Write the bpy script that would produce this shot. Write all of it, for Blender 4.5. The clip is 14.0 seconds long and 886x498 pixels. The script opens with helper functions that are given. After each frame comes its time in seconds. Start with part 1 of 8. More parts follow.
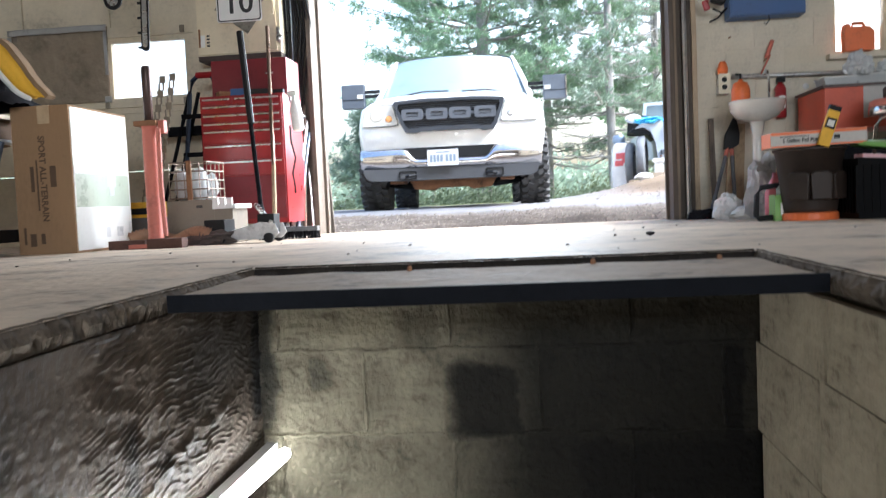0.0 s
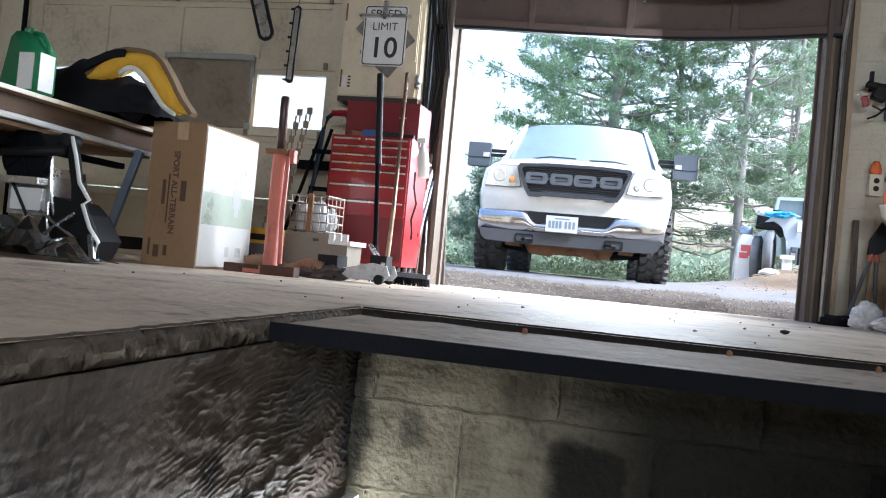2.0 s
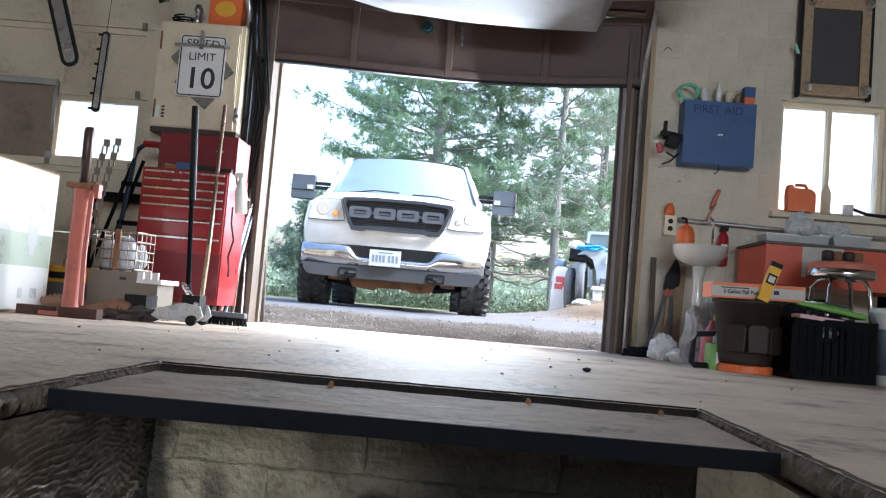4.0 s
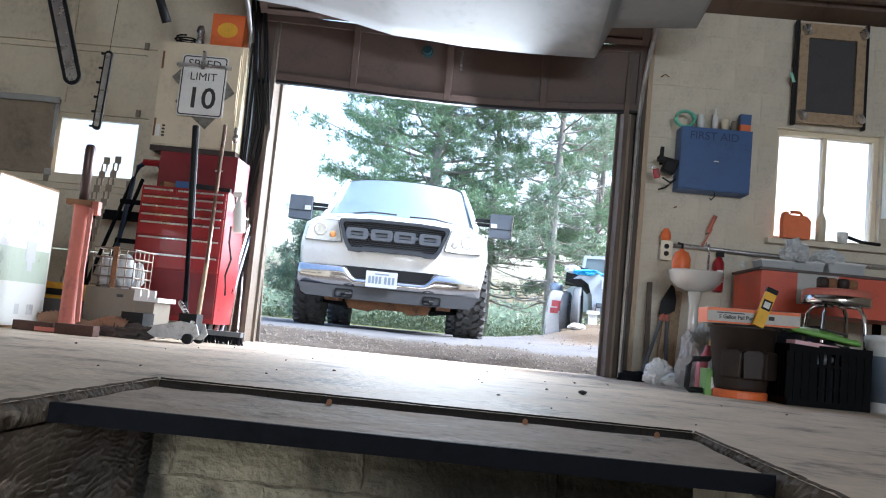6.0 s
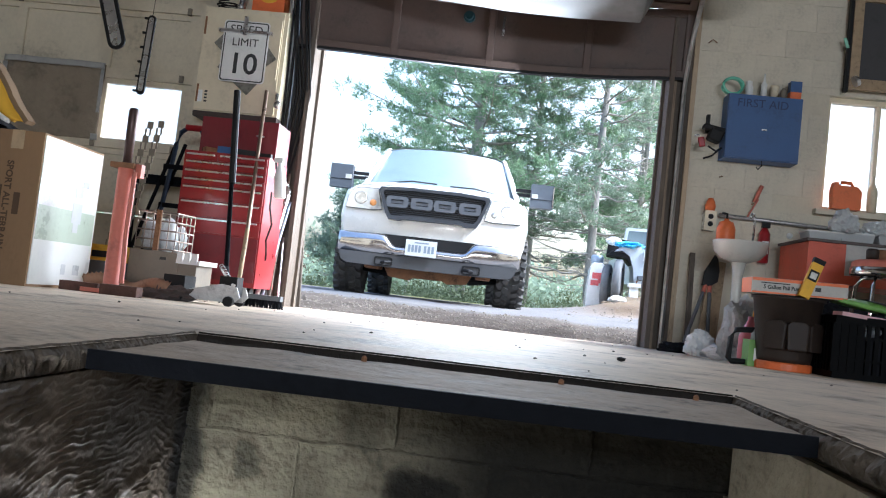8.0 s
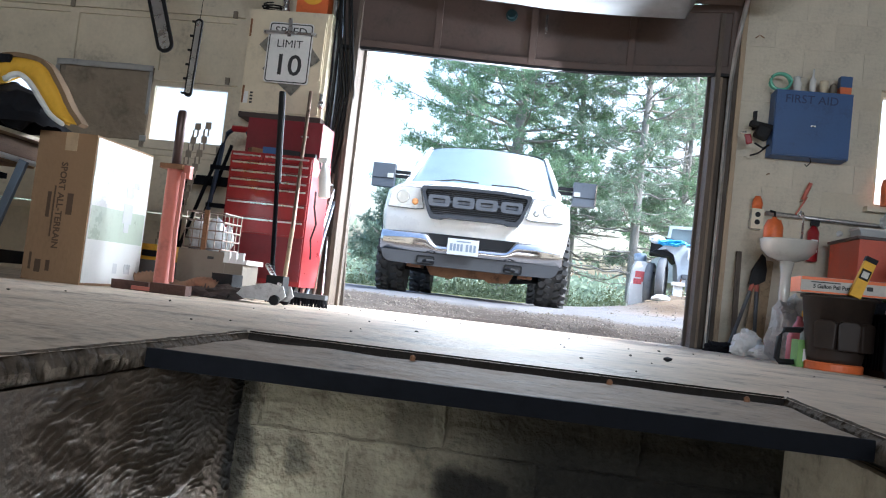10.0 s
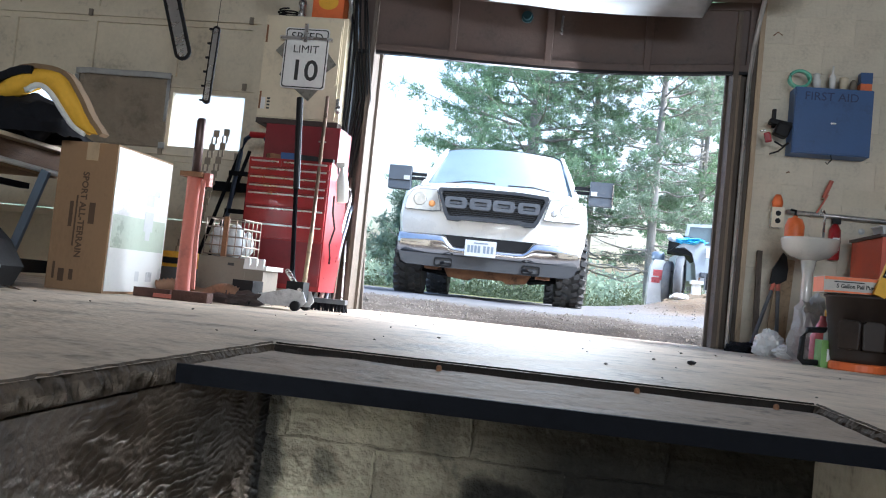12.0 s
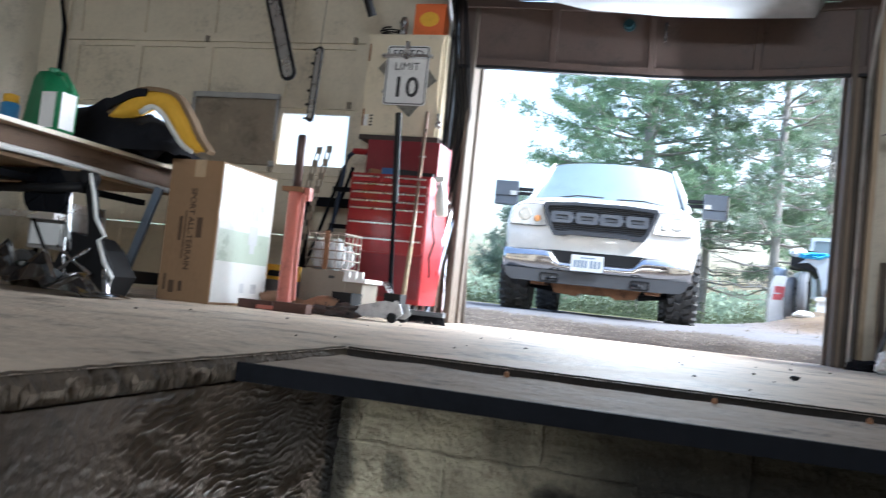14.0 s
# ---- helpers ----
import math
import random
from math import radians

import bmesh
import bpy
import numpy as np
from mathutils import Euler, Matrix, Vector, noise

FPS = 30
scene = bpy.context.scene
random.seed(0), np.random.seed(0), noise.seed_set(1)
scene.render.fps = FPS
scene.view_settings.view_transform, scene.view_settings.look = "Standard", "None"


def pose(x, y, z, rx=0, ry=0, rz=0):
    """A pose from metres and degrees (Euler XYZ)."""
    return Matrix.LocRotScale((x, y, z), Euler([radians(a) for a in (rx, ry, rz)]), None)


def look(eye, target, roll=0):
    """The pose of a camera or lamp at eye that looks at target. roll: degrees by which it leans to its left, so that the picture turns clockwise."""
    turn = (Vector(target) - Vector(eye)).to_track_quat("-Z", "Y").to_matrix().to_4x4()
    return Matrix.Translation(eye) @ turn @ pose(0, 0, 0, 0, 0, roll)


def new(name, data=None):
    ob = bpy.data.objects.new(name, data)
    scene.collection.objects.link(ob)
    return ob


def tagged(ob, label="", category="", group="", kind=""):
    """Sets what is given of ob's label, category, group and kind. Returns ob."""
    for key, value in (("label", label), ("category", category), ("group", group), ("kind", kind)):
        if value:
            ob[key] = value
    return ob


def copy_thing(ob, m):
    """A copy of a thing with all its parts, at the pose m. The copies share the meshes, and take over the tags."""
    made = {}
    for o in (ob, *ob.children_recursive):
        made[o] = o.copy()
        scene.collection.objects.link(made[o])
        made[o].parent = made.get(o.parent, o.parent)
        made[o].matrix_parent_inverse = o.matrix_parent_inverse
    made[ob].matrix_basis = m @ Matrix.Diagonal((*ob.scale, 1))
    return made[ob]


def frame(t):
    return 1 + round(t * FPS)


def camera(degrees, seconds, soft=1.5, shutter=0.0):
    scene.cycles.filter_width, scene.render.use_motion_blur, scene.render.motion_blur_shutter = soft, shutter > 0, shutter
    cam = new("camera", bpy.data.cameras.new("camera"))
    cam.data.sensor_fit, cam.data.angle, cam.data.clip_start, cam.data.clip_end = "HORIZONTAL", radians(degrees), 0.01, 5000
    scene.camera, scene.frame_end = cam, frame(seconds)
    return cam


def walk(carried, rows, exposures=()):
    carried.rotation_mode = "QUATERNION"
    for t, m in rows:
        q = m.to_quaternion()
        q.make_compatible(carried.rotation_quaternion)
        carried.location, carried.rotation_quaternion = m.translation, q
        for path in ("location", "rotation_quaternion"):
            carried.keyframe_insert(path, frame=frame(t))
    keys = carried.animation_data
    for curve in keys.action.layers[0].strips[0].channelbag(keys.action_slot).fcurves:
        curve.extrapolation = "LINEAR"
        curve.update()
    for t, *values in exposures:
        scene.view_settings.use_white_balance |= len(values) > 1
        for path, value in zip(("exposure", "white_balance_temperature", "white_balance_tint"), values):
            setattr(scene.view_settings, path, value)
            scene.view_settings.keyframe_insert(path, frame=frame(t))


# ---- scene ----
PATH = [
    (0, (0.302, 0.046, 0.14), (0.083, 2.031, 0.03), -2.6),
    (0.5, (0.241, 0.12, 0.163), (0.064, 2.112, 0.126), -0.5),
    (1, (0.235, 0.185, 0.154), (-0.097, 2.157, 0.179), 4.2),
    (1.5, (0.249, 0.174, 0.134), (-0.197, 2.123, 0.17), 5.2),
    (2, (0.25, 0.161, 0.125), (-0.222, 2.104, 0.155), 5.3),
    (2.5, (0.275, 0.186, 0.118), (-0.148, 2.141, 0.131), 5.1),
    (3, (0.276, 0.184, 0.117), (-0.041, 2.159, 0.141), 5.1),
    (3.5, (0.292, 0.184, 0.141), (0.138, 2.178, 0.197), 5.0),
    (4, (0.291, 0.17, 0.178), (0.217, 2.164, 0.313), 4.8),
    (6.5, (0.284, 0.153, 0.163), (0.207, 2.142, 0.353), 5.8),
    (7, (0.295, 0.161, 0.149), (0.178, 2.15, 0.327), 6.2),
    (7.5, (0.3, 0.169, 0.141), (0.147, 2.159, 0.27), 6.4),
    (8, (0.295, 0.177, 0.141), (0.136, 2.168, 0.256), 6.4),
    (8.5, (0.29, 0.175, 0.139), (0.112, 2.164, 0.25), 6.3),
    (9, (0.294, 0.173, 0.138), (0.085, 2.159, 0.245), 6.3),
    (11.5, (0.254, 0.153, 0.158), (-0.034, 2.13, 0.252), 6.3),
    (12, (0.258, 0.16, 0.163), (-0.032, 2.136, 0.258), 5.8),
    (12.5, (0.269, 0.153, 0.17), (-0.021, 2.128, 0.281), 5.6),
    (13, (0.272, 0.154, 0.161), (-0.025, 2.129, 0.272), 5.5),
    (13.5, (0.321, 0.164, 0.174), (-0.078, 2.12, 0.299), 5.7),
    (14, (0.357, 0.204, 0.144), (-0.206, 2.119, 0.254), 6.0),
]
cam = camera(55.9, 14.0, soft=1.1, shutter=0.6)
walk(cam, [(t, look(eye, target, roll)) for t, eye, target, roll in PATH], exposures=[(0, 2.3, 5550, 8), (0.6, 2.04, 5450, 8), (2.0, 2.0, 5380, 8), (14, 2.0, 5330, 7)])

# ---- world ----
world = bpy.data.worlds.new("sky")
scene.world = world
world.use_nodes = True
wn = world.node_tree.nodes
sky = wn.new("ShaderNodeTexSky")
sky.sky_type = 'NISHITA'
sky.sun_disc = False
sky.sun_elevation = radians(50)
sky.sun_rotation = radians(60)
sky.air_density, sky.dust_density, sky.ozone_density = 1.2, 6.0, 0.6
wn["Background"].inputs["Strength"].default_value = 0.15
world.node_tree.links.new(sky.outputs[0], wn["Background"].inputs["Color"])
sun = new("sun", bpy.data.lights.new("sun", 'SUN'))
sun.data.energy, sun.data.angle, sun.data.color = 2.2, radians(22), (1.0, 0.98, 0.95)
sun.matrix_world = look((12, 4, 14), (0, 9, 0))


def area_lamp(name, m, sx, sy, energy, color):
    ob = new(name, bpy.data.lights.new(name, 'AREA'))
    ob.data.shape, ob.data.size, ob.data.size_y = 'RECTANGLE', sx, sy
    ob.data.energy, ob.data.color = energy, color
    ob.matrix_world = m
    return ob


# daylight through the open bay behind, and through the front openings
area_lamp("rear_daylight", look((1.6, -6.05, 1.95), (1.0, 5.7, 1.3)), 4.4, 0.85, 78, (1.0, 0.96, 0.9))
area_lamp("door_daylight", look((0.03, 5.98, 1.15), (-3.0, 3.2, 0.75)), 1.8, 1.1, 40, (1.0, 0.97, 0.93))


# ---- materials ----
def mat(name, col, rough=0.6, metal=0.0, var=0.25, scale=6.0, fine=60.0, bump=0.0, col2=None, stretch=(1, 1, 1), spread=0.0, coat=0.0, bscale=None, rand=0.0, spec=0.5, bdist=0.01):
    """A surface with colour variation at two scales and a fine relief."""
    m = bpy.data.materials.new(name)
    m.use_nodes = True
    nt = m.node_tree
    n, l = nt.nodes, nt.links
    b = n["Principled BSDF"]
    tc = n.new("ShaderNodeTexCoord")
    mp = n.new("ShaderNodeMapping")
    mp.inputs["Scale"].default_value = stretch
    l.new(tc.outputs["Object"], mp.inputs[0])
    big = n.new("ShaderNodeTexNoise")
    big.inputs["Scale"].default_value, big.inputs["Detail"].default_value = scale, 5
    big.inputs["Roughness"].default_value = 0.6
    small = n.new("ShaderNodeTexNoise")
    small.inputs["Scale"].default_value, small.inputs["Detail"].default_value = fine, 3
    l.new(mp.outputs[0], big.inputs["Vector"])
    l.new(mp.outputs[0], small.inputs["Vector"])
    mix = n.new("ShaderNodeMath")
    mix.operation = 'MULTIPLY_ADD'
    l.new(small.outputs["Fac"], mix.inputs[0])
    mix.inputs[1].default_value = 0.35
    l.new(big.outputs["Fac"], mix.inputs[2])
    ramp = n.new("ShaderNodeValToRGB")
    lo = col2 or tuple(c * (1 - var) for c in col)
    hi = tuple(min(1, c * (1 + var * 0.35)) for c in col)
    e = ramp.color_ramp.elements
    e[0].position, e[0].color = 0.45 - spread, (*lo, 1)
    e[1].position, e[1].color = 0.82, (*hi, 1)
    mid = ramp.color_ramp.elements.new(0.62)
    mid.color = (*col, 1)
    l.new(mix.outputs[0], ramp.inputs[0])
    out = ramp.outputs[0]
    if rand:
        info = n.new("ShaderNodeObjectInfo")
        hsv = n.new("ShaderNodeHueSaturation")
        mr = n.new("ShaderNodeMapRange")
        mr.inputs[3].default_value, mr.inputs[4].default_value = 1 - rand, 1 + rand
        l.new(info.outputs["Random"], mr.inputs[0])
        l.new(mr.outputs[0], hsv.inputs["Value"])
        l.new(out, hsv.inputs["Color"])
        out = hsv.outputs[0]
    l.new(out, b.inputs["Base Color"])
    rr = n.new("ShaderNodeMapRange")
    rr.inputs[3].default_value, rr.inputs[4].default_value = max(0.02, rough - 0.12), min(1, rough + 0.12)
    l.new(big.outputs["Fac"], rr.inputs[0])
    l.new(rr.outputs[0], b.inputs["Roughness"])
    b.inputs["Metallic"].default_value = metal
    b.inputs["Specular IOR Level"].default_value = spec
    b.inputs["Coat Weight"].default_value = coat
    if bump:
        bp = n.new("ShaderNodeBump")
        bp.inputs["Strength"].default_value, bp.inputs["Distance"].default_value = min(1, bump), bdist
        src = small
        if bscale:
            src = n.new("ShaderNodeTexNoise")
            src.inputs["Scale"].default_value, src.inputs["Detail"].default_value = bscale, 6
            l.new(mp.outputs[0], src.inputs["Vector"])
        l.new(src.outputs["Fac"], bp.inputs["Height"])
        l.new(bp.outputs[0], b.inputs["Normal"])
    return m


def film_mat(name, col, trans=0.6, rough=0.3):
    """Thin translucent plastic or grimy pane."""
    m = bpy.data.materials.new(name)
    m.use_nodes = True
    n, l = m.node_tree.nodes, m.node_tree.links
    b = n["Principled BSDF"]
    b.inputs["Base Color"].default_value = (*col, 1)
    b.inputs["Roughness"].default_value = rough
    t = n.new("ShaderNodeBsdfTranslucent")
    t.inputs[0].default_value = (*col, 1)
    mx = n.new("ShaderNodeMixShader")
    mx.inputs[0].default_value = trans
    l.new(b.outputs[0], mx.inputs[1])
    l.new(t.outputs[0], mx.inputs[2])
    l.new(mx.outputs[0], n["Material Output"].inputs[0])
    return m


def glow_mat(name, col, strength):
    m = bpy.data.materials.new(name)
    m.use_nodes = True
    b = m.node_tree.nodes["Principled BSDF"]
    b.inputs["Emission Color"].default_value = (*col, 1)
    b.inputs["Emission Strength"].default_value = strength
    return m


M_FLOOR = mat("worn_concrete", (0.53, 0.44, 0.34), 0.64, var=0.66, scale=3.4, fine=30, bump=0.7, bscale=26, spec=0.24, bdist=0.012)
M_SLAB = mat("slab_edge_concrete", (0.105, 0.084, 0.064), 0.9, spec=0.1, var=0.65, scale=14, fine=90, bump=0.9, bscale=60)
M_PLANK = mat("dusty_cover_board", (0.31, 0.245, 0.185), 0.8, var=0.65, scale=6, fine=60, bump=0.9, bscale=20, spec=0.2)
M_STEEL_DARK = mat("dark_painted_steel", (0.0065, 0.007, 0.009), 0.75, 0.0, spec=0.06, var=0.5, scale=8, fine=70, bump=0.15)
M_PITBLOCK = mat("parged_block", (0.15, 0.132, 0.092), 0.9, var=0.82, spread=0.06, scale=9, fine=55, bump=1.0, bscale=48, rand=0.12, spec=0.15, bdist=0.016)
M_PITEAST = mat("cream_parged_block", (0.29, 0.245, 0.175), 0.9, var=0.7, scale=6, fine=50, bump=1.0, bscale=24, rand=0.1, spec=0.15, bdist=0.015)


def dark_patches(m, axis, patches, black, wobble=0.09, rough=None):
    """Stains and painted shade with soft, uneven edges over a wall: each patch spans along the axis and in z, with a
    strength.
    """
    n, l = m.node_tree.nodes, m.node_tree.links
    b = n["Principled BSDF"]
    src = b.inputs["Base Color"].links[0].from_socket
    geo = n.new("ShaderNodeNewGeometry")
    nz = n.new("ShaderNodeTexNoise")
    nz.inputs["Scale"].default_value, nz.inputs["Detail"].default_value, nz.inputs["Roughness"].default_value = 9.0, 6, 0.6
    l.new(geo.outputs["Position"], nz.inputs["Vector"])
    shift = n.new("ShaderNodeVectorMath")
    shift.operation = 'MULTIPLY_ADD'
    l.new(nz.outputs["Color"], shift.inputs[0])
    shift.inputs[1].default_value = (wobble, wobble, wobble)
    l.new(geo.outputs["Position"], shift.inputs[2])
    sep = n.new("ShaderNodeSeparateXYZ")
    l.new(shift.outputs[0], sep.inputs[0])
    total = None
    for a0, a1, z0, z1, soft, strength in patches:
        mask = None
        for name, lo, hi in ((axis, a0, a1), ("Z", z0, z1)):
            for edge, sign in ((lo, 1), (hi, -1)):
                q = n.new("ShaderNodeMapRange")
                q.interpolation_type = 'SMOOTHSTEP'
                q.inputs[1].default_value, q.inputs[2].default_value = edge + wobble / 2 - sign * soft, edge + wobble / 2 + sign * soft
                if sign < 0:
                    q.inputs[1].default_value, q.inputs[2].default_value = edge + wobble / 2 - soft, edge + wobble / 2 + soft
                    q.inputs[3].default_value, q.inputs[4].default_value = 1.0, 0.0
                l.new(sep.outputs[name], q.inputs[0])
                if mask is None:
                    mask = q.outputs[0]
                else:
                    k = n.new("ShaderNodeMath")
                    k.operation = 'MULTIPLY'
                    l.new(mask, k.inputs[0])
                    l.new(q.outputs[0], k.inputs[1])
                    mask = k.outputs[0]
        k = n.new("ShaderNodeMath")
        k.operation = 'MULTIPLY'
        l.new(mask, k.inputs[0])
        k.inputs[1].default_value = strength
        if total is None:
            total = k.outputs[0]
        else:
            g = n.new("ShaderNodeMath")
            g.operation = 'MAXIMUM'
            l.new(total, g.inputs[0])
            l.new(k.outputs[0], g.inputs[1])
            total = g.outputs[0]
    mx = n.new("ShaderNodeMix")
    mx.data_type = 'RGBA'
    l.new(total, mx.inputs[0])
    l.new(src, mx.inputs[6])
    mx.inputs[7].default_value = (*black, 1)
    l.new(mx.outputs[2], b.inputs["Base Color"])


# soot from old work, block by block, and the pit's shade painted towards the right
dark_patches(M_PITBLOCK, "X", ((0.08, 0.27, -0.43, -0.235, 0.03, 0.95), (0.25, 0.38, -0.46, -0.2, 0.03, 0.9), (0.44, 0.57, -0.255, -0.13, 0.03, 0.9),
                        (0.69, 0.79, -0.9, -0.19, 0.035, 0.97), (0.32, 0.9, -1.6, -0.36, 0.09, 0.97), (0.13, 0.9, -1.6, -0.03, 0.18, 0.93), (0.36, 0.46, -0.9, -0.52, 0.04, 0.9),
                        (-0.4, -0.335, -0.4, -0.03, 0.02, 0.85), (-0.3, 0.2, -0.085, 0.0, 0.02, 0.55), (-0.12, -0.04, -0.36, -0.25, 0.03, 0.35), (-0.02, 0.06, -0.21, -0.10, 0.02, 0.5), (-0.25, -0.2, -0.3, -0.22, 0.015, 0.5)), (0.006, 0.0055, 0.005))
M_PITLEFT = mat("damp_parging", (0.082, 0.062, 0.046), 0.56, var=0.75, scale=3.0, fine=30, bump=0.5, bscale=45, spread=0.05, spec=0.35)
# black patches: the corner, the top below the cover, two narrow marks
dark_patches(M_PITLEFT, "Y", ((1.93, 2.2, -0.36, 0.1, 0.03, 0.97), (1.55, 2.0, -0.27, 0.1, 0.12, 0.8), (1.32, 1.38, -0.45, -0.2, 0.025, 0.7), (0.95, 1.0, -0.42, -0.22, 0.02, 0.85)), (0.008, 0.008, 0.009), 0.08)
M_MORTAR = mat("mortar", (0.085, 0.078, 0.055), 0.95, bump=0.6, scale=20)
M_WALL = mat("cream_block_paint", (0.6, 0.55, 0.44), 0.65, var=0.28, scale=2.5, fine=50, bump=0.25, bscale=60, rand=0.03)
M_WALLJOINT = mat("cream_joint", (0.57, 0.52, 0.41), 0.8, var=0.3, scale=5)
M_DOORPANEL = mat("cream_door_paint", (0.58, 0.52, 0.4), 0.55, var=0.3, scale=2.5, fine=40, bump=0.08)
M_PAPER = mat("brown_paper", (0.25, 0.205, 0.15), 0.9, var=0.35, scale=4, fine=25, bump=0.8, bscale=7, bdist=0.05)
M_BROWNDOOR = mat("brown_door_paint", (0.075, 0.05, 0.04), 0.6, var=0.35, scale=3.5, fine=50, bump=0.12)
M_WOOD_DARK = mat("weathered_jamb_wood", (0.105, 0.085, 0.068), 0.85, var=0.55, scale=5, fine=40, bump=0.5, stretch=(8, 8, 0.6))
M_WOOD = mat("rough_timber", (0.36, 0.27, 0.17), 0.8, var=0.45, scale=5, fine=40, bump=0.3, stretch=(6, 1, 6))
M_PLY = mat("worn_plywood", (0.4, 0.28, 0.17), 0.7, var=0.4, scale=4, fine=40, bump=0.2, stretch=(6, 1, 6))
M_CEIL = mat("dark_ceiling_boards", (0.12, 0.08, 0.06), 0.9, var=0.4, scale=3, fine=30, bump=0.3, stretch=(6, 1, 1))
M_INSUL = mat("grey_white_sheeting", (0.21, 0.215, 0.22), 0.6, var=0.2, scale=2, fine=20, bump=0.15, bscale=6)
M_TRACK = mat("galvanised_track", (0.5, 0.5, 0.5), 0.4, 0.85, var=0.4, scale=10)
M_BLACK = mat("black_plastic", (0.010, 0.010, 0.011), 0.6, spec=0.25, var=0.4, scale=10, bump=0.1)
M_RUBBER = mat("tyre_rubber", (0.06, 0.058, 0.056), 0.85, var=0.4, scale=9, fine=60, bump=0.4)
M_WHITEPAINT = mat("white_car_paint", (0.85, 0.84, 0.81), 0.28, var=0.06, scale=3, coat=0.6)
M_CHROME = mat("chrome", (0.5, 0.485, 0.475), 0.14, 1.0, var=0.2, scale=5)
M_GREYPLASTIC = mat("grey_trim_plastic", (0.11, 0.118, 0.13), 0.6, var=0.3, scale=8, bump=0.1)
M_GRILLE = mat("grille_charcoal", (0.03, 0.034, 0.042), 0.5, var=0.3, scale=9)
M_GRILLELT = mat("grille_grey", (0.085, 0.092, 0.105), 0.55, var=0.2, scale=9)
M_RUST = mat("rusty_steel", (0.24, 0.12, 0.06), 0.85, 0.2, var=0.6, scale=9, bump=0.5)
M_WIND = mat("windscreen_glass", (0.14, 0.19, 0.21), 0.05, 0.0, var=0.15, scale=1.2, coat=1.0)
M_LENS = mat("headlamp_lens", (0.6, 0.6, 0.57), 0.12, 0.2, var=0.3, scale=12, coat=1.0)
M_AMBER = mat("amber_lens", (0.8, 0.34, 0.1), 0.2, coat=0.6)
M_PLATE = mat("white_plate", (0.6, 0.62, 0.63), 0.4, var=0.12)
M_INK = mat("dark_ink", (0.03, 0.03, 0.03), 0.6)
M_GRAVEL = mat("dark_gravel", (0.15, 0.13, 0.112), 0.95, var=0.6, scale=9, fine=120, bump=1.0, bscale=70)
M_BARK = mat("pine_bark", (0.34, 0.305, 0.28), 0.95, var=0.5, scale=8, fine=30, bump=0.9, stretch=(3, 3, 0.7), bscale=14)
def leaf(m, share):
    """Lets light through thin leaves."""
    n, l = m.node_tree.nodes, m.node_tree.links
    b = n["Principled BSDF"]
    t = n.new("ShaderNodeBsdfTranslucent")
    l.new(b.inputs["Base Color"].links[0].from_socket, t.inputs[0])
    mx = n.new("ShaderNodeMixShader")
    mx.inputs[0].default_value = share
    l.new(b.outputs[0], mx.inputs[1])
    l.new(t.outputs[0], mx.inputs[2])
    l.new(mx.outputs[0], n["Material Output"].inputs[0])
    return m


M_NEEDLE = leaf(mat("pine_needles", (0.235, 0.34, 0.205), 0.5, var=0.4, scale=0.8, fine=5), 0.55)
M_NEEDLE2 = leaf(mat("pine_needles_blue", (0.26, 0.33, 0.245), 0.5, var=0.4, scale=0.8, fine=5), 0.55)
M_BUSH = leaf(mat("broad_leaves", (0.13, 0.155, 0.085), 0.7, var=0.4, scale=1.5, fine=8), 0.4)
M_RED = mat("red_enamel", (0.28, 0.011, 0.016), 0.32, var=0.25, scale=5, coat=0.4)
# the same red enamel, darkened for the shaded faces of the chest
M_REDSHADE = mat("red_enamel_shaded", (0.17, 0.010, 0.018), 0.4, var=0.25, scale=5, coat=0.3)
M_STEEL = mat("bright_steel", (0.6, 0.6, 0.6), 0.28, 0.9, var=0.3, scale=12)
M_CARD = mat("brown_cardboard", (0.28, 0.172, 0.09), 0.85, var=0.18, scale=3, fine=60, bump=0.15, stretch=(1, 1, 0.5))
M_CARDWHITE = mat("glossy_printed_white", (0.78, 0.79, 0.76), 0.3, var=0.1, scale=4, coat=0.4)
M_ORANGERED = mat("faded_red_paint", (0.5, 0.15, 0.105), 0.55, var=0.3, scale=6, bump=0.15)
M_CREAMSTEEL = mat("cream_enamel", (0.68, 0.6, 0.44), 0.4, var=0.2, scale=3, fine=50)
M_SIGN = mat("white_sign_sheet", (0.74, 0.74, 0.72), 0.4, var=0.2, scale=6)
M_BLUE = mat("blue_enamel", (0.035, 0.09, 0.24), 0.5, var=0.25, scale=5, bump=0.08)
M_YELLOW = mat("yellow_nylon", (0.75, 0.42, 0.03), 0.65, var=0.25, scale=6, bump=0.2)
M_FABRIC = mat("black_fabric", (0.010, 0.0105, 0.014), 0.85, spec=0.2, var=0.4, scale=8, bump=0.4, bscale=20)
M_GREEN = mat("green_bag", (0.03, 0.22, 0.09), 0.4, var=0.3, scale=5)
M_WHITEPL = mat("white_plastic", (0.78, 0.78, 0.76), 0.4, var=0.12, scale=6)
M_TAN = mat("tan_plastic", (0.2, 0.17, 0.13), 0.6, var=0.2, scale=5)
M_ORANGE = mat("orange_plastic", (0.72, 0.16, 0.04), 0.45, var=0.2, scale=6)
M_BUCKET = mat("stained_brown_bucket", (0.026, 0.016, 0.011), 0.6, var=0.55, scale=5, fine=30)
M_CLEARPL = film_mat("clear_plastic", (0.75, 0.77, 0.78), 0.45, 0.15)
M_PANE = film_mat("grimy_pane", (0.93, 0.95, 0.97), 0.9, 0.3)
pn, pl = M_PANE.node_tree.nodes, M_PANE.node_tree.links
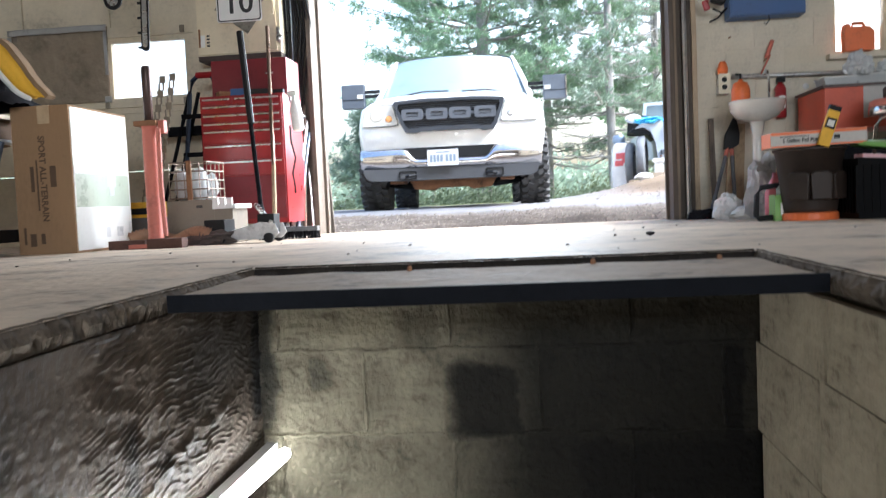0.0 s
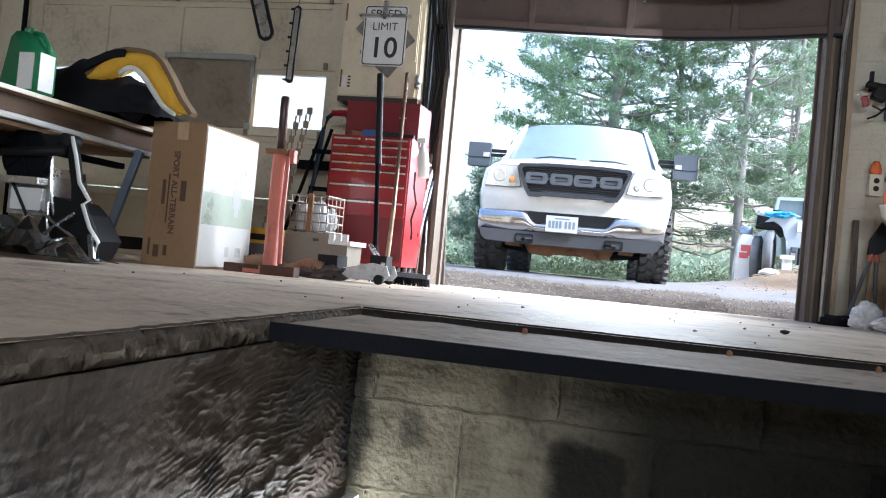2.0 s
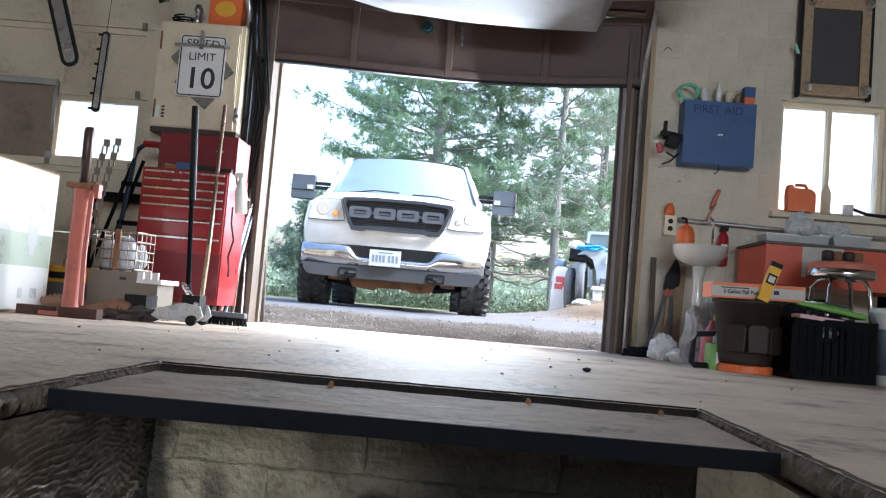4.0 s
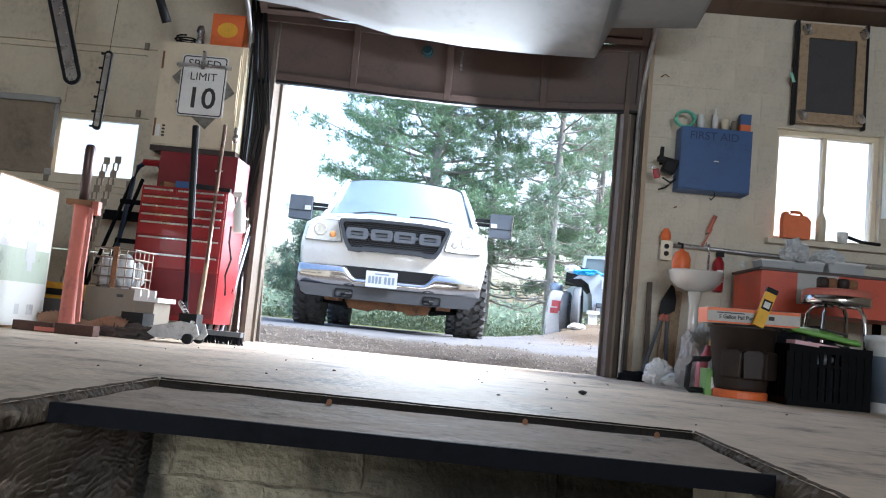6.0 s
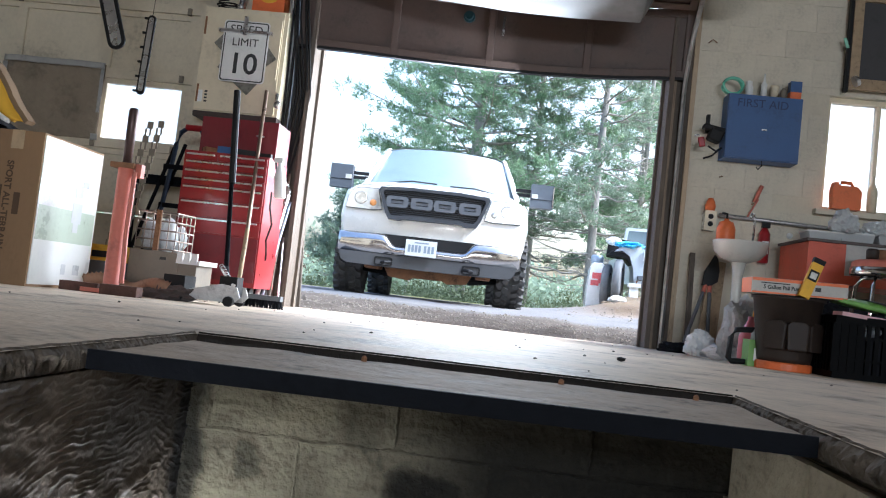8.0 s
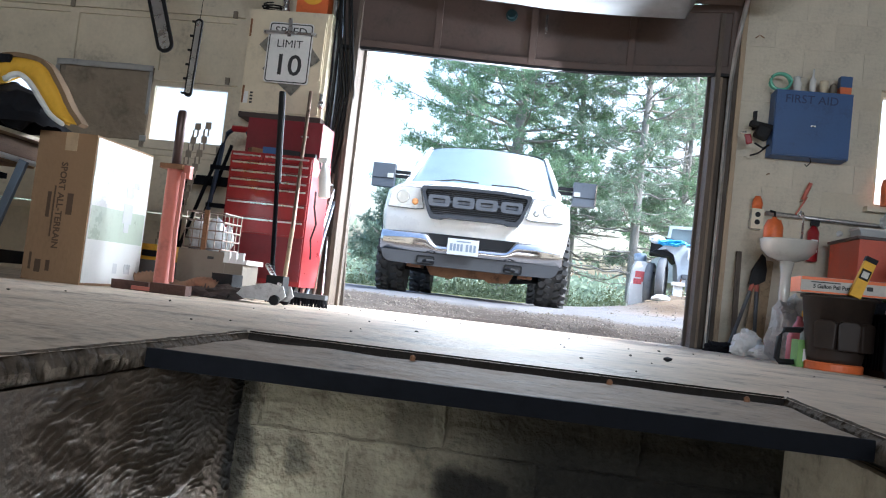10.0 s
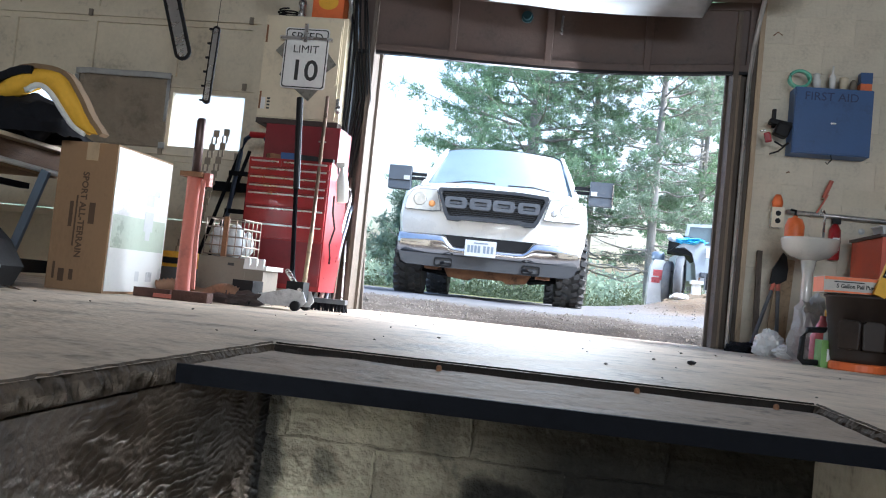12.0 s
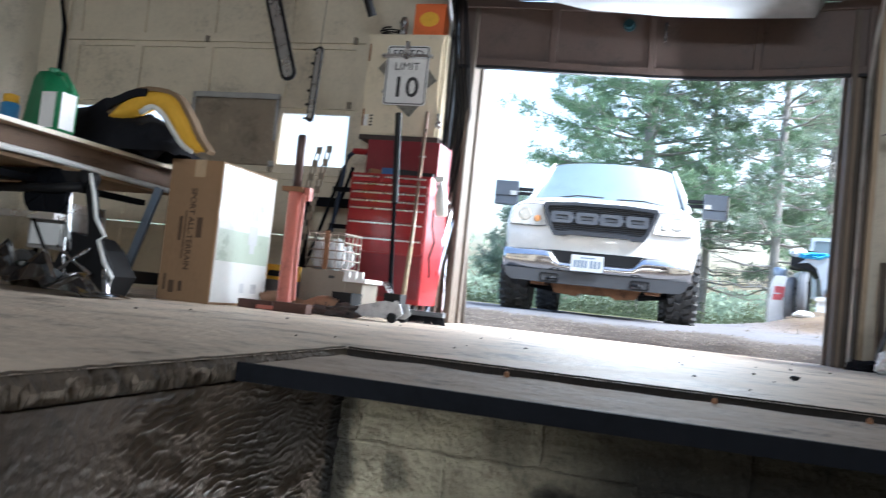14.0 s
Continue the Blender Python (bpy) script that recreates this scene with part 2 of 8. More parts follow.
clear = pn.new("ShaderNodeBsdfTransparent")
thin = pn.new("ShaderNodeMixShader")
thin.inputs[0].default_value = 0.75
pl.new(pn["Mix Shader"].outputs[0], thin.inputs[1])
pl.new(clear.outputs[0], thin.inputs[2])
pl.new(thin.outputs[0], pn["Material Output"].inputs[0])
M_PORCELAIN = mat("grubby_porcelain", (0.55, 0.535, 0.49), 0.22, var=0.15, scale=5, coat=0.5)
M_CLOTHW = mat("grey_white_cloth", (0.5, 0.51, 0.52), 0.85, var=0.25, scale=6, bump=0.4)
M_BLUEGREY = mat("blue_grey_steel", (0.22, 0.27, 0.34), 0.4, 0.4, var=0.2)
M_LIME = mat("lime_green_plastic", (0.17, 0.36, 0.07), 0.4, var=0.2)
M_PINK = mat("pink_bottle", (0.62, 0.16, 0.2), 0.4, var=0.2)
M_DIRT = mat("sandy_dirt", (0.36, 0.28, 0.2), 0.95, var=0.4, scale=4, fine=60, bump=0.8, bscale=30)


# ---- builders ----
def box(bm, x0, x1, y0, y1, z0, z1, m=None):
    vs = [bm.verts.new(p) for p in ((x0, y0, z0), (x1, y0, z0), (x1, y1, z0), (x0, y1, z0), (x0, y0, z1), (x1, y0, z1), (x1, y1, z1), (x0, y1, z1))]
    for f in ((3, 2, 1, 0), (4, 5, 6, 7), (0, 1, 5, 4), (1, 2, 6, 5), (2, 3, 7, 6), (3, 0, 4, 7)):
        bm.faces.new([vs[i] for i in f])
    if m is not None:
        bmesh.ops.transform(bm, matrix=m, verts=vs)
    return vs


def bevel(bm, w=0.004, seg=2, angle=30):
    es = [e for e in bm.edges if len(e.link_faces) == 2 and e.calc_face_angle(0) > radians(angle)]
    bmesh.ops.bevel(bm, geom=es, offset=w, segments=seg, affect='EDGES', profile=0.6, clamp_overlap=True)
    return bm


def bbox(x0, x1, y0, y1, z0, z1, w=0.004, seg=2, m=None):
    bm = bmesh.new()
    box(bm, x0, x1, y0, y1, z0, z1, m)
    return bevel(bm, w, seg)


def tube(bm, pts, r, seg=8, r1=None, cap=True):
    """A tapered tube along points."""
    pts = [Vector(p) for p in pts]
    rings = []
    up = Vector((0, 0, 1))
    for i, p in enumerate(pts):
        d = (pts[min(i + 1, len(pts) - 1)] - pts[max(i - 1, 0)]).normalized()
        a = d.cross(up if abs(d.z) < 0.95 else Vector((1, 0, 0))).normalized()
        b = d.cross(a)
        rad = r if r1 is None else r + (r1 - r) * i / (len(pts) - 1)
        rings.append([bm.verts.new(p + (a * math.cos(2 * math.pi * k / seg) + b * math.sin(2 * math.pi * k / seg)) * rad) for k in range(seg)])
    for q, w in zip(rings, rings[1:]):
        for k in range(seg):
            bm.faces.new((q[k], q[(k + 1) % seg], w[(k + 1) % seg], w[k]))
    if cap:
        bm.faces.new(rings[0][::-1])
        bm.faces.new(rings[-1])
    return rings


def lathe(bm, prof, seg=20, c=(0, 0, 0), squash=1.0):
    """A turned shape round z: prof is (radius, z) from bottom to top."""
    rings = [[bm.verts.new((c[0] + r * math.cos(2 * math.pi * k / seg), c[1] + squash * r * math.sin(2 * math.pi * k / seg), c[2] + z)) for k in range(seg)] for r, z in prof]
    for q, w in zip(rings, rings[1:]):
        for k in range(seg):
            bm.faces.new((q[k], q[(k + 1) % seg], w[(k + 1) % seg], w[k]))
    bm.faces.new(rings[0][::-1])
    bm.faces.new(rings[-1])


def slab_xz(bm, pts, y0, y1):
    """A flat shape drawn in x and z, y0 to y1 thick."""
    a = [bm.verts.new((x, y0, z)) for x, z in pts]
    b = [bm.verts.new((x, y1, z)) for x, z in pts]
    n = len(pts)
    bm.faces.new(a)
    bm.faces.new(b[::-1])
    for i in range(n):
        bm.faces.new((a[i], b[i], b[(i + 1) % n], a[(i + 1) % n]))


def ring_xz(bm, outer, inner, y0, y1):
    """A flat ring between two outlines of the same count, in x and z."""
    n = len(outer)
    q = [[bm.verts.new((x, y, z)) for x, z in o] for o in (outer, inner) for y in (y0, y1)]
    a, b, c, d = q
    for i in range(n):
        j = (i + 1) % n
        bm.faces.new((a[i], a[j], c[j], c[i]))
        bm.faces.new((b[j], b[i], d[i], d[j]))
        bm.faces.new((a[j], a[i], b[i], b[j]))
        bm.faces.new((c[i], c[j], d[j], d[i]))


def roundrect(x0, x1, z0, z1, r, n=4):
    out = []
    for cx, cz, a0 in ((x1 - r, z1 - r, 0), (x0 + r, z1 - r, 90), (x0 + r, z0 + r, 180), (x1 - r, z0 + r, 270)):
        for k in range(n + 1):
            a = radians(a0 + 90 * k / n)
            out.append((cx + r * math.cos(a), cz + r * math.sin(a)))
    return out


def blob(bm, c, s, sub=3, amp=0.25, freq=3.0, seed=0.0, flat=False):
    """A crumpled lump."""
    r = bmesh.ops.create_icosphere(bm, subdivisions=sub, radius=1)
    for v in r["verts"]:
        k = 1 + amp * noise.noise(v.co * freq * 0.6 + Vector((seed, seed * 2, 0))) + amp * 0.6 * noise.noise(v.co * freq * 1.7 + Vector((0, seed, seed)))
        p = Vector((v.co.x * s[0] * k, v.co.y * s[1] * k, v.co.z * s[2] * k))
        if flat and p.z < -s[2] * 0.7:
            p.z = -s[2] * 0.7
        v.co = p + Vector(c)


def part(name, bm, material, parent=None, label="", smooth=False):
    me = bpy.data.meshes.new(name)
    bmesh.ops.recalc_face_normals(bm, faces=bm.faces)
    bm.to_mesh(me)
    bm.free()
    me.materials.append(material)
    if smooth:
        me.polygons.foreach_set("use_smooth", [True] * len(me.polygons))
    ob = new(name, me)
    if parent is not None:
        ob.parent = parent
    return tagged(ob, label)


def thing(name, label, category, m=None, group="", kind=""):
    ob = new(name)
    ob.empty_display_size = 0.1
    if m is not None:
        ob.matrix_basis = m
    return tagged(ob, label, category, group, kind)


def structure(name, bm, material, label="", smooth=False):
    return tagged(part(name, bm, material, None, label, smooth), kind="structure")


def text_bm(s, size, m, thick=0.001, bold=0.0):
    cu = bpy.data.curves.new("lettering", 'FONT')
    cu.body, cu.size, cu.extrude, cu.align_x, cu.align_y = s, size, thick, 'CENTER', 'CENTER'
    cu.resolution_u = 3
    cu.offset = bold
    ob = bpy.data.objects.new("lettering", cu)
    scene.collection.objects.link(ob)
    me = bpy.data.meshes.new_from_object(ob.evaluated_get(bpy.context.evaluated_depsgraph_get()))
    bm = bmesh.new()
    bm.from_mesh(me)
    bpy.data.objects.remove(ob)
    bpy.data.curves.remove(cu)
    bpy.data.meshes.remove(me)
    bmesh.ops.transform(bm, matrix=m, verts=bm.verts)
    return bm


def floor_z(y):
    return -0.0107 * (y - 2.0) if y > 2.0 else 0.0


# ---- large structure ----
PX0, PX1, PY0, PY1 = -0.38, 0.80, -3.2, 2.0      # the pit
WY = 5.75                                         # inner face of the front wall
RX0, RX1, RY0 = -4.9, 4.2, -6.0


def rough_grid(nx, ny, f):
    bm = bmesh.new()
    g = [[bm.verts.new(f(i / nx, j / ny)) for i in range(nx + 1)] for j in range(ny + 1)]
    for j in range(ny):
        for i in range(nx):
            bm.faces.new((g[j][i], g[j][i + 1], g[j + 1][i + 1], g[j + 1][i]))
    return bm


def floor_piece(bm, x0, x1, y0, y1, nx, ny):
    def f(u, v):
        x, y = x0 + (x1 - x0) * u, y0 + (y1 - y0) * v
        return (x, y, floor_z(y))
    t = rough_grid(nx, ny, f)
    me = bpy.data.meshes.new("tmp")
    t.to_mesh(me)
    t.free()
    bm.from_mesh(me)
    bpy.data.meshes.remove(me)


bm = bmesh.new()
floor_piece(bm, RX0, RX1, PY1, 5.98, 60, 40)
floor_piece(bm, RX0, PX0, RY0, PY1, 40, 50)
floor_piece(bm, PX1, RX1, RY0, PY1, 40, 50)
floor_piece(bm, PX0, PX1, RY0, PY0, 8, 20)
floor = structure("floor", bm, M_FLOOR, "worn grey concrete garage floor, dusty and scuffed")


def slab_lip(name, p0, p1, side, thick, n, material=None):
    """The broken edge of the floor slab along the pit. side: the way from the slab into the pit."""
    bm = bmesh.new()
    p0, p1, s = Vector(p0), Vector(p1), Vector(side)
    rows = []
    for i in range(n + 1):
        u = i / n
        p = p0.lerp(p1, u)
        a = 0.012 * noise.noise(p * 9) + 0.012 * noise.noise(p * 37) + 0.006 * noise.noise(p * 90)
        b = 0.010 * noise.noise(p * 14 + Vector((5, 1, 0))) + 0.011 * noise.noise(p * 52) + 0.006 * noise.noise(p * 110)
        c = 0.007 * noise.noise(p * 30 + Vector((1, 7, 0)))
        rows.append([bm.verts.new(q) for q in (
            p - s * 0.03 + Vector((0, 0, -0.004)),
            p - s * (0.003 + abs(a) * 0.8) + Vector((0, 0, 0.0035)),
            p + s * (0.004 + a * 0.4) + Vector((0, 0, -0.008 - abs(a) * 0.5)),
            p + s * (0.006 + b) + Vector((0, 0, -thick * 0.55)),
            p + s * (0.0 + c) + Vector((0, 0, -thick + c * 0.5)),
            p - s * 0.05 + Vector((0, 0, -thick)))])
    for q, w in zip(rows, rows[1:]):
        for k in range(5):
            bm.faces.new((q[k], q[k + 1], w[k + 1], w[k]))
    return structure(name, bm, material or M_SLAB, "chipped concrete slab edge along the pit")


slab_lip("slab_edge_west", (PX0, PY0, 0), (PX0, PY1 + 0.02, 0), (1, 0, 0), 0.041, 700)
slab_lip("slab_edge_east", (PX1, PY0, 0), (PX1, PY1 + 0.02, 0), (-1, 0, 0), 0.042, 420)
slab_lip("slab_edge_north", (PX0, PY1 + 0.012, 0), (PX1, PY1 + 0.012, 0), (0, -1, 0), 0.05, 160, mat("dark_step", (0.018, 0.015, 0.013), 0.9, spec=0.15))
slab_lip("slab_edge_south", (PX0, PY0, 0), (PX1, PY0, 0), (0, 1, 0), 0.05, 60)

# pit: parged west wall with trowel ridges
def ridges(u, v):
    y = -0.3 + 2.36 * u
    z = -0.72 + 0.676 * v
    q = Vector((y, z, 0))
    warp = 0.10 * noise.noise(q * 3.1) + 0.05 * noise.noise(q * 9) + 0.02 * noise.noise(q * 27)
    slope = 0.10 * (y - 1.7) if y < 1.7 else 0.05 * math.cos((y - 1.7) * 9) - 0.05
    crest = max(0.0, math.sin((z - slope + warp * 0.4) * 500)) ** 2.5
    m = max(0.0, min(1.0, 0.75 + 2.0 * noise.noise(Vector((y * 3.1 + 3, z * 5, 2))) + (y - 1.3) * 1.7 - (z + 0.3) * 1.4))
    broken = max(0.0, min(1.0, 0.5 + 2.4 * noise.noise(Vector((y * 13, z * 40, 0)))))
    d = 0.0052 * crest * m * broken + 0.004 * noise.noise(q * 5) + (0.0008 + 0.0009 * m) * noise.noise(q * 26) + (0.0009 + 0.001 * m) * noise.noise(Vector((y * 55, z * 90, 0)))
    seam = 0.03 * noise.noise(Vector((y * 3, 9, 0)))
    d += 0.013 * math.exp(-((z + 0.30 - (y - 1.6) * 0.22 + seam) / 0.012) ** 2) * max(0.0, 0.3 + 1.3 * noise.noise(q * 24))
    return (PX0 + d + 0.004, y, z)


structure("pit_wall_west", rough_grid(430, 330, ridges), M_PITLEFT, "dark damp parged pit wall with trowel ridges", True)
bm = bmesh.new()
box(bm, PX0 - 0.2, PX0 - 0.02, PY0, PY1 + 0.05, -1.6, -0.006)
box(bm, PX0 - 0.019, PX0, PY0, -0.29, -1.6, -0.055)
box(bm, PX0 - 0.019, PX0, -0.289, PY1 + 0.04, -1.6, -0.70)
structure("pit_wall_core", bm, M_PITLEFT)
bm = bmesh.new()
box(bm, PX0 - 0.02, PX1 + 0.2, PY1 + 0.045, PY1 + 0.25, -1.6, -0.055)
box(bm, PX0 - 0.02, PX1 + 0.2, PY1 + 0.025, PY1 + 0.25, -0.054, -0.006)
pit_north = structure("pit_wall_north", bm, M_MORTAR, "parged block end wall of the service pit, stained and painted with shade")
bm = bmesh.new()
box(bm, PX1 + 0.012, PX1 + 0.2, PY0, PY1 + 0.044, -1.6, -0.055)
box(bm, PX1 + 0.02, PX1 + 0.2, PY0, PY1 + 0.024, -0.054, -0.006)
pit_east = structure("pit_wall_east", bm, M_MORTAR, "cream parged block wall of the service pit")
bm = bmesh.new()
box(bm, PX0 - 0.2, PX1 + 0.2, PY0 - 0.2, PY0, -1.6, -0.055)
structure("pit_wall_south", bm, M_PITBLOCK)
bm = bmesh.new()
box(bm, PX0 - 0.2, PX1 + 0.2, PY0 - 0.2, PY1 + 0.2, -1.7, -1.6)
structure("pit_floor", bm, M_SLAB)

# cover board across the end of the pit, with its steel angle
cover = thing("pit_cover", "dusty cover board with a dark steel edge over the pit", "pit cover", pose(0, 0, 0))
bm = rough_grid(60, 24, lambda u, v: (PX0 + 0.012 + (PX1 - PX0 - 0.024) * u, 1.51 + 0.45 * v, -0.012 + 0.003 * noise.noise(Vector((u * 9, v * 4, 1)))))
r = bmesh.ops.extrude_face_region(bm, geom=bm.faces[:])
for g in r["geom"]:
    if isinstance(g, bmesh.types.BMVert):
        g.co.z = -0.03
part("board", bm, M_PLANK, cover)
part("steel_angle", bbox(PX0 + 0.012, PX1 - 0.01, 1.496, 1.506, -0.038, -0.006, 0.002), M_STEEL_DARK, cover, "dark steel angle edge")
for x in (0.014, 0.43, 0.706):
    bm = bmesh.new()
    lathe(bm, [(0.006, -0.012), (0.006, -0.004), (0.003, 0.0)], 8, (x, 1.94, 0))
    part("bolt", bm, M_RUST, cover)

# pit tube lamp on the west wall
tube_lamp = thing("tube_lamp", "lit white fluorescent tube lamp on the pit wall", "lamp")
bm = bmesh.new()
tube(bm, [(PX0 + 0.065, 0.85, -0.40), (PX0 + 0.065, 1.97, -0.445)], 0.015, 12)
part("tube", bm, glow_mat("tube_glow", (1.0, 0.95, 0.85), 7.0), tube_lamp, "glowing white tube")
part("housing", bbox(PX0 + 0.018, PX0 + 0.045, 0.8, 1.98, -0.47, -0.42, 0.004, 2, None), M_WHITEPL, tube_lamp)

# front wall: core pieces round the openings
def wall_piece(name, x0, x1, z0, z1, material=None, y0=WY, y1=WY + 0.2, label=""):
    bm = bmesh.new()
    box(bm, x0, x1, y0, y1, z0, z1)
    return structure(name, bm, material or M_WALLJOINT, label)


DX0, DX1 = -1.16, 1.22
wall_ne = wall_piece("wall_north_east", 1.40, RX1, -0.1, 0.98, label="cream painted block wall")
wall_piece("wall_north_east_upper", 1.40, RX1, 1.74, 2.75)
wall_piece("wall_north_east_pier", 1.40, 2.27, 0.98, 1.74)
wall_piece("wall_north_east_end", 2.97, RX1, 0.98, 1.74)
wall_piece("wall_north_lintel", -2.02, 1.40, 2.32, 2.75)
wall_piece("wall_north_pier", -2.02, -1.36, -0.1, 2.32, M_DOORPANEL)
wall_piece("wall_north_west_end", RX0, -4.66, -0.1, 2.75, M_DOORPANEL)
wall_piece("wall_north_west_lintel", -4.66, -2.02, 2.5, 2.75, M_DOORPANEL)
for name, b in (("wall_west", (RX0 - 0.2, RX0, RY0, WY + 0.2, -0.1, 2.75)), ("wall_east", (RX1, RX1 + 0.2, RY0, WY + 0.2, -0.1, 2.75)),
                ("wall_south_west", (RX0 - 0.2, -0.7, RY0 - 0.2, RY0, -0.1, 2.75)), ("wall_south_east", (3.9, RX1 + 0.2, RY0 - 0.2, RY0, -0.1, 2.75)),
                ("wall_south_sill", (-0.7, 3.9, RY0 - 0.2, RY0, -0.1, 1.5)),
                ("wall_south_lintel", (-0.7, 3.9, RY0 - 0.2, RY0, 2.4, 2.75))):
    bm = bmesh.new()
    box(bm, *b)
    structure(name, bm, M_WALL, "plain cream garage wall")
bm = bmesh.new()
box(bm, RX0 - 0.2, RX1 + 0.2, RY0 - 0.2, WY + 0.25, 2.75, 2.9)
for k in range(12):
    y = RY0 + 0.4 + k * 1.0
    box(bm, RX0, RX1, y, y + 0.05, 2.52, 2.75)
box(bm, 1.40, RX1, WY - 0.25, WY - 0.002, 2.5, 2.75)
structure("ceiling", bm, M_CEIL, "dark wooden ceiling with joists")

# jambs of the open bay: several weathered boards side by side, none quite flush
M_POST = mat("stained_cream_post", (0.40, 0.31, 0.21), 0.8, var=0.55, scale=4, fine=40, bump=0.4, stretch=(5, 5, 0.7))
M_WOOD_MID = mat("grey_brown_board", (0.25, 0.19, 0.135), 0.85, var=0.5, scale=5, fine=40, bump=0.5, stretch=(8, 8, 0.6))
for x0, x1 in ((-1.35, DX0), (DX1, 1.40)):
    d = 1 if x0 > 0 else -1
    jamb = wall_piece("door_jamb", x0, x1, -0.06, 2.32, M_WOOD_DARK, WY - 0.005, WY + 0.23, "weathered brown wooden door jamb")
    xs = DX1 if d > 0 else DX0
    strips = ((-0.004, 0.026, 0.10, M_WOOD_DARK), (0.027, 0.052, 0.045, M_WOOD_MID if d > 0 else M_WOOD_DARK), (0.054, 0.084, 0.02, M_WOOD_DARK), (0.118, 0.146, 0.035, M_WOOD_DARK), (0.147, 0.178, 0.05, M_POST if d > 0 else M_WOOD_DARK))
    for k, (a, b, deep, m_) in enumerate(strips):
        bm = bmesh.new()
        lo, hi = sorted((xs + d * a, xs + d * b))
        n_ = 14
        rings = []
        for i in range(n_ + 1):
            z = -0.05 + 2.35 * i / n_
            w = 0.004 * noise.noise(Vector((k * 3.0, z * 2.3, d)))
            rings.append([bm.verts.new((lo + w, WY - deep, z)), bm.verts.new((hi + w, WY - deep, z)), bm.verts.new((hi + w, WY - 0.006, z)), bm.verts.new((lo + w, WY - 0.006, z))])
        for q, w in zip(rings, rings[1:]):
            for j in range(4):
                bm.faces.new((q[j], q[(j + 1) % 4], w[(j + 1) % 4], w[j]))
        bm.faces.new(rings[0][::-1])
        bm.faces.new(rings[-1])
        part("board", bevel(bm, 0.003, 1), m_, jamb)
    bm = bmesh.new()
    box(bm, xs - 0.02, xs + 0.02, WY + 0.09, WY + 0.13, -0.06, 2.3)
    structure("door_stop", bm, M_WOOD_DARK)

# brown sectional door, pulled up
updoor = thing("overhead_door", "brown painted sectional garage door pulled up under the ceiling", "garage door", kind="structure")


def door_sag(x):
    """How far the old raised door has bent down across its width."""
    u = max(0.0, min(1.0, (x - DX0) / (DX1 - DX0)))
    return 0.045 * math.sin(math.pi * u ** 1.35)


def long_box(bm, x0, x1, y0, y1, z0, z1, m, n=14):
    """A long bar along x, in n lengths, that can be bent."""
    rings = [[bm.verts.new(m @ Vector((x0 + (x1 - x0) * i / n, y, z))) for y, z in ((y0, z0), (y1, z0), (y1, z1), (y0, z1))] for i in range(n + 1)]
    for q, w in zip(rings, rings[1:]):
        for k in range(4):
            bm.faces.new((q[k], w[k], w[(k + 1) % 4], q[(k + 1) % 4]))
    bm.faces.new(rings[0])
    bm.faces.new(rings[-1][::-1])


SEC = [((WY - 0.05), 1.75), (WY - 0.09, 2.2), (WY - 0.42, 2.45), (WY - 1.0, 2.5), (WY - 1.6, 2.5)]
for k, ((ya, za), (yb, zb)) in enumerate(zip(SEC, SEC[1:])):
    d = Vector((0, yb - ya, zb - za))
    h = d.length - 0.006
    rot = Matrix(((1, 0, 0, 0), (0, -d.z / d.length, d.y / d.length, ya), (0, d.y / d.length, d.z / d.length, za), (0, 0, 0, 1)))
    bm = bmesh.new()
    long_box(bm, DX0 - 0.14, DX1 + 0.12, -0.02, 0.0, 0, h, rot)
    for j in range(5):
        xa = DX0 - 0.14 + j * (DX1 - DX0 + 0.21) / 4
        box(bm, xa, xa + 0.05, 0.0, 0.022, 0, h, rot)
    long_box(bm, DX0 - 0.14, DX1 + 0.12, 0.0, 0.02, 0, 0.05, rot)
    long_box(bm, DX0 - 0.14, DX1 + 0.12, 0.0, 0.02, h - 0.05, h, rot)
    for f in bm.faces:
        f.normal_update()
    bevel(bm, 0.006, 2)
    if k == 0:
        for v in bm.verts:
            v.co.z -= door_sag(v.co.x)
    part("section", bm, M_BROWNDOOR, updoor)
bm = bmesh.new()
lathe(bm, [(0.04, 0), (0.04, 0.012), (0.028, 0.014), (0.028, 0.05)], 18)
bmesh.ops.transform(bm, matrix=pose(-0.14, WY - 0.075, 2.03, 90), verts=bm.verts)
part("lock", bm, mat("dark_green_lock", (0.02, 0.06, 0.07), 0.4, 0.4), updoor, "round dark lock")
part("latch_handle", bbox(0.09, 0.105, WY - 0.12, WY - 0.09, 1.92, 2.04, 0.003), M_STEEL, updoor, "small steel pull handle")
bm = bmesh.new()
long_box(bm, DX0 - 0.14, DX1 + 0.12, WY - 0.07, WY - 0.03, 1.732, 1.75, Matrix())
for v in bm.verts:
    v.co.z -= door_sag(v.co.x) + 0.004 * noise.noise(v.co * 5)
part("bottom_seal", bm, M_BLACK, updoor)
for x in (DX0 - 0.17, DX1 + 0.10):
    bm = bmesh.new()
    path = [(x, WY - 0.06, -0.04), (x, WY - 0.06, 1.7)] + [(x + (0.05 if x > 0 else -0.05) * a / 6, WY - 0.08 - 0.5 * (1 - math.cos(a * math.pi / 12)), 1.75 + 0.6 * math.sin(a * math.pi / 12)) for a in range(1, 7)] + [(x + (0.05 if x > 0 else -0.05), 2.6, 2.38)]
    tube(bm, path, 0.016, 6)
    part("track", bm, M_TRACK, updoor, "galvanised door track")

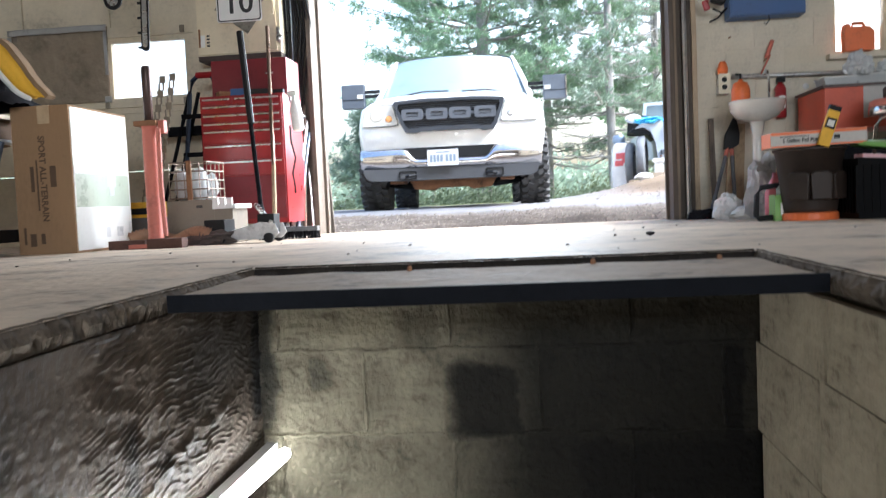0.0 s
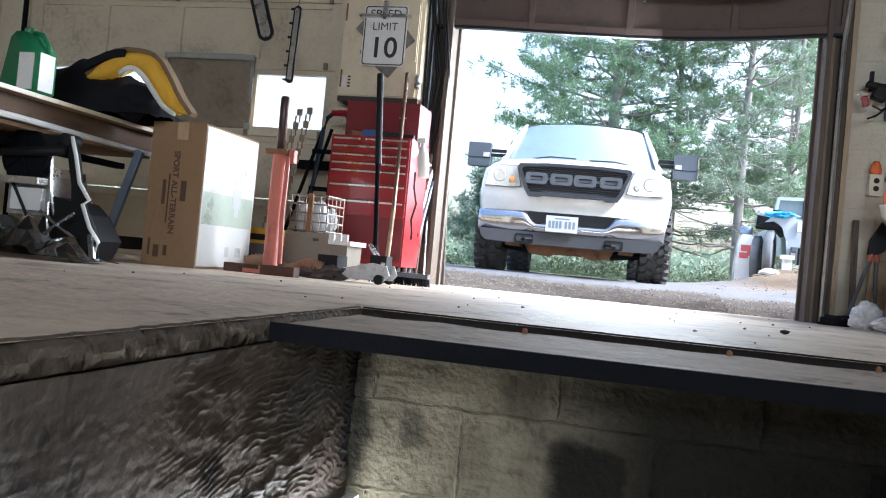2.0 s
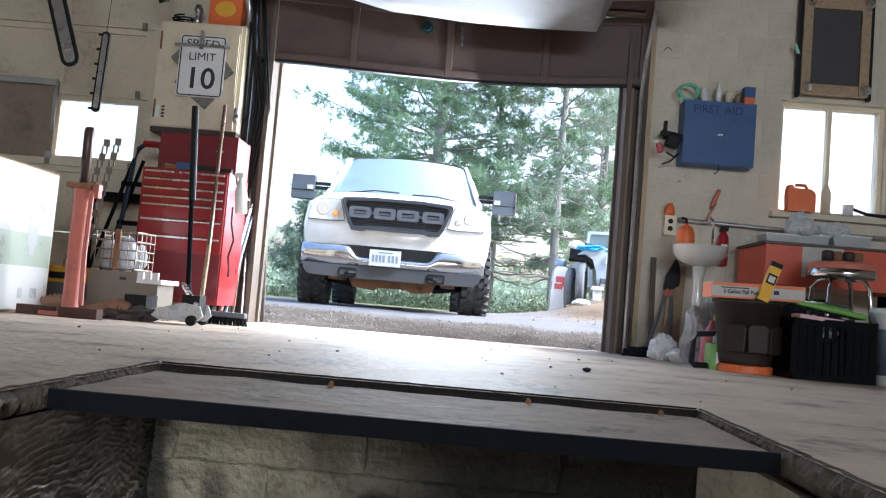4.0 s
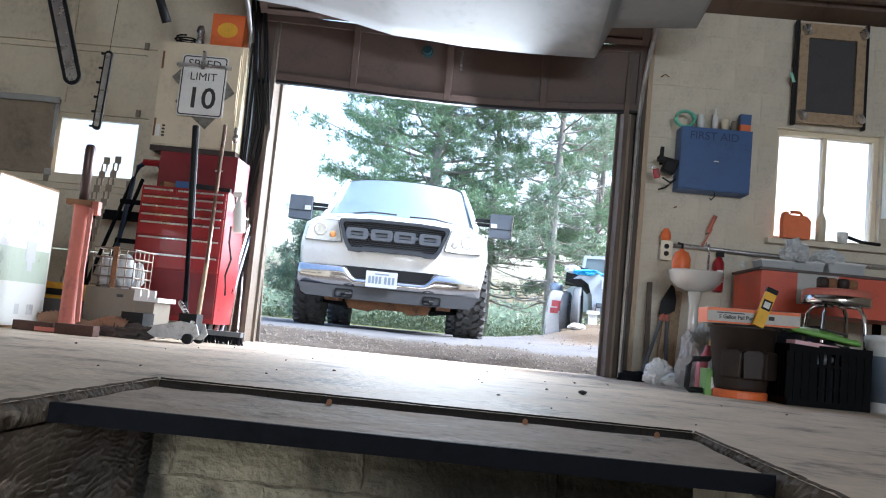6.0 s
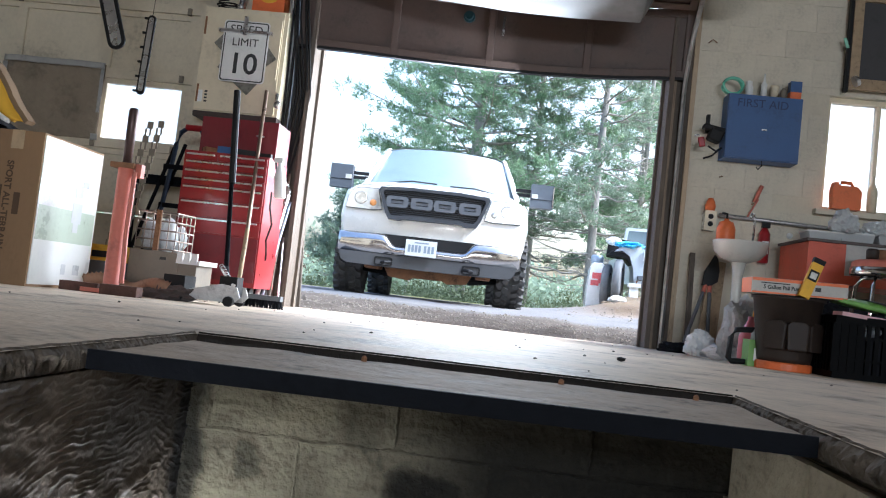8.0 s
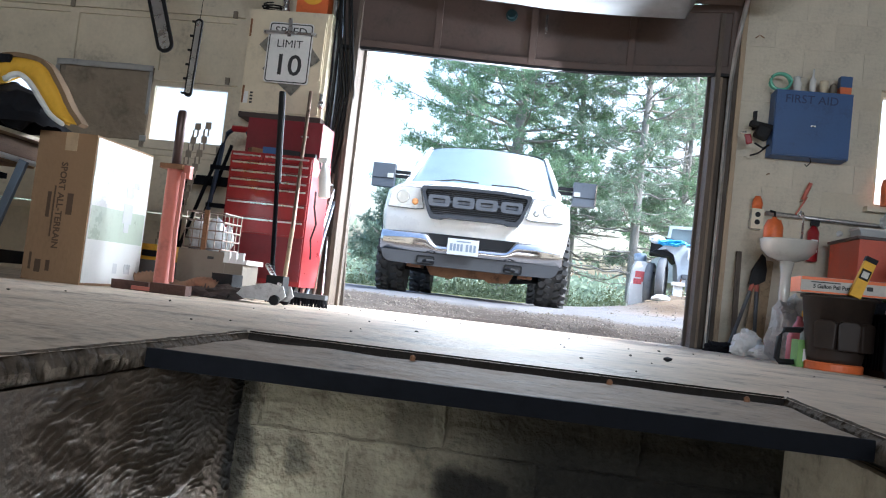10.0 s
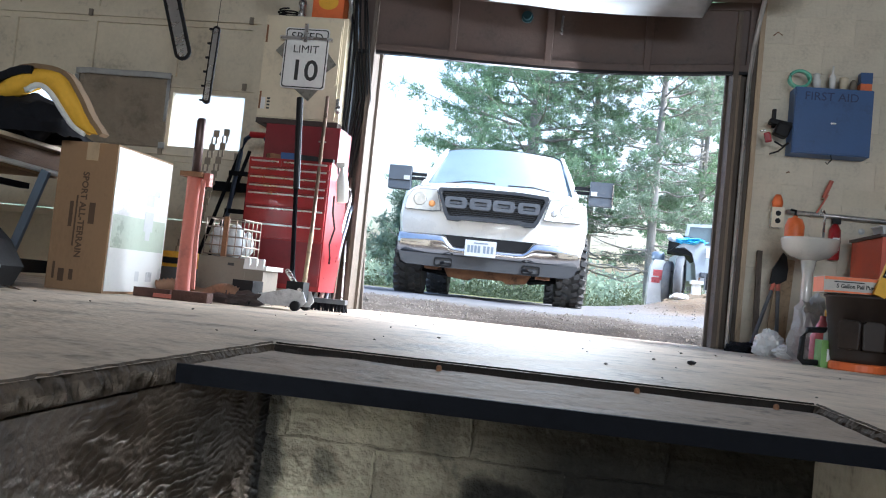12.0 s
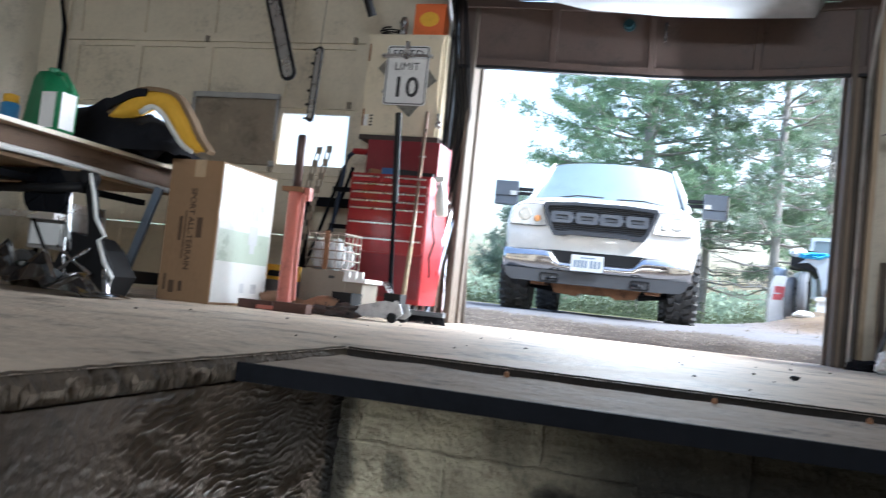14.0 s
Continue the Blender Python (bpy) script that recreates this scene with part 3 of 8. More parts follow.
# white sheeting that sags under the raised door
EDGE = [(-1.32, 2.12), (-0.95, 2.09), (-0.62, 2.03), (-0.33, 1.96), (0.1, 1.925), (0.5, 1.915), (0.93, 1.92), (0.97, 2.0), (1.02, 2.12), (1.3, 2.15), (1.54, 2.17)]


def sheet(u, v):
    k = min(int(u * 10), 9)
    f = u * 10 - k
    x = EDGE[k][0] + (EDGE[k + 1][0] - EDGE[k][0]) * f
    z = EDGE[k][1] + (EDGE[k + 1][1] - EDGE[k][1]) * f
    y = 5.2 - 2.1 * v
    return (x, y, z + (2.36 - z) * min(1, v * 1.6) + 0.012 * noise.noise(Vector((x * 2, y * 2, 0))))


bm = rough_grid(80, 20, sheet)
r = bmesh.ops.extrude_face_region(bm, geom=bm.faces[:])
for g in r["geom"]:
    if isinstance(g, bmesh.types.BMVert):
        g.co.z += 0.012
ob = part("ceiling_sheeting", bm, M_INSUL, None, "", True)
tagged(ob, "torn white sheeting sagging under the raised door", "sheeting")

# closed cream sectional door with windows
cdoor = thing("closed_overhead_door", "closed cream sectional garage door with a row of windows", "garage door", kind="structure")
CY = WY + 0.08
CX0, CX1 = -4.64, -2.02
PANX = [-4.60, -3.98, -3.34, -2.68, -2.05]
ROWS = [(-0.04, 0.46), (0.47, 0.93), (0.94, 1.43), (1.44, 1.92), (1.93, 2.5)]
for k, (z0, z1) in enumerate(ROWS):
    bm = bmesh.new()
    for a in range(5):
        w = 0.05 if a in (0, 4) else 0.035
        box(bm, PANX[a] - w, PANX[a] + w, CY - 0.04, CY, z0, z1)
    for a in range(4):
        xa, xb = PANX[a] + (0.05 if a == 0 else 0.035), PANX[a + 1] - (0.05 if a == 3 else 0.035)
        box(bm, xa, xb, CY - 0.04, CY, z0, z0 + 0.05)
        box(bm, xa, xb, CY - 0.04, CY, z1 - 0.05, z1)
    sec = part("section_frame", bevel(bm, 0.005, 1), M_DOORPANEL, cdoor)
    for a in range(4):
        xa, xb = PANX[a] + (0.05 if a == 0 else 0.035), PANX[a + 1] - (0.05 if a == 3 else 0.035)
        bm = bmesh.new()
        box(bm, xa, xb, CY - 0.02, CY - 0.012, z0 + 0.05, z1 - 0.05)
        if k == 2:
            ob = part("window_pane", bm, M_PANE, cdoor, "bright grimy window pane")
            ob.visible_shadow = False
        else:
            part("panel", bm, M_DOORPANEL, cdoor)
for z in (0.935, 1.43, 1.925):
    bm = bmesh.new()
    box(bm, CX0, CX1, CY - 0.065, CY - 0.042, z - 0.015, z + 0.045)
    part("strut", bevel(bm, 0.004, 1), M_DOORPANEL, cdoor)
for x in (-3.34, -2.68, -2.1):
    for z in (0.95, 1.45, 1.93):
        part("hinge", bbox(x - 0.014, x + 0.014, CY - 0.085, CY - 0.066, z - 0.03, z + 0.018, 0.003), M_TAN, cdoor)
for x in (CX0 - 0.02,):
    bm = bmesh.new()
    tube(bm, [(x, CY - 0.1, -0.03), (x, CY - 0.1, 2.0), (x, CY - 0.2, 2.3), (x, CY - 0.6, 2.45)], 0.02, 6)
    part("track", bm, M_STEEL_DARK, cdoor)
# crumpled paper over one window
bm = rough_grid(44, 34, lambda u, v: (-3.37 + 0.72 * u, CY - 0.075 - 0.022 * abs(noise.noise(Vector((u * 4, v * 3, 3)))) - 0.016 * abs(noise.noise(Vector((u * 9 + v * 5, v * 8, 7)))) - 0.02 * v * (1 - v), 0.965 + 0.53 * v + 0.008 * noise.noise(Vector((u * 7, 1, 0)))))
r = bmesh.ops.extrude_face_region(bm, geom=bm.faces[:])
for g in r["geom"]:
    if isinstance(g, bmesh.types.BMVert):
        g.co.y += 0.004
cover_paper = tagged(part("window_cover", bm, M_PAPER, None, "", True), "crumpled brown paper taped over a door window", "paper cover")
M_TAPE = mat("dull_silver_tape", (0.33, 0.33, 0.32), 0.35, var=0.3, scale=12)
for xa, xb, za, zb in ((-3.38, -2.64, 1.462, 1.505), (-3.385, -3.35, 1.0, 1.455), (-2.68, -2.63, 0.955, 1.0), (-2.665, -2.64, 1.15, 1.455)):
    bm = rough_grid(24, 4, lambda u, v: (xa + (xb - xa) * u, CY - 0.112 + 0.006 * noise.noise(Vector((u * 9 + xa, v * 4, 1))), za + (zb - za) * v + 0.006 * noise.noise(Vector((u * 6, xa, 2)))))
    r = bmesh.ops.extrude_face_region(bm, geom=bm.faces[:])
    for g in r["geom"]:
        if isinstance(g, bmesh.types.BMVert):
            g.co.y += 0.002
    part("tape_strip", bm, M_TAPE, cover_paper, "dull silver tape strip", True)

# window in the block wall
win = thing("window_1", "bright two-pane window in the cream block wall", "window", kind="structure")
fr = bmesh.new()
ring_xz(fr, [(2.27, 0.98), (2.97, 0.98), (2.97, 1.74), (2.27, 1.74)], [(2.30, 1.01), (2.94, 1.01), (2.94, 1.71), (2.30, 1.71)], WY + 0.05, WY + 0.12)
part("window_frame", fr, M_CREAMSTEEL, win)
part("mullion", bbox(2.60, 2.625, WY + 0.055, WY + 0.11, 1.011, 1.709, 0.003), M_CREAMSTEEL, win)
part("sill", bbox(2.22, 3.02, WY - 0.07, WY + 0.05, 0.945, 0.98, 0.005), M_WALL, win, "cream sill")
for a, b in ((2.301, 2.599), (2.626, 2.939)):
    bm = bmesh.new()
    box(bm, a, b, WY + 0.08, WY + 0.086, 1.011, 1.709)
    ob = part("pane", bm, M_PANE, win)
    ob.visible_shadow = False

# ---- outside ground ----
def gz(x, y):
    s = lambda a, b, t: max(0, min(1, (t - a) / (b - a))) ** 2 * (3 - 2 * max(0, min(1, (t - a) / (b - a))))
    z = -0.075 + 0.05 * s(6.0, 6.5, y) + 0.115 * s(6.4, 8.6, y)
    z += 0.26 * math.exp(-((x - 2.4) / 1.3) ** 2 - ((y - 11.3) / 1.9) ** 2) + 0.10 * s(1.0, 3.5, x) * s(8, 11, y)
    rough = 0.04 * s(5.95, 6.3, y) * (1 - s(7.2, 8.0, y)) + 0.008 + 0.04 * s(1.0, 2.2, x) * s(8.5, 10, y)
    z += rough * (noise.noise(Vector((x * 2.2, y * 2.2, 0))) + 0.5 * noise.noise(Vector((x * 7, y * 7, 3))) + 0.28 * noise.noise(Vector((x * 17, y * 17, 5))))
    return z - 0.01 * max(0, y - 25)


xs = [-400, -150, -60, -25, -12, -8] + [-6 + 0.06 * k for k in range(201)] + [7, 9, 12, 25, 60, 150, 400]
ys = [5.955 + 0.04 * k for k in range(50)] + [7.955 + 0.1 * k for k in range(40)] + [12 + 0.35 * k for k in range(24)] + [21, 23, 26, 30, 40, 60, 100, 200, 500]
bm = bmesh.new()
g = [[bm.verts.new((x, y, gz(x, y))) for x in xs] for y in ys]
for j in range(len(ys) - 1):
    for i in range(len(xs) - 1):
        bm.faces.new((g[j][i], g[j][i + 1], g[j + 1][i + 1], g[j + 1][i]))
back = [[bm.verts.new((x, y, -0.12)) for x in (-400, -6, 6, 400)] for y in (-400, -7)]
bm.faces.new((back[0][0], back[0][3], back[1][3], back[1][0]))
M_GROUND = mat("driveway_ground", (0.155, 0.153, 0.158), 0.95, var=0.3, scale=1.2, fine=70, bump=0.7, bscale=40, spec=0.08, bdist=0.02)
n, l = M_GROUND.node_tree.nodes, M_GROUND.node_tree.links
b = n["Principled BSDF"]
src = b.inputs["Base Color"].links[0].from_socket
tc = n.new("ShaderNodeTexCoord")
sep = n.new("ShaderNodeSeparateXYZ")
l.new(tc.outputs["Object"], sep.inputs[0])
wob = n.new("ShaderNodeTexNoise")
wob.inputs["Scale"].default_value, wob.inputs["Detail"].default_value = 1.6, 6


def band(axis, lo, hi, amount):
    add = n.new("ShaderNodeMath")
    add.operation = 'MULTIPLY_ADD'
    l.new(wob.outputs["Fac"], add.inputs[0])
    add.inputs[1].default_value = amount
    l.new(sep.outputs[axis], add.inputs[2])
    mr = n.new("ShaderNodeMapRange")
    mr.inputs[1].default_value, mr.inputs[2].default_value = lo + amount * 0.5, hi + amount * 0.5
    l.new(add.outputs[0], mr.inputs[0])
    return mr.outputs[0]


def blend(fac, a, col_b):
    mx = n.new("ShaderNodeMix")
    mx.data_type = 'RGBA'
    l.new(fac, mx.inputs[0])
    l.new(a, mx.inputs[6])
    nz = n.new("ShaderNodeTexNoise")
    nz.inputs["Scale"].default_value, nz.inputs["Detail"].default_value = 30, 6
    rp = n.new("ShaderNodeValToRGB")
    rp.color_ramp.elements[0].position, rp.color_ramp.elements[0].color = 0.35, (*[c * 0.45 for c in col_b], 1)
    rp.color_ramp.elements[1].position, rp.color_ramp.elements[1].color = 0.7, (*col_b, 1)
    l.new(nz.outputs["Fac"], rp.inputs[0])
    l.new(rp.outputs[0], mx.inputs[7])
    return mx.outputs[2]


inv = n.new("ShaderNodeMath")
inv.operation = 'SUBTRACT'
inv.inputs[0].default_value = 1
l.new(band("Y", 7.45, 7.8, 0.8), inv.inputs[1])
out = blend(inv.outputs[0], src, (0.11, 0.096, 0.083))
mul = n.new("ShaderNodeMath")
mul.operation = 'MULTIPLY'
l.new(band("X", 1.0, 1.6, 0.8), mul.inputs[0])
l.new(band("Y", 8.8, 9.6, 0.8), mul.inputs[1])
out = blend(mul.outputs[0], out, (0.25, 0.19, 0.135))
out = blend(band("Y", 13.5, 15.5, 2.5), out, (0.16, 0.17, 0.07))
l.new(out, b.inputs["Base Color"])
structure("ground", bm, M_GROUND, "pale driveway with dark gravel apron and sandy verge", True)

# loose gravel on the apron
rng = np.random.default_rng(3)
bm = bmesh.new()
for k in range(6500):
    x, y = rng.uniform(-2.2, 2.4), 6.05 + 1.6 * rng.random() ** 1.2
    if k > 5900:
        x, y = rng.uniform(0.9, 3.2), rng.uniform(8.5, 11.5)
    s = 0.004 + 0.015 * rng.random() ** 3
    c = Vector((x, y, gz(x, y) + s * 0.3))
    o = [bm.verts.new(c + Vector((dx * s * rng.uniform(.6, 1.3), dy * s * rng.uniform(.6, 1.3), dz * s * rng.uniform(.5, 1)))) for dx, dy, dz in ((1, 0, 0), (0, 1, 0), (-1, 0, 0), (0, -1, 0), (0, 0, 1))]
    for i in range(4):
        bm.faces.new((o[i], o[(i + 1) % 4], o[4]))
tagged(part("gravel", bm, M_GRAVEL), "loose dark gravel stones on the apron", "gravel", kind="stuff")


# ---- pickup truck ----
truck = thing("pickup_truck", "white full-size pickup truck with chrome bumper and black grille, parked outside", "pickup truck", pose(-0.495, 8.35, 0.085, 0, 0, 2.9))


def loft(bm, rings):
    """Skin over half sections (x, z) at several y, mirrored."""
    rows = []
    for y, pts in rings:
        left = [bm.verts.new((-x, y, z)) for x, z in pts]
        right = [bm.verts.new((x, y, z)) for x, z in pts[-2::-1]] if pts[-1][0] == 0 else [bm.verts.new((x, y, z)) for x, z in pts[::-1]]
        rows.append(left + right)
    for q, w in zip(rows, rows[1:]):
        for k in range(len(q) - 1):
            bm.faces.new((q[k], q[k + 1], w[k + 1], w[k]))
    return rows


def sect(w, low, sh, hx, hz, cz):
    return [(w - 0.05, low), (w - 0.01, (low + 0.8) / 2), (w, 0.82), (w - 0.012, 0.94), (w - 0.035, sh), (hx + 0.03, hz - 0.03), (hx - 0.03, hz), (hx * 0.6, (hz + cz) / 2 + 0.012), (hx * 0.3, cz - 0.004), (0, cz)]


bm = bmesh.new()
rows = loft(bm, [
    (0.06, [(0.83, 0.57), (0.86, 0.66), (0.875, 0.76), (0.87, 0.86), (0.85, 0.99), (0.79, 1.055), (0.74, 1.075), (0.5, 1.098), (0.25, 1.108), (0, 1.11)]),
    (0.16, sect(0.92, 0.55, 1.03, 0.78, 1.11, 1.145)),
    (0.45, sect(0.97, 0.50, 1.06, 0.79, 1.16, 1.20)),
    (0.53, sect(0.985, 0.74, 1.065, 0.79, 1.17, 1.21)),
    (0.70, sect(0.995, 0.90, 1.075, 0.79, 1.185, 1.225)),
    (0.95, sect(1.0, 0.95, 1.085, 0.79, 1.205, 1.25)),
    (1.20, sect(0.995, 0.90, 1.095, 0.785, 1.225, 1.27)),
    (1.37, sect(0.985, 0.74, 1.1, 0.78, 1.24, 1.285)),
    (1.45, sect(0.975, 0.45, 1.105, 0.775, 1.25, 1.295)),
])
bm.faces.new(rows[0][::-1])
part("hood", bm, M_WHITEPAINT, truck, "white painted hood and fenders", True)
bm = bmesh.new()
rows = loft(bm, [
    (1.451, [(0.93, 0.42), (0.97, 0.6), (0.985, 0.85), (0.975, 1.05), (0.95, 1.17), (0.86, 1.22)]),
    (3.3, [(0.93, 0.42), (0.97, 0.6), (0.985, 0.85), (0.975, 1.05), (0.95, 1.17), (0.86, 1.22)]),
])
bm.faces.new(rows[-1])
part("cab_sides", bm, M_WHITEPAINT, truck, "", True)
bm = bmesh.new()
rows = loft(bm, [
    (2.02, [(0.71, 1.765), (0.685, 1.80), (0.6, 1.83), (0.32, 1.852), (0, 1.858)]),
    (2.3, [(0.725, 1.78), (0.70, 1.825), (0.61, 1.87), (0.32, 1.895), (0, 1.9)]),
    (3.1, [(0.725, 1.77), (0.70, 1.815), (0.61, 1.86), (0.32, 1.885), (0, 1.89)]),
])
part("roof", bm, M_WHITEPAINT, truck, "", True)
for s in (-1, 1):
    bm = bmesh.new()
    tube(bm, [(s * 0.885, 1.36, 1.245), (s * 0.80, 1.72, 1.53), (s * 0.71, 2.05, 1.785)], 0.032, 8)
    tube(bm, [(s * 0.71, 2.05, 1.785), (s * 0.715, 3.1, 1.785), (s * 0.86, 3.3, 1.22)], 0.035, 8)
    tube(bm, [(s * 0.715, 2.75, 1.785), (s * 0.88, 2.75, 1.2)], 0.04, 8)
    part("pillar", bm, M_WHITEPAINT, truck, "", True)
    bm = bmesh.new()
    v = [bm.verts.new(p) for p in ((s * 0.89, 1.5, 1.22), (s * 0.89, 3.28, 1.22), (s * 0.725, 3.1, 1.775), (s * 0.725, 2.05, 1.775))]
    bm.faces.new(v)
    r = bmesh.ops.extrude_face_region(bm, geom=bm.faces[:])
    for g in r["geom"]:
        if isinstance(g, bmesh.types.BMVert):
            g.co.x -= s * 0.01
    part("side_window", bm, M_WIND, truck, "dark side window")
    bm = bmesh.new()
    tube(bm, [(s * 0.868, 1.405, 1.25), (s * 0.785, 1.70, 1.515), (s * 0.694, 2.03, 1.795)], 0.009, 6)
    part("windscreen_seal", bm, M_BLACK, truck, "black rubber windscreen seal")


def curved_pane(y0, z0, w0, y1, z1, w1, bow, nx=16, ny=8):
    return rough_grid(nx, ny, lambda u, v: ((2 * u - 1) * (w0 + (w1 - w0) * v), y0 + (y1 - y0) * v - bow * (1 - (2 * u - 1) ** 2), z0 + (z1 - z0) * v + 0.03 * (1 - (2 * u - 1) ** 2) * v))


part("windscreen", curved_pane(1.42, 1.235, 0.865, 2.05, 1.80, 0.69, 0.13), M_WIND, truck, "pale reflecting windscreen", True)
part("rear_window", curved_pane(3.3, 1.22, 0.82, 3.1, 1.8, 0.64, -0.03), M_WIND, truck, "", True)
bm = bmesh.new()
for xa, xb, za, zb in ((-0.62, -0.05, 1.30, 1.335), (0.1, 0.68, 1.325, 1.285)):
    tube(bm, [(xa, 1.30 + abs(xa) * .1, za), ((xa + xb) / 2, 1.29, (za + zb) / 2 + 0.02), (xb, 1.31 + abs(xb) * .1, zb)], 0.009, 6)
part("wiper", bm, M_BLACK, truck)
# bed
for s in (-1, 1):
    part("bed_side", bbox(s * 0.93 - 0.05, s * 0.93 + 0.05, 3.32, 5.3, 0.5, 1.14, 0.03), M_WHITEPAINT, truck)
part("bed_floor", bbox(-0.88, 0.88, 3.34, 5.28, 0.6, 0.66, 0.01), M_GREYPLASTIC, truck)
part("tailgate", bbox(-0.88, 0.88, 5.25, 5.3, 0.66, 1.14, 0.02), M_WHITEPAINT, truck)
part("bed_front", bbox(-0.88, 0.88, 3.34, 3.39, 0.66, 1.14, 0.01), M_WHITEPAINT, truck)

# grille
def grille_outline(top, mid, bot, z_top, z_mid, z_bot):
    half = [(top, z_top - 0.03), (top - 0.015, z_top - 0.003), (0.25, z_top + 0.015)]
    low = [(0.29, z_bot + 0.012), (0.33, z_bot - 0.004), (bot, z_bot), (mid, z_mid)]
    return half + [(-x, z) for x, z in half[::-1]] + [(-x, z) for x, z in low[::-1]] + low


grille = part("grille_backing", bmesh.new(), M_BLACK, truck)
bm = bmesh.new()
slab_xz(bm, grille_outline(0.53, 0.45, 0.42, 1.065, 0.84, 0.79), 0.045, 0.058)
bm.to_mesh(grille.data)
bm.free()
bm = bmesh.new()
ring_xz(bm, grille_outline(0.552, 0.475, 0.435, 1.082, 0.83, 0.765), grille_outline(0.51, 0.44, 0.41, 1.05, 0.845, 0.805), -0.012, 0.055)
part("grille_surround", bevel(bm, 0.006, 2), M_GRILLE, truck, "dark grille surround")
bm = bmesh.new()
for j in range(14):
    z = 0.808 + j * 0.019
    half = 0.415 + 0.095 * (z - 0.8) / 0.25
    box(bm, -half, half, 0.02, 0.034, z - 0.003, z + 0.003)
    for i in range(-13, 14):
        x = i * 0.042 + (0.021 if j % 2 else 0)
        if abs(x) < half - 0.01 and j < 13:
            box(bm, x - 0.004, x + 0.004, 0.021, 0.033, z + 0.003, z + 0.016)
part("grille_mesh", bm, M_GRILLE, truck, "fine honeycomb grille mesh")
bm = bmesh.new()
box(bm, -0.47, 0.47, 0.004, 0.02, 0.93, 0.955)
for x in (-0.365, -0.12, 0.11, 0.36):
    ring_xz(bm, roundrect(x - 0.108, x + 0.108, 0.888, 1.0, 0.03), roundrect(x - 0.062, x + 0.062, 0.922, 0.966, 0.012), -0.006, 0.018)
part("grille_emblem", bm, M_GRILLELT, truck, "grey block emblem bar across the grille")

M_REFLECT = mat("lamp_reflector", (0.58, 0.58, 0.56), 0.2, 0.7, var=0.3, scale=15)
LAMP = [(0.566, 1.055), (0.517, 0.858), (0.60, 0.846), (0.868, 0.85), (0.855, 0.96), (0.81, 1.035), (0.72, 1.056)]
for s in (-1, 1):
    bm = bmesh.new()
    slab_xz(bm, [(s * (0.70 + (a - 0.70) * 1.035), 0.955 + (b - 0.955) * 1.07) for a, b in LAMP], 0.045, 0.075)
    hl = part("headlight", bm, M_GREYPLASTIC, truck, "clear headlight in a thin dark seam")
    bm = bmesh.new()
    slab_xz(bm, [(s * a, b) for a, b in LAMP], 0.032, 0.06)
    part("lens", bevel(bm, 0.008, 2), M_LENS, hl, "pale clear lens")
    bm = bmesh.new()
    lathe(bm, [(0.066, 0), (0.062, 0.004), (0.05, 0.001), (0.02, 0.004)], 20)
    bmesh.ops.transform(bm, matrix=pose(s * 0.73, 0.032, 0.955, 90), verts=bm.verts)
    part("reflector", bm, M_REFLECT, hl, "round bright reflector", True)
    bm = bmesh.new()
    lathe(bm, [(0.034, 0), (0.03, 0.006), (0.01, 0.009)], 14)
    bmesh.ops.transform(bm, matrix=pose(s * 0.605, 0.032, 0.915, 90), verts=bm.verts)
    part("turn_signal", bm, M_AMBER if s < 0 else M_REFLECT, hl, "small round turn signal", True)
bm = bmesh.new()
tube(bm, [(-0.80, 0.075, 1.085), (-0.56, 0.05, 1.098), (-0.3, 0.045, 1.112), (0, 0.042, 1.117), (0.3, 0.045, 1.112), (0.56, 0.05, 1.098), (0.80, 0.075, 1.085)], 0.004, 5)
part("hood_seam", bm, M_GREYPLASTIC, truck, "dark seam along the hood's front edge")

# bumper
def bumper(u, v):
    x = (2 * u - 1) * 0.905
    a = abs(x)
    k = max(0, min(1, (a - 0.33) / 0.13))
    k = k * k * (3 - 2 * k)
    top = 0.51 + 0.10 * k
    bot = 0.40 - 0.005 * k + 0.02 * max(0, (a - 0.75) / 0.18)
    z = bot + (top - bot) * v
    y = -0.085 + 0.11 * max(0, (a - 0.55) / 0.4) ** 2 + 0.05 * (2 * v - 1) ** 2
    return (x, y, z)


bm = rough_grid(64, 10, bumper)
r = bmesh.ops.extrude_face_region(bm, geom=bm.faces[:])
for g in r["geom"]:
    if isinstance(g, bmesh.types.BMVert):
        g.co.y += 0.05
part("bumper", bm, M_CHROME, truck, "chrome front bumper", True)
part("bumper_opening", bbox(-0.47, 0.47, 0.0, 0.07, 0.47, 0.615, 0.01), M_BLACK, truck, "dark opening between bumper and grille")
bm = bmesh.new()
slab_xz(bm, [(-0.88, 0.415), (-0.85, 0.33), (-0.80, 0.298), (-0.5, 0.29), (0.5, 0.29), (0.80, 0.298), (0.85, 0.33), (0.88, 0.415), (0.5, 0.412), (-0.5, 0.412)], -0.06, 0.06)
part("air_dam", bevel(bm, 0.01, 2), mat("dark_valance", (0.055, 0.057, 0.062), 0.6), truck, "grey plastic valance")
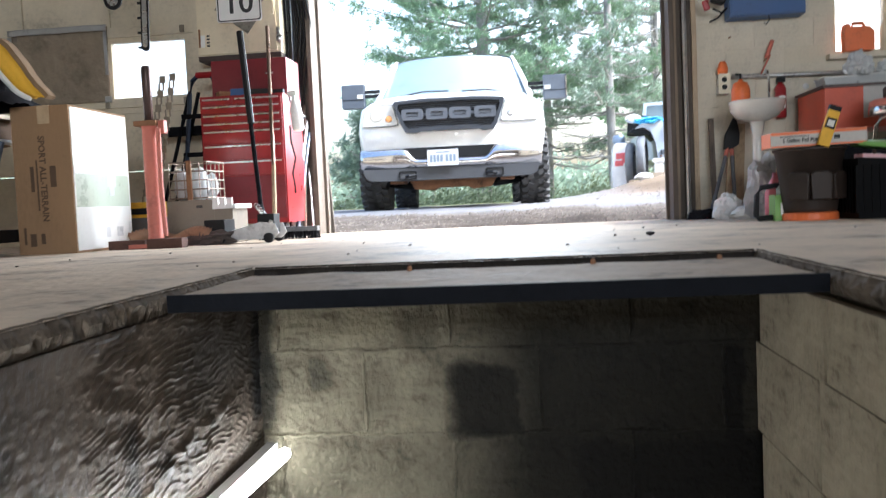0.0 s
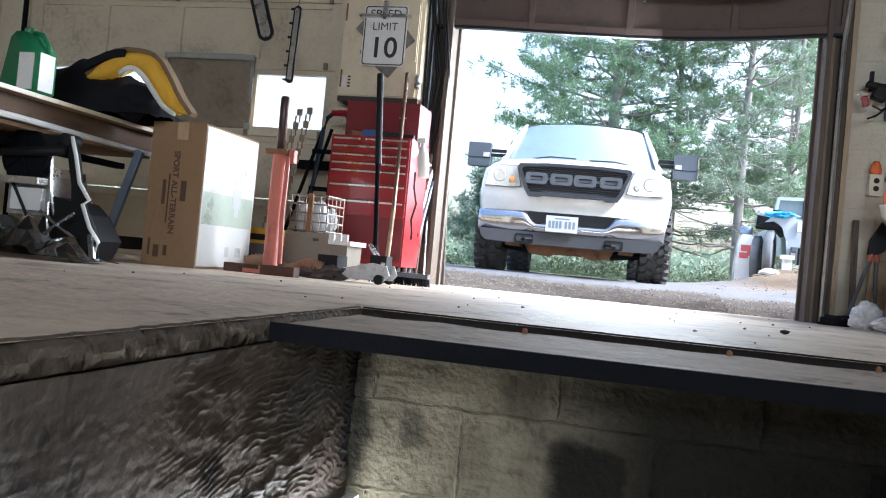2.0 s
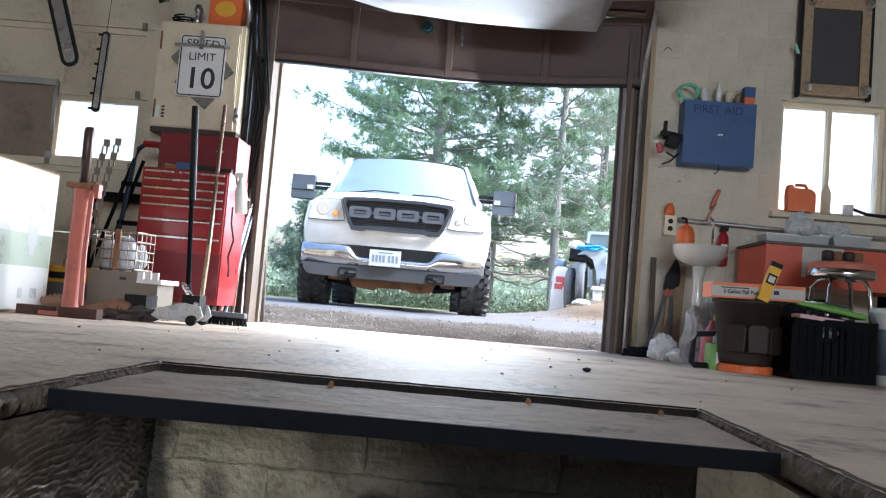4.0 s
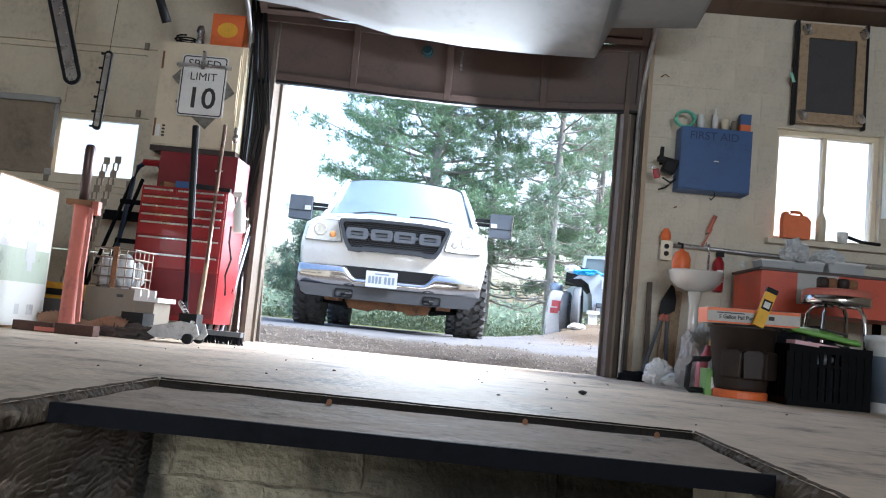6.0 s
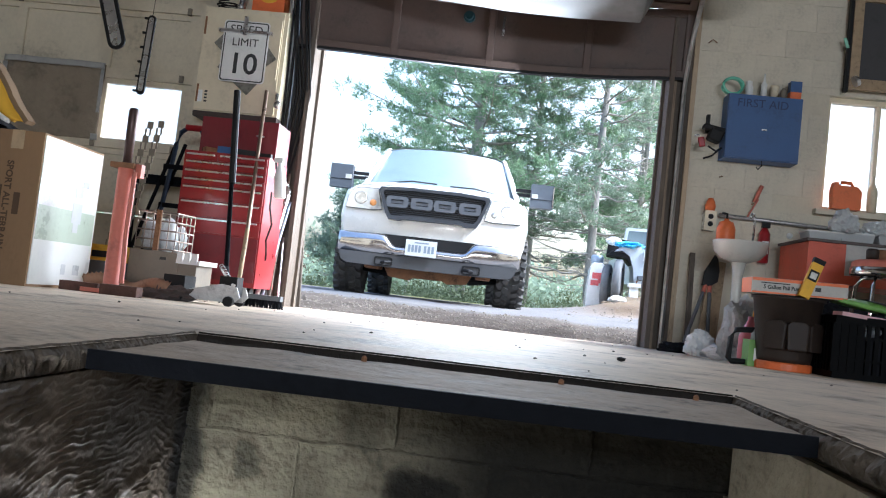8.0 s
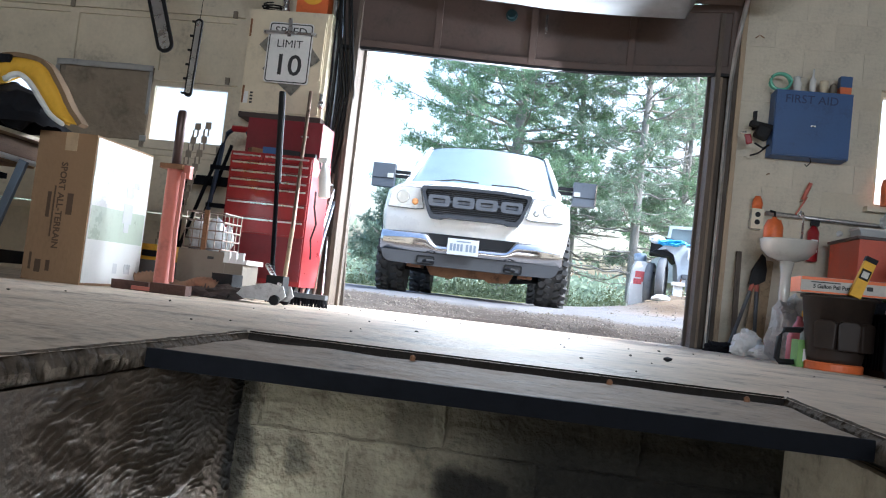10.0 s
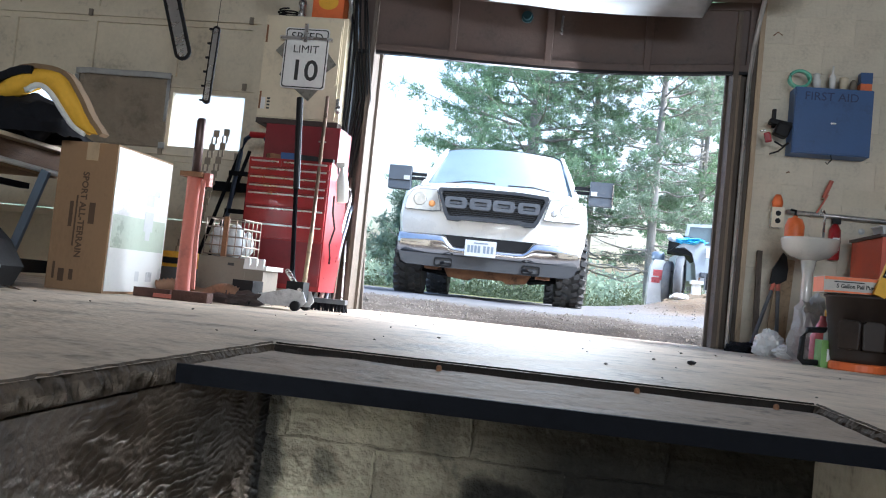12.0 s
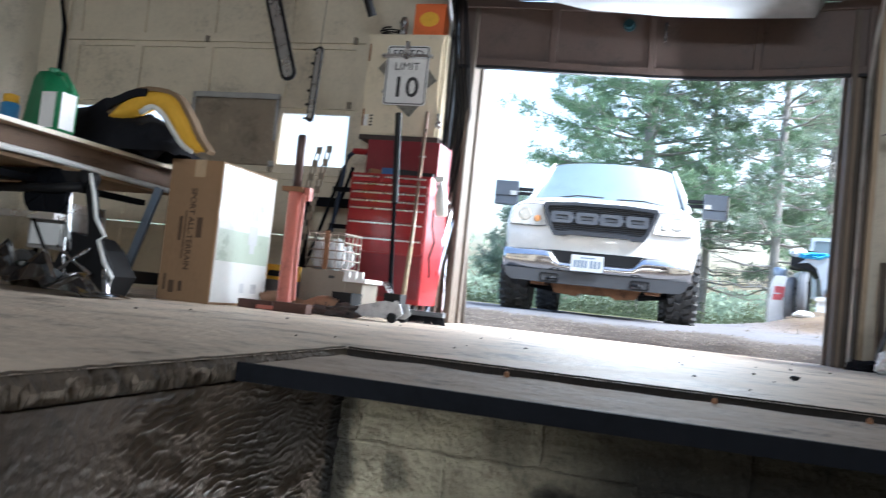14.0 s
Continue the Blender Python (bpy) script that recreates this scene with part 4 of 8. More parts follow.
for s in (-1, 1):
    bm = bmesh.new()
    tube(bm, [(s * 0.44, -0.02, 0.33), (s * 0.44, -0.1, 0.33), (s * 0.41, -0.13, 0.335), (s * 0.36, -0.1, 0.34), (s * 0.36, -0.04, 0.34)], 0.016, 8)
    part("tow_hook", bm, M_BLACK, truck)
    bm = bmesh.new()
    ring_xz(bm, roundrect(s * 0.43 - 0.09, s * 0.43 + 0.09, 0.295, 0.385, 0.02), roundrect(s * 0.43 - 0.075, s * 0.43 + 0.075, 0.31, 0.37, 0.015), -0.068, -0.05)
    part("hook_bezel", bm, M_BLACK, truck)
plate = part("licence_plate", bbox(-0.225, 0.08, -0.112, -0.105, 0.425, 0.58, 0.004), M_PLATE, truck, "white licence plate with dark marks")
bm = bmesh.new()
for i, x in enumerate((-0.2, -0.166, -0.132, -0.098, -0.045, -0.008, 0.03)):
    box(bm, x, x + 0.024, -0.1145, -0.1125, 0.46, 0.53)
part("plate_bars", bm, M_BLUEGREY, plate)
bm = bmesh.new()
box(bm, -0.14, 0.0, -0.1145, -0.1125, 0.548, 0.56)
part("plate_band", bm, M_BLUEGREY, plate)

# mirrors
M_SHELL = mat("mirror_shell", (0.075, 0.085, 0.10), 0.5, var=0.2)
for s in (-1, 1):
    mi = part("mirror", bbox(s * 1.165 - 0.13, s * 1.165 + 0.13, 1.36, 1.5, 1.195, 1.465, 0.035, 3), M_SHELL, truck, "large dark grey towing mirror")
    bm = bmesh.new()
    for z in (1.335, 1.385):
        box(bm, min(s * 0.86, s * 1.06), max(s * 0.86, s * 1.06), 1.43, 1.47, z - 0.018, z + 0.018)
    part("mirror_arm", bevel(bm, 0.008, 2), M_BLACK, mi, "twin telescoping arm")
    part("marker_light", bbox(s * 1.08 - 0.035, s * 1.08 + 0.035, 1.35, 1.362, 1.30, 1.35, 0.003), M_LENS, mi)
    part("split_line", bbox(s * 1.165 - 0.128, s * 1.165 + 0.128, 1.355, 1.36, 1.288, 1.294, 0.001), M_BLACK, mi)
    if s > 0:
        part("bright_edge", bbox(1.285, 1.30, 1.35, 1.5, 1.215, 1.445, 0.006), M_CHROME, mi)

# wheels
def wheel(x0, x1, y, r):
    bm = bmesh.new()
    prof = [(r * 0.6, x0 + 0.02), (r * 0.86, x0), (r * 0.96, x0 + 0.025), (r * 0.965, (x0 + x1) / 2), (r * 0.96, x1 - 0.025), (r * 0.86, x1), (r * 0.6, x1 - 0.02)]
    lathe(bm, prof, 40)
    n = 26
    for k in range(n):
        a = 2 * math.pi * k / n
        for sx, off, zig in ((x0 + 0.035, 0, 0.3), (x0 + 0.095, 0.5, -0.35), (x1 - 0.095, 0, 0.35), (x1 - 0.035, 0.5, -0.3)):
            m = Matrix.Rotation(a + off * 2 * math.pi / n, 4, 'Z') @ pose(r * 0.975, 0, sx) @ Matrix.Rotation(zig, 4, 'X')
            box(bm, -0.03, 0.025, -0.026, 0.026, -0.03, 0.03, m)
    bmesh.ops.transform(bm, matrix=pose(0, y, r, 0, 90, 0), verts=bm.verts)
    t = part("wheel", bm, M_RUBBER, truck, "chunky off-road tyre")
    bm = bmesh.new()
    lathe(bm, [(r * 0.58, x0 + 0.05), (r * 0.6, x0 + 0.03), (r * 0.6, x1 - 0.03), (r * 0.5, x1 - 0.06), (r * 0.1, x1 - 0.05)], 24)
    bmesh.ops.transform(bm, matrix=pose(0, y, r, 0, 90, 0), verts=bm.verts)
    part("rim", bm, M_BLACK, t)


for y in (0.95, 4.2):
    wheel(0.715, 1.015, y, 0.385)
    wheel(-1.015, -0.715, y, 0.385)
# underside
bm = bmesh.new()
slab_xz(bm, [(-0.45, 0.30), (-0.40, 0.21), (-0.2, 0.19), (-0.15, 0.22), (0.15, 0.22), (0.2, 0.19), (0.40, 0.21), (0.45, 0.30)], 0.3, 0.55)
part("skid_plate", bevel(bm, 0.01, 1), M_RUST, truck, "rusty skid plate under the bumper")
bm = bmesh.new()
tube(bm, [(-0.72, 0.95, 0.36), (-0.3, 0.9, 0.27), (0.3, 0.9, 0.27), (0.72, 0.95, 0.36)], 0.045, 8)
tube(bm, [(-0.72, 0.85, 0.28), (-0.42, 0.75, 0.24)], 0.03, 8)
tube(bm, [(0.72, 0.85, 0.28), (0.42, 0.75, 0.24)], 0.03, 8)
part("front_axle", bm, M_BLACK, truck)
for x in (-0.56, 0.56):
    bm = bmesh.new()
    tube(bm, [(x, 0.8, 0.28), (x * 0.9, 0.85, 0.62)], 0.045, 10)
    part("shock_absorber", bm, M_STEEL, truck, "bright shock absorber")
    part("frame_horn", bbox(x - 0.07, x + 0.07, 0.12, 0.5, 0.27, 0.36, 0.012), M_RUST, truck, "rusty frame horn")
bm = bmesh.new()
tube(bm, [(-0.72, 4.2, 0.385), (0.72, 4.2, 0.385)], 0.05, 8)
part("rear_axle", bm, M_BLACK, truck)
part("chassis", bbox(-0.5, 0.5, 0.4, 5.2, 0.42, 0.55, 0.01), M_BLACK, truck)

# ---- trees ----
def pine(name, h, seed, bare, spread, gap, per, bushy, radius, material, clump=0.15):
    """A pine: whorls of limbs with side twigs that carry flat plates of needle clumps."""
    rg = np.random.default_rng(seed)
    t = thing(name, "tall pine tree with grey trunk and layered needle clumps", "tree")
    bm = bmesh.new()
    lean = rg.uniform(-0.012, 0.012, 2)

    def axis(z):
        return Vector((lean[0] * z + 0.05 * math.sin(z * 0.6 + seed), lean[1] * z, z))
    zs = np.linspace(-0.2, h, 14)
    tube(bm, [axis(z) for z in zs], radius, 10, 0.03)
    V, F = [], []

    def clump_at(c, d, size, n):
        for j in range(n):
            q = (d * 0.45 + Vector((0, 0, 0.35)) + Vector(rg.normal(0, 0.62, 3))).normalized()
            o = c + Vector(rg.normal(0, size * 0.32, 3)) * 0.8
            w = q.cross(Vector(rg.normal(0, 1, 3))).normalized() * 0.0125
            i = len(V)
            V.extend((tuple(o - w), tuple(o + w), tuple(o + q * size * rg.uniform(0.7, 1.25))))
            F.append((i, i + 1, i + 2))
    z = bare
    while z < h - 0.3:
        f = (z - bare) / (h - bare)
        turn = rg.uniform(0, 6.28)
        for k in range(per):
            if rg.random() < 0.10:
                continue
            a = turn + 6.283 * (k + rg.uniform(-0.3, 0.3)) / per
            live = rg.random() < bushy * min(1.0, 0.35 + 2.2 * f)
            ln = spread * (1.0 - 0.72 * f ** 1.6) * rg.uniform(0.6, 1.08) * (1.0 if live else 0.75)
            rise = rg.uniform(-0.1, 0.22) + 0.25 * f - (0.0 if live else 0.2)
            out = Vector((math.cos(a), math.sin(a), 0))
            side = Vector((-out.y, out.x, 0))
            base = axis(z + rg.uniform(-0.12, 0.12))
            bend = rg.uniform(-0.2, 0.2)
            limb = [base + out * ln * s + side * bend * ln * s * s + Vector((0, 0, ln * (rise * s + 0.10 * s * s - 0.12 * s * (1 - s)) + 0.03 * rg.normal())) for s in np.linspace(0, 1, 7)]
            tube(bm, limb, 0.012 + 0.009 * ln, 5, 0.005, False)
            for q in range(int(5 + 4.2 * ln)):
                s = rg.uniform(0.22, 1.0)
                i = min(int(s * 6), 5)
                c = limb[i].lerp(limb[i + 1], s * 6 - i)
                sgn = 1 if q % 2 else -1
                tl = ln * rg.uniform(0.14, 0.34) * (1.15 - 0.6 * s)
                d = (out * rg.uniform(0.5, 1.0) + side * sgn * rg.uniform(0.5, 1.0) + Vector((0, 0, rg.uniform(-0.12, 0.2)))).normalized()
                e = c + d * tl
                tube(bm, [c, c.lerp(e, 0.5) + Vector((0, 0, rg.uniform(-0.03, 0.02))), e], 0.007, 3, 0.003, False)
                if not live:
                    for w in range(2):
                        g = c.lerp(e, rg.uniform(0.3, 1.0))
                        tube(bm, [g, g + (d + Vector(rg.normal(0, 0.5, 3))).normalized() * rg.uniform(0.1, 0.3)], 0.004, 3, 0.002, False)
                    continue
                for w in range(4):
                    g = c.lerp(e, 0.35 + 0.22 * w) + Vector(rg.normal(0, 0.07, 3))
                    clump_at(g, d, clump * rg.uniform(0.75, 1.25), 13)
            if live:
                clump_at(limb[-1], out, clump * 1.2, 20)
        z += gap * rg.uniform(0.75, 1.25)
    part("trunk", bm, M_BARK, t, "", True)
    me = bpy.data.meshes.new("crown")
    me.from_pydata(V, [], F)
    me.materials.append(material)
    c = new("crown", me)
    c.parent = t
    return t


TREES = [pine("pine_tree", 11.5, 5, 1.7, 3.5, 0.42, 7, 1.5, 0.19, M_NEEDLE),
         pine("pine_tree", 10.0, 9, 1.0, 2.4, 0.44, 6, 0.42, 0.12, M_NEEDLE2, 0.13),
         pine("pine_tree", 9.0, 14, 0.9, 2.1, 0.42, 6, 0.6, 0.09, M_NEEDLE, 0.13)]
SPOTS = [(0, -0.83, 20.4, 20), (1, 0.75, 21.5, 215), (2, 3.4, 21, 140), (1, 2.15, 19.5, 320), (1, 5.6, 26, 300), (2, 4.6, 30, 120), (2, -3.6, 33, 85)]
sapling = pine("pine_sapling", 2.3, 31, 0.15, 1.0, 0.2, 6, 1.5, 0.03, M_NEEDLE2, 0.11)
sapling.matrix_basis = pose(-2.75, 16.5, gz(-2.75, 16.5))
tagged(sapling, "low bushy young pine at the wood's edge", "tree")
used = set()
for k, x, y, rz in SPOTS:
    m = pose(x, y, gz(x, y), 0, 0, rz)
    if k in used:
        t = copy_thing(TREES[k], m)
    else:
        used.add(k)
        TREES[k].matrix_basis = m
        t = TREES[k]
    tagged(t, group="pines behind the driveway")


def leafy(name, spots, n_leaf, size, material, label, cat):
    """Undergrowth: stems and many small leaves."""
    rg = np.random.default_rng(len(spots) + n_leaf)
    V, F = [], []
    for x, y, w, h in spots:
        for k in range(n_leaf):
            z = h * rg.random() ** 1.3
            p = Vector((x + rg.normal(0, w * (1 - 0.5 * z / h)), y + rg.normal(0, w), gz(x, y) + z))
            a, b = Vector(rg.normal(0, size, 3)), Vector(rg.normal(0, size, 3))
            i = len(V)
            V += [tuple(p - a), tuple(p + b), tuple(p + a), tuple(p - b)]
            F.append((i, i + 1, i + 2, i + 3))
    me = bpy.data.meshes.new(name)
    me.from_pydata(V, [], F)
    me.materials.append(material)
    return tagged(new(name, me), label, cat, kind="stuff")


rg = np.random.default_rng(8)
leafy("undergrowth", [(rg.uniform(-9, 9), rg.uniform(17, 24), 0.6, rg.uniform(0.2, 0.65)) for k in range(40)], 420, 0.018, M_BUSH, "green undergrowth and grass at the wood's edge", "undergrowth")
leafy("far_woods", [(rg.uniform(-30, 30), rg.uniform(34, 48), 1.6, rg.uniform(1.0, 3.2)) for k in range(60)], 420, 0.08, M_NEEDLE2, "far dark green woods behind the pines", "woods")


# ---- west side of the bay ----
FZ = floor_z

# tall printed carton
carton = thing("cardboard_box", "tall brown cardboard box with a glossy white printed side, closed", "cardboard box", pose(-1.86, 3.8, FZ(3.9)))
part("carton_body", bbox(-0.29, 0.0, 0.0, 0.56, 0.0, 0.705, 0.004), M_CARD, carton)
prn = part("printed_side", bbox(-0.001, 0.0035, 0.012, 0.552, 0.012, 0.695, 0.0015), M_CARDWHITE, carton, "glossy white printed side")
M_PALEGREEN = mat("pale_green_print", (0.5, 0.58, 0.47), 0.3, var=0.15, coat=0.4)
M_PALEGREY = mat("pale_grey_print", (0.6, 0.62, 0.62), 0.3, var=0.15, coat=0.4)
bm = bmesh.new()
box(bm, 0.0036, 0.0042, 0.02, 0.54, 0.22, 0.38)
part("print_band", bm, M_PALEGREEN, prn)
for y, z, w, h in ((0.36, 0.48, 0.07, 0.06), (0.36, 0.37, 0.09, 0.10), (0.36, 0.30, 0.05, 0.05), (0.42, 0.52, 0.05, 0.03), (0.16, 0.5, 0.05, 0.04), (0.42, 0.09, 0.06, 0.05), (0.30, 0.09, 0.04, 0.05), (0.18, 0.56, 0.03, 0.03)):
    bm = bmesh.new()
    box(bm, 0.0043, 0.0049, y - w / 2, y + w / 2, z - h / 2, z + h / 2)
    part("print_block", bm, M_PALEGREY, prn)
M_BOXINK = mat("brown_box_ink", (0.09, 0.055, 0.032), 0.85)
down = pose(0, 0, 0, 90) @ Matrix.Rotation(radians(-90), 4, 'Z')
part("box_lettering", text_bm("SPORT ALL-TERRAIN", 0.044, pose(-0.145, -0.002, 0.36) @ down, 0.0004, 0.0012), M_BOXINK, carton)
for x, z, w, h in ((-0.095, 0.37, 0.03, 0.10), (-0.20, 0.36, 0.018, 0.12), (-0.175, 0.33, 0.008, 0.24), (-0.215, 0.07, 0.03, 0.06), (-0.255, 0.09, 0.012, 0.08), (-0.165, 0.075, 0.02, 0.05)):
    bm = bmesh.new()
    box(bm, x - w / 2, x + w / 2, -0.0016, 0.0, z - h / 2, z + h / 2)
    part("box_mark", bm, M_BOXINK, carton)
bm = bmesh.new()
box(bm, -0.155, -0.095, 0.0, 0.56, 0.7052, 0.7064)
box(bm, -0.155, -0.095, -0.0012, 0.0, 0.62, 0.7064)
part("packing_tape", bm, mat("tan_tape", (0.45, 0.33, 0.2), 0.25), carton)

# work bench
bench = thing("work_bench", "rough plywood work bench on steel legs, loaded with clothing", "work bench", pose(0, 0, 0))
part("bench_top", bbox(-3.7, -2.36, 2.2, 4.25, 0.668, 0.685, 0.003), M_PLY, bench)
part("top_edging", bbox(-2.359, -2.35, 2.2, 4.25, 0.667, 0.686, 0.002), M_CREAMSTEEL, bench, "pale worn edge strip")
part("front_board", bbox(-2.46, -2.43, 2.2, 4.24, 0.575, 0.667, 0.004), mat("dark_stained_apron", (0.15, 0.095, 0.06), 0.75, var=0.45, scale=4, fine=40, bump=0.25, stretch=(6, 1, 6)), bench, "dark stained wooden apron")
part("lower_shelf", bbox(-3.6, -2.42, 2.2, 4.2, 0.535, 0.552, 0.003), M_PLY, bench)
bm = bmesh.new()
tube(bm, [(-2.36, 2.2, 0.555), (-2.36, 3.15, 0.565), (-2.40, 4.2, 0.555)], 0.014, 8)
part("steel_rail", bm, M_WHITEPL, bench, "bright steel rail under the bench edge")
for ya in (3.98, 2.4):
    part("leg", bbox(-0.022, 0.022, -0.012, 0.012, 0, 0.60, 0.003, 2, pose(-2.52, ya, FZ(ya), 0, 18, 0)), M_BLUEGREY, bench, "slanted blue-grey steel leg")
    part("leg", bbox(-3.58, -3.53, ya, ya + 0.05, FZ(ya), 0.655, 0.004), M_WOOD, bench)
part("brace", bbox(-2.55, -2.50, 2.4, 4.1, 0.46, 0.49, 0.003), M_STEEL_DARK, bench)
part("back_board", bbox(-3.66, -3.64, 2.2, 4.25, 0.05, 0.65, 0.003), M_PLY, bench)

# green bag and blue can on the bench
jug = thing("green_jug", "green plastic jug on the bench, its lit side made white", "jug", pose(-2.43, 3.26, 0.686))
bm = bmesh.new()
slab_xz(bm, [(-0.095, 0.0), (0.075, 0.0), (0.085, 0.01), (0.085, 0.185), (0.045, 0.235), (0.01, 0.262), (-0.035, 0.262), (-0.06, 0.235), (-0.10, 0.02)], -0.06, 0.06)
part("jug_body", bevel(bm, 0.016, 3), M_GREEN, jug, "", True)
# white panels that put the light on the jug's side into colour
part("lit_side", bbox(0.0855, 0.0885, -0.045, 0.045, 0.012, 0.175, 0.002), M_WHITEPL, jug, "white panel")
part("lit_front", bbox(-0.005, 0.07, -0.064, -0.0605, 0.012, 0.17, 0.0015), M_WHITEPL, jug, "white panel")
bm = bmesh.new()
lathe(bm, [(0.024, 0.262), (0.024, 0.285), (0.018, 0.29)], 14, (-0.015, 0, 0))
part("jug_cap", bm, M_GREEN, jug)
bm = bmesh.new()
tube(bm, [(0.01, 0, 0.268), (0.05, 0, 0.262), (0.085, 0, 0.215), (0.092, 0, 0.18)], 0.011, 8)
part("jug_handle", bm, M_GREEN, jug, "", True)
can = thing("blue_can", "small blue can with a yellow cap on the bench", "can", pose(-2.72, 3.32, 0.685))
bm = bmesh.new()
lathe(bm, [(0.04, 0), (0.042, 0.01), (0.042, 0.13), (0.03, 0.14)], 16)
part("can_body", bm, mat("blue_label", (0.06, 0.22, 0.42), 0.4), can, "", True)
bm = bmesh.new()
lathe(bm, [(0.036, 0.14), (0.034, 0.175), (0.02, 0.18)], 16)
part("cap", bm, M_YELLOW, can, "yellow cap", True)

# black and yellow jacket heaped on the bench end
def drape(x0, x1, y0, y1, prof, amp, seed, nx=46, ny=18):
    """A heaped cloth: prof gives the ridge height along x."""
    def f(u, v):
        x = x0 + (x1 - x0) * u
        k = u * (len(prof) - 1)
        i = min(int(k), len(prof) - 2)
        h = prof[i] + (prof[i + 1] - prof[i]) * (k - i)
        c = math.sin(math.pi * v) ** 0.6
        nz = noise.noise(Vector((u * 5 + seed, v * 4, seed))) + 0.5 * noise.noise(Vector((u * 13, v * 11, seed)))
        return (x, y0 + (y1 - y0) * v + amp * nz * 0.6, 0.69 + h * c + amp * nz * c)
    return rough_grid(nx, ny, f)


jacket = thing("work_jacket", "black and yellow work jacket with white piping heaped on the bench", "jacket", pose(0, 0, 0))
part("black_cloth", drape(-2.86, -2.06, 3.62, 4.05, (0.12, 0.22, 0.25, 0.3, 0.24, 0.2, 0.22, 0.17, 0.08, 0.0), 0.035, 2.0, 60), M_FABRIC, jacket, "", True)


def band_strip(pts, width, thick, yfront, taper=0.0):
    """A cloth band standing in x and z with a front at yfront."""
    bm = bmesh.new()
    up, lo = [], []
    for i, (x, z) in enumerate(pts):
        a, b = Vector(pts[max(i - 1, 0)]), Vector(pts[min(i + 1, len(pts) - 1)])
        d = (b - a).normalized()
        nrm = Vector((-d.y, d.x))
        w = width * (1 - taper * i / (len(pts) - 1)) / 2
        up.append((x + nrm.x * w, z + nrm.y * w))
        lo.append((x - nrm.x * w * 1.2, z - nrm.y * w * 1.2))
    rings = []
    for i in range(len(pts)):
        w = 0.01 * noise.noise(Vector((i * 0.7, yfront, 0)))
        q = [(*up[i], 0.0), (*up[i], thick), (*lo[i], thick), (*lo[i], 0.0)]
        rings.append([bm.verts.new((a, yfront + w + c, b)) for a, b, c in q])
    for q, w in zip(rings, rings[1:]):
        for k in range(4):
            bm.faces.new((q[k], q[(k + 1) % 4], w[(k + 1) % 4], w[k]))
    bm.faces.new(rings[0])
    bm.faces.new(rings[-1][::-1])
    return bm


def spline(pts, n=6):
    out = []
    for i in range(len(pts) - 1):
        p0, p1, p2, p3 = (Vector(pts[max(0, min(len(pts) - 1, i + k))]) for k in (-1, 0, 1, 2))
        for j in range(n):
            t = j / n
            out.append(tuple(0.5 * ((2 * p1) + (p2 - p0) * t + (2 * p0 - 5 * p1 + 4 * p2 - p3) * t * t + (3 * p1 - p0 - 3 * p2 + p3) * t ** 3)))
    out.append(tuple(pts[-1]))
    return out


OUTER = spline([(-2.50, 0.88), (-2.40, 0.975), (-2.31, 1.012), (-2.18, 1.005), (-2.105, 0.972), (-2.04, 0.89), (-1.975, 0.795), (-1.905, 0.712)], 4)
INNER = spline([(-2.45, 0.845), (-2.38, 0.865), (-2.32, 0.895), (-2.25, 0.925), (-2.185, 0.89), (-2.12, 0.815), (-2.055, 0.745), (-1.995, 0.712)], 4)


def panel(u, v):
    """The stiff yellow shoulder, bulging between its two seams."""
    k = u * (len(OUTER) - 1)
    i = min(int(k), len(OUTER) - 2)
    o = Vector(OUTER[i]).lerp(Vector(OUTER[i + 1]), k - i)
    q = Vector(INNER[i]).lerp(Vector(INNER[i + 1]), k - i)
    w = q.lerp(o, v)
    puff = 0.045 * math.sin(math.pi * v) ** 0.7 + 0.012 * noise.noise(Vector((u * 7, v * 3, 2)))
    return (w.x, 3.745 - puff, w.y)


bm = rough_grid(40, 10, panel)
r = bmesh.ops.extrude_face_region(bm, geom=bm.faces[:])
for g in r["geom"]:
    if isinstance(g, bmesh.types.BMVert):
        g.co.y += 0.03
part("yellow_panel", bm, M_YELLOW, jacket, "yellow shoulder panel", True)
part("edge_strap", band_strip([(x, z) for x, z in OUTER], 0.02, 0.06, 3.715), mat("brown_webbing", (0.2, 0.13, 0.07), 0.8), jacket, "brown webbing edge")
part("white_piping", band_strip([(x, z) for x, z in INNER[8:]], 0.022, 0.02, 3.715), M_WHITEPL, jacket, "white piping", True)
part("collar_strap", band_strip(spline([(-2.50, 0.915), (-2.42, 0.955), (-2.34, 0.985), (-2.28, 0.99)], 4), 0.035, 0.02, 3.69), M_FABRIC, jacket, "dark collar strap")
bm = bmesh.new()
blob(bm, (-2.24, 3.73, 0.765), (0.12, 0.08, 0.085), 3, 0.35, 3, 5)
part("sleeve", bm, M_FABRIC, jacket, "", True)

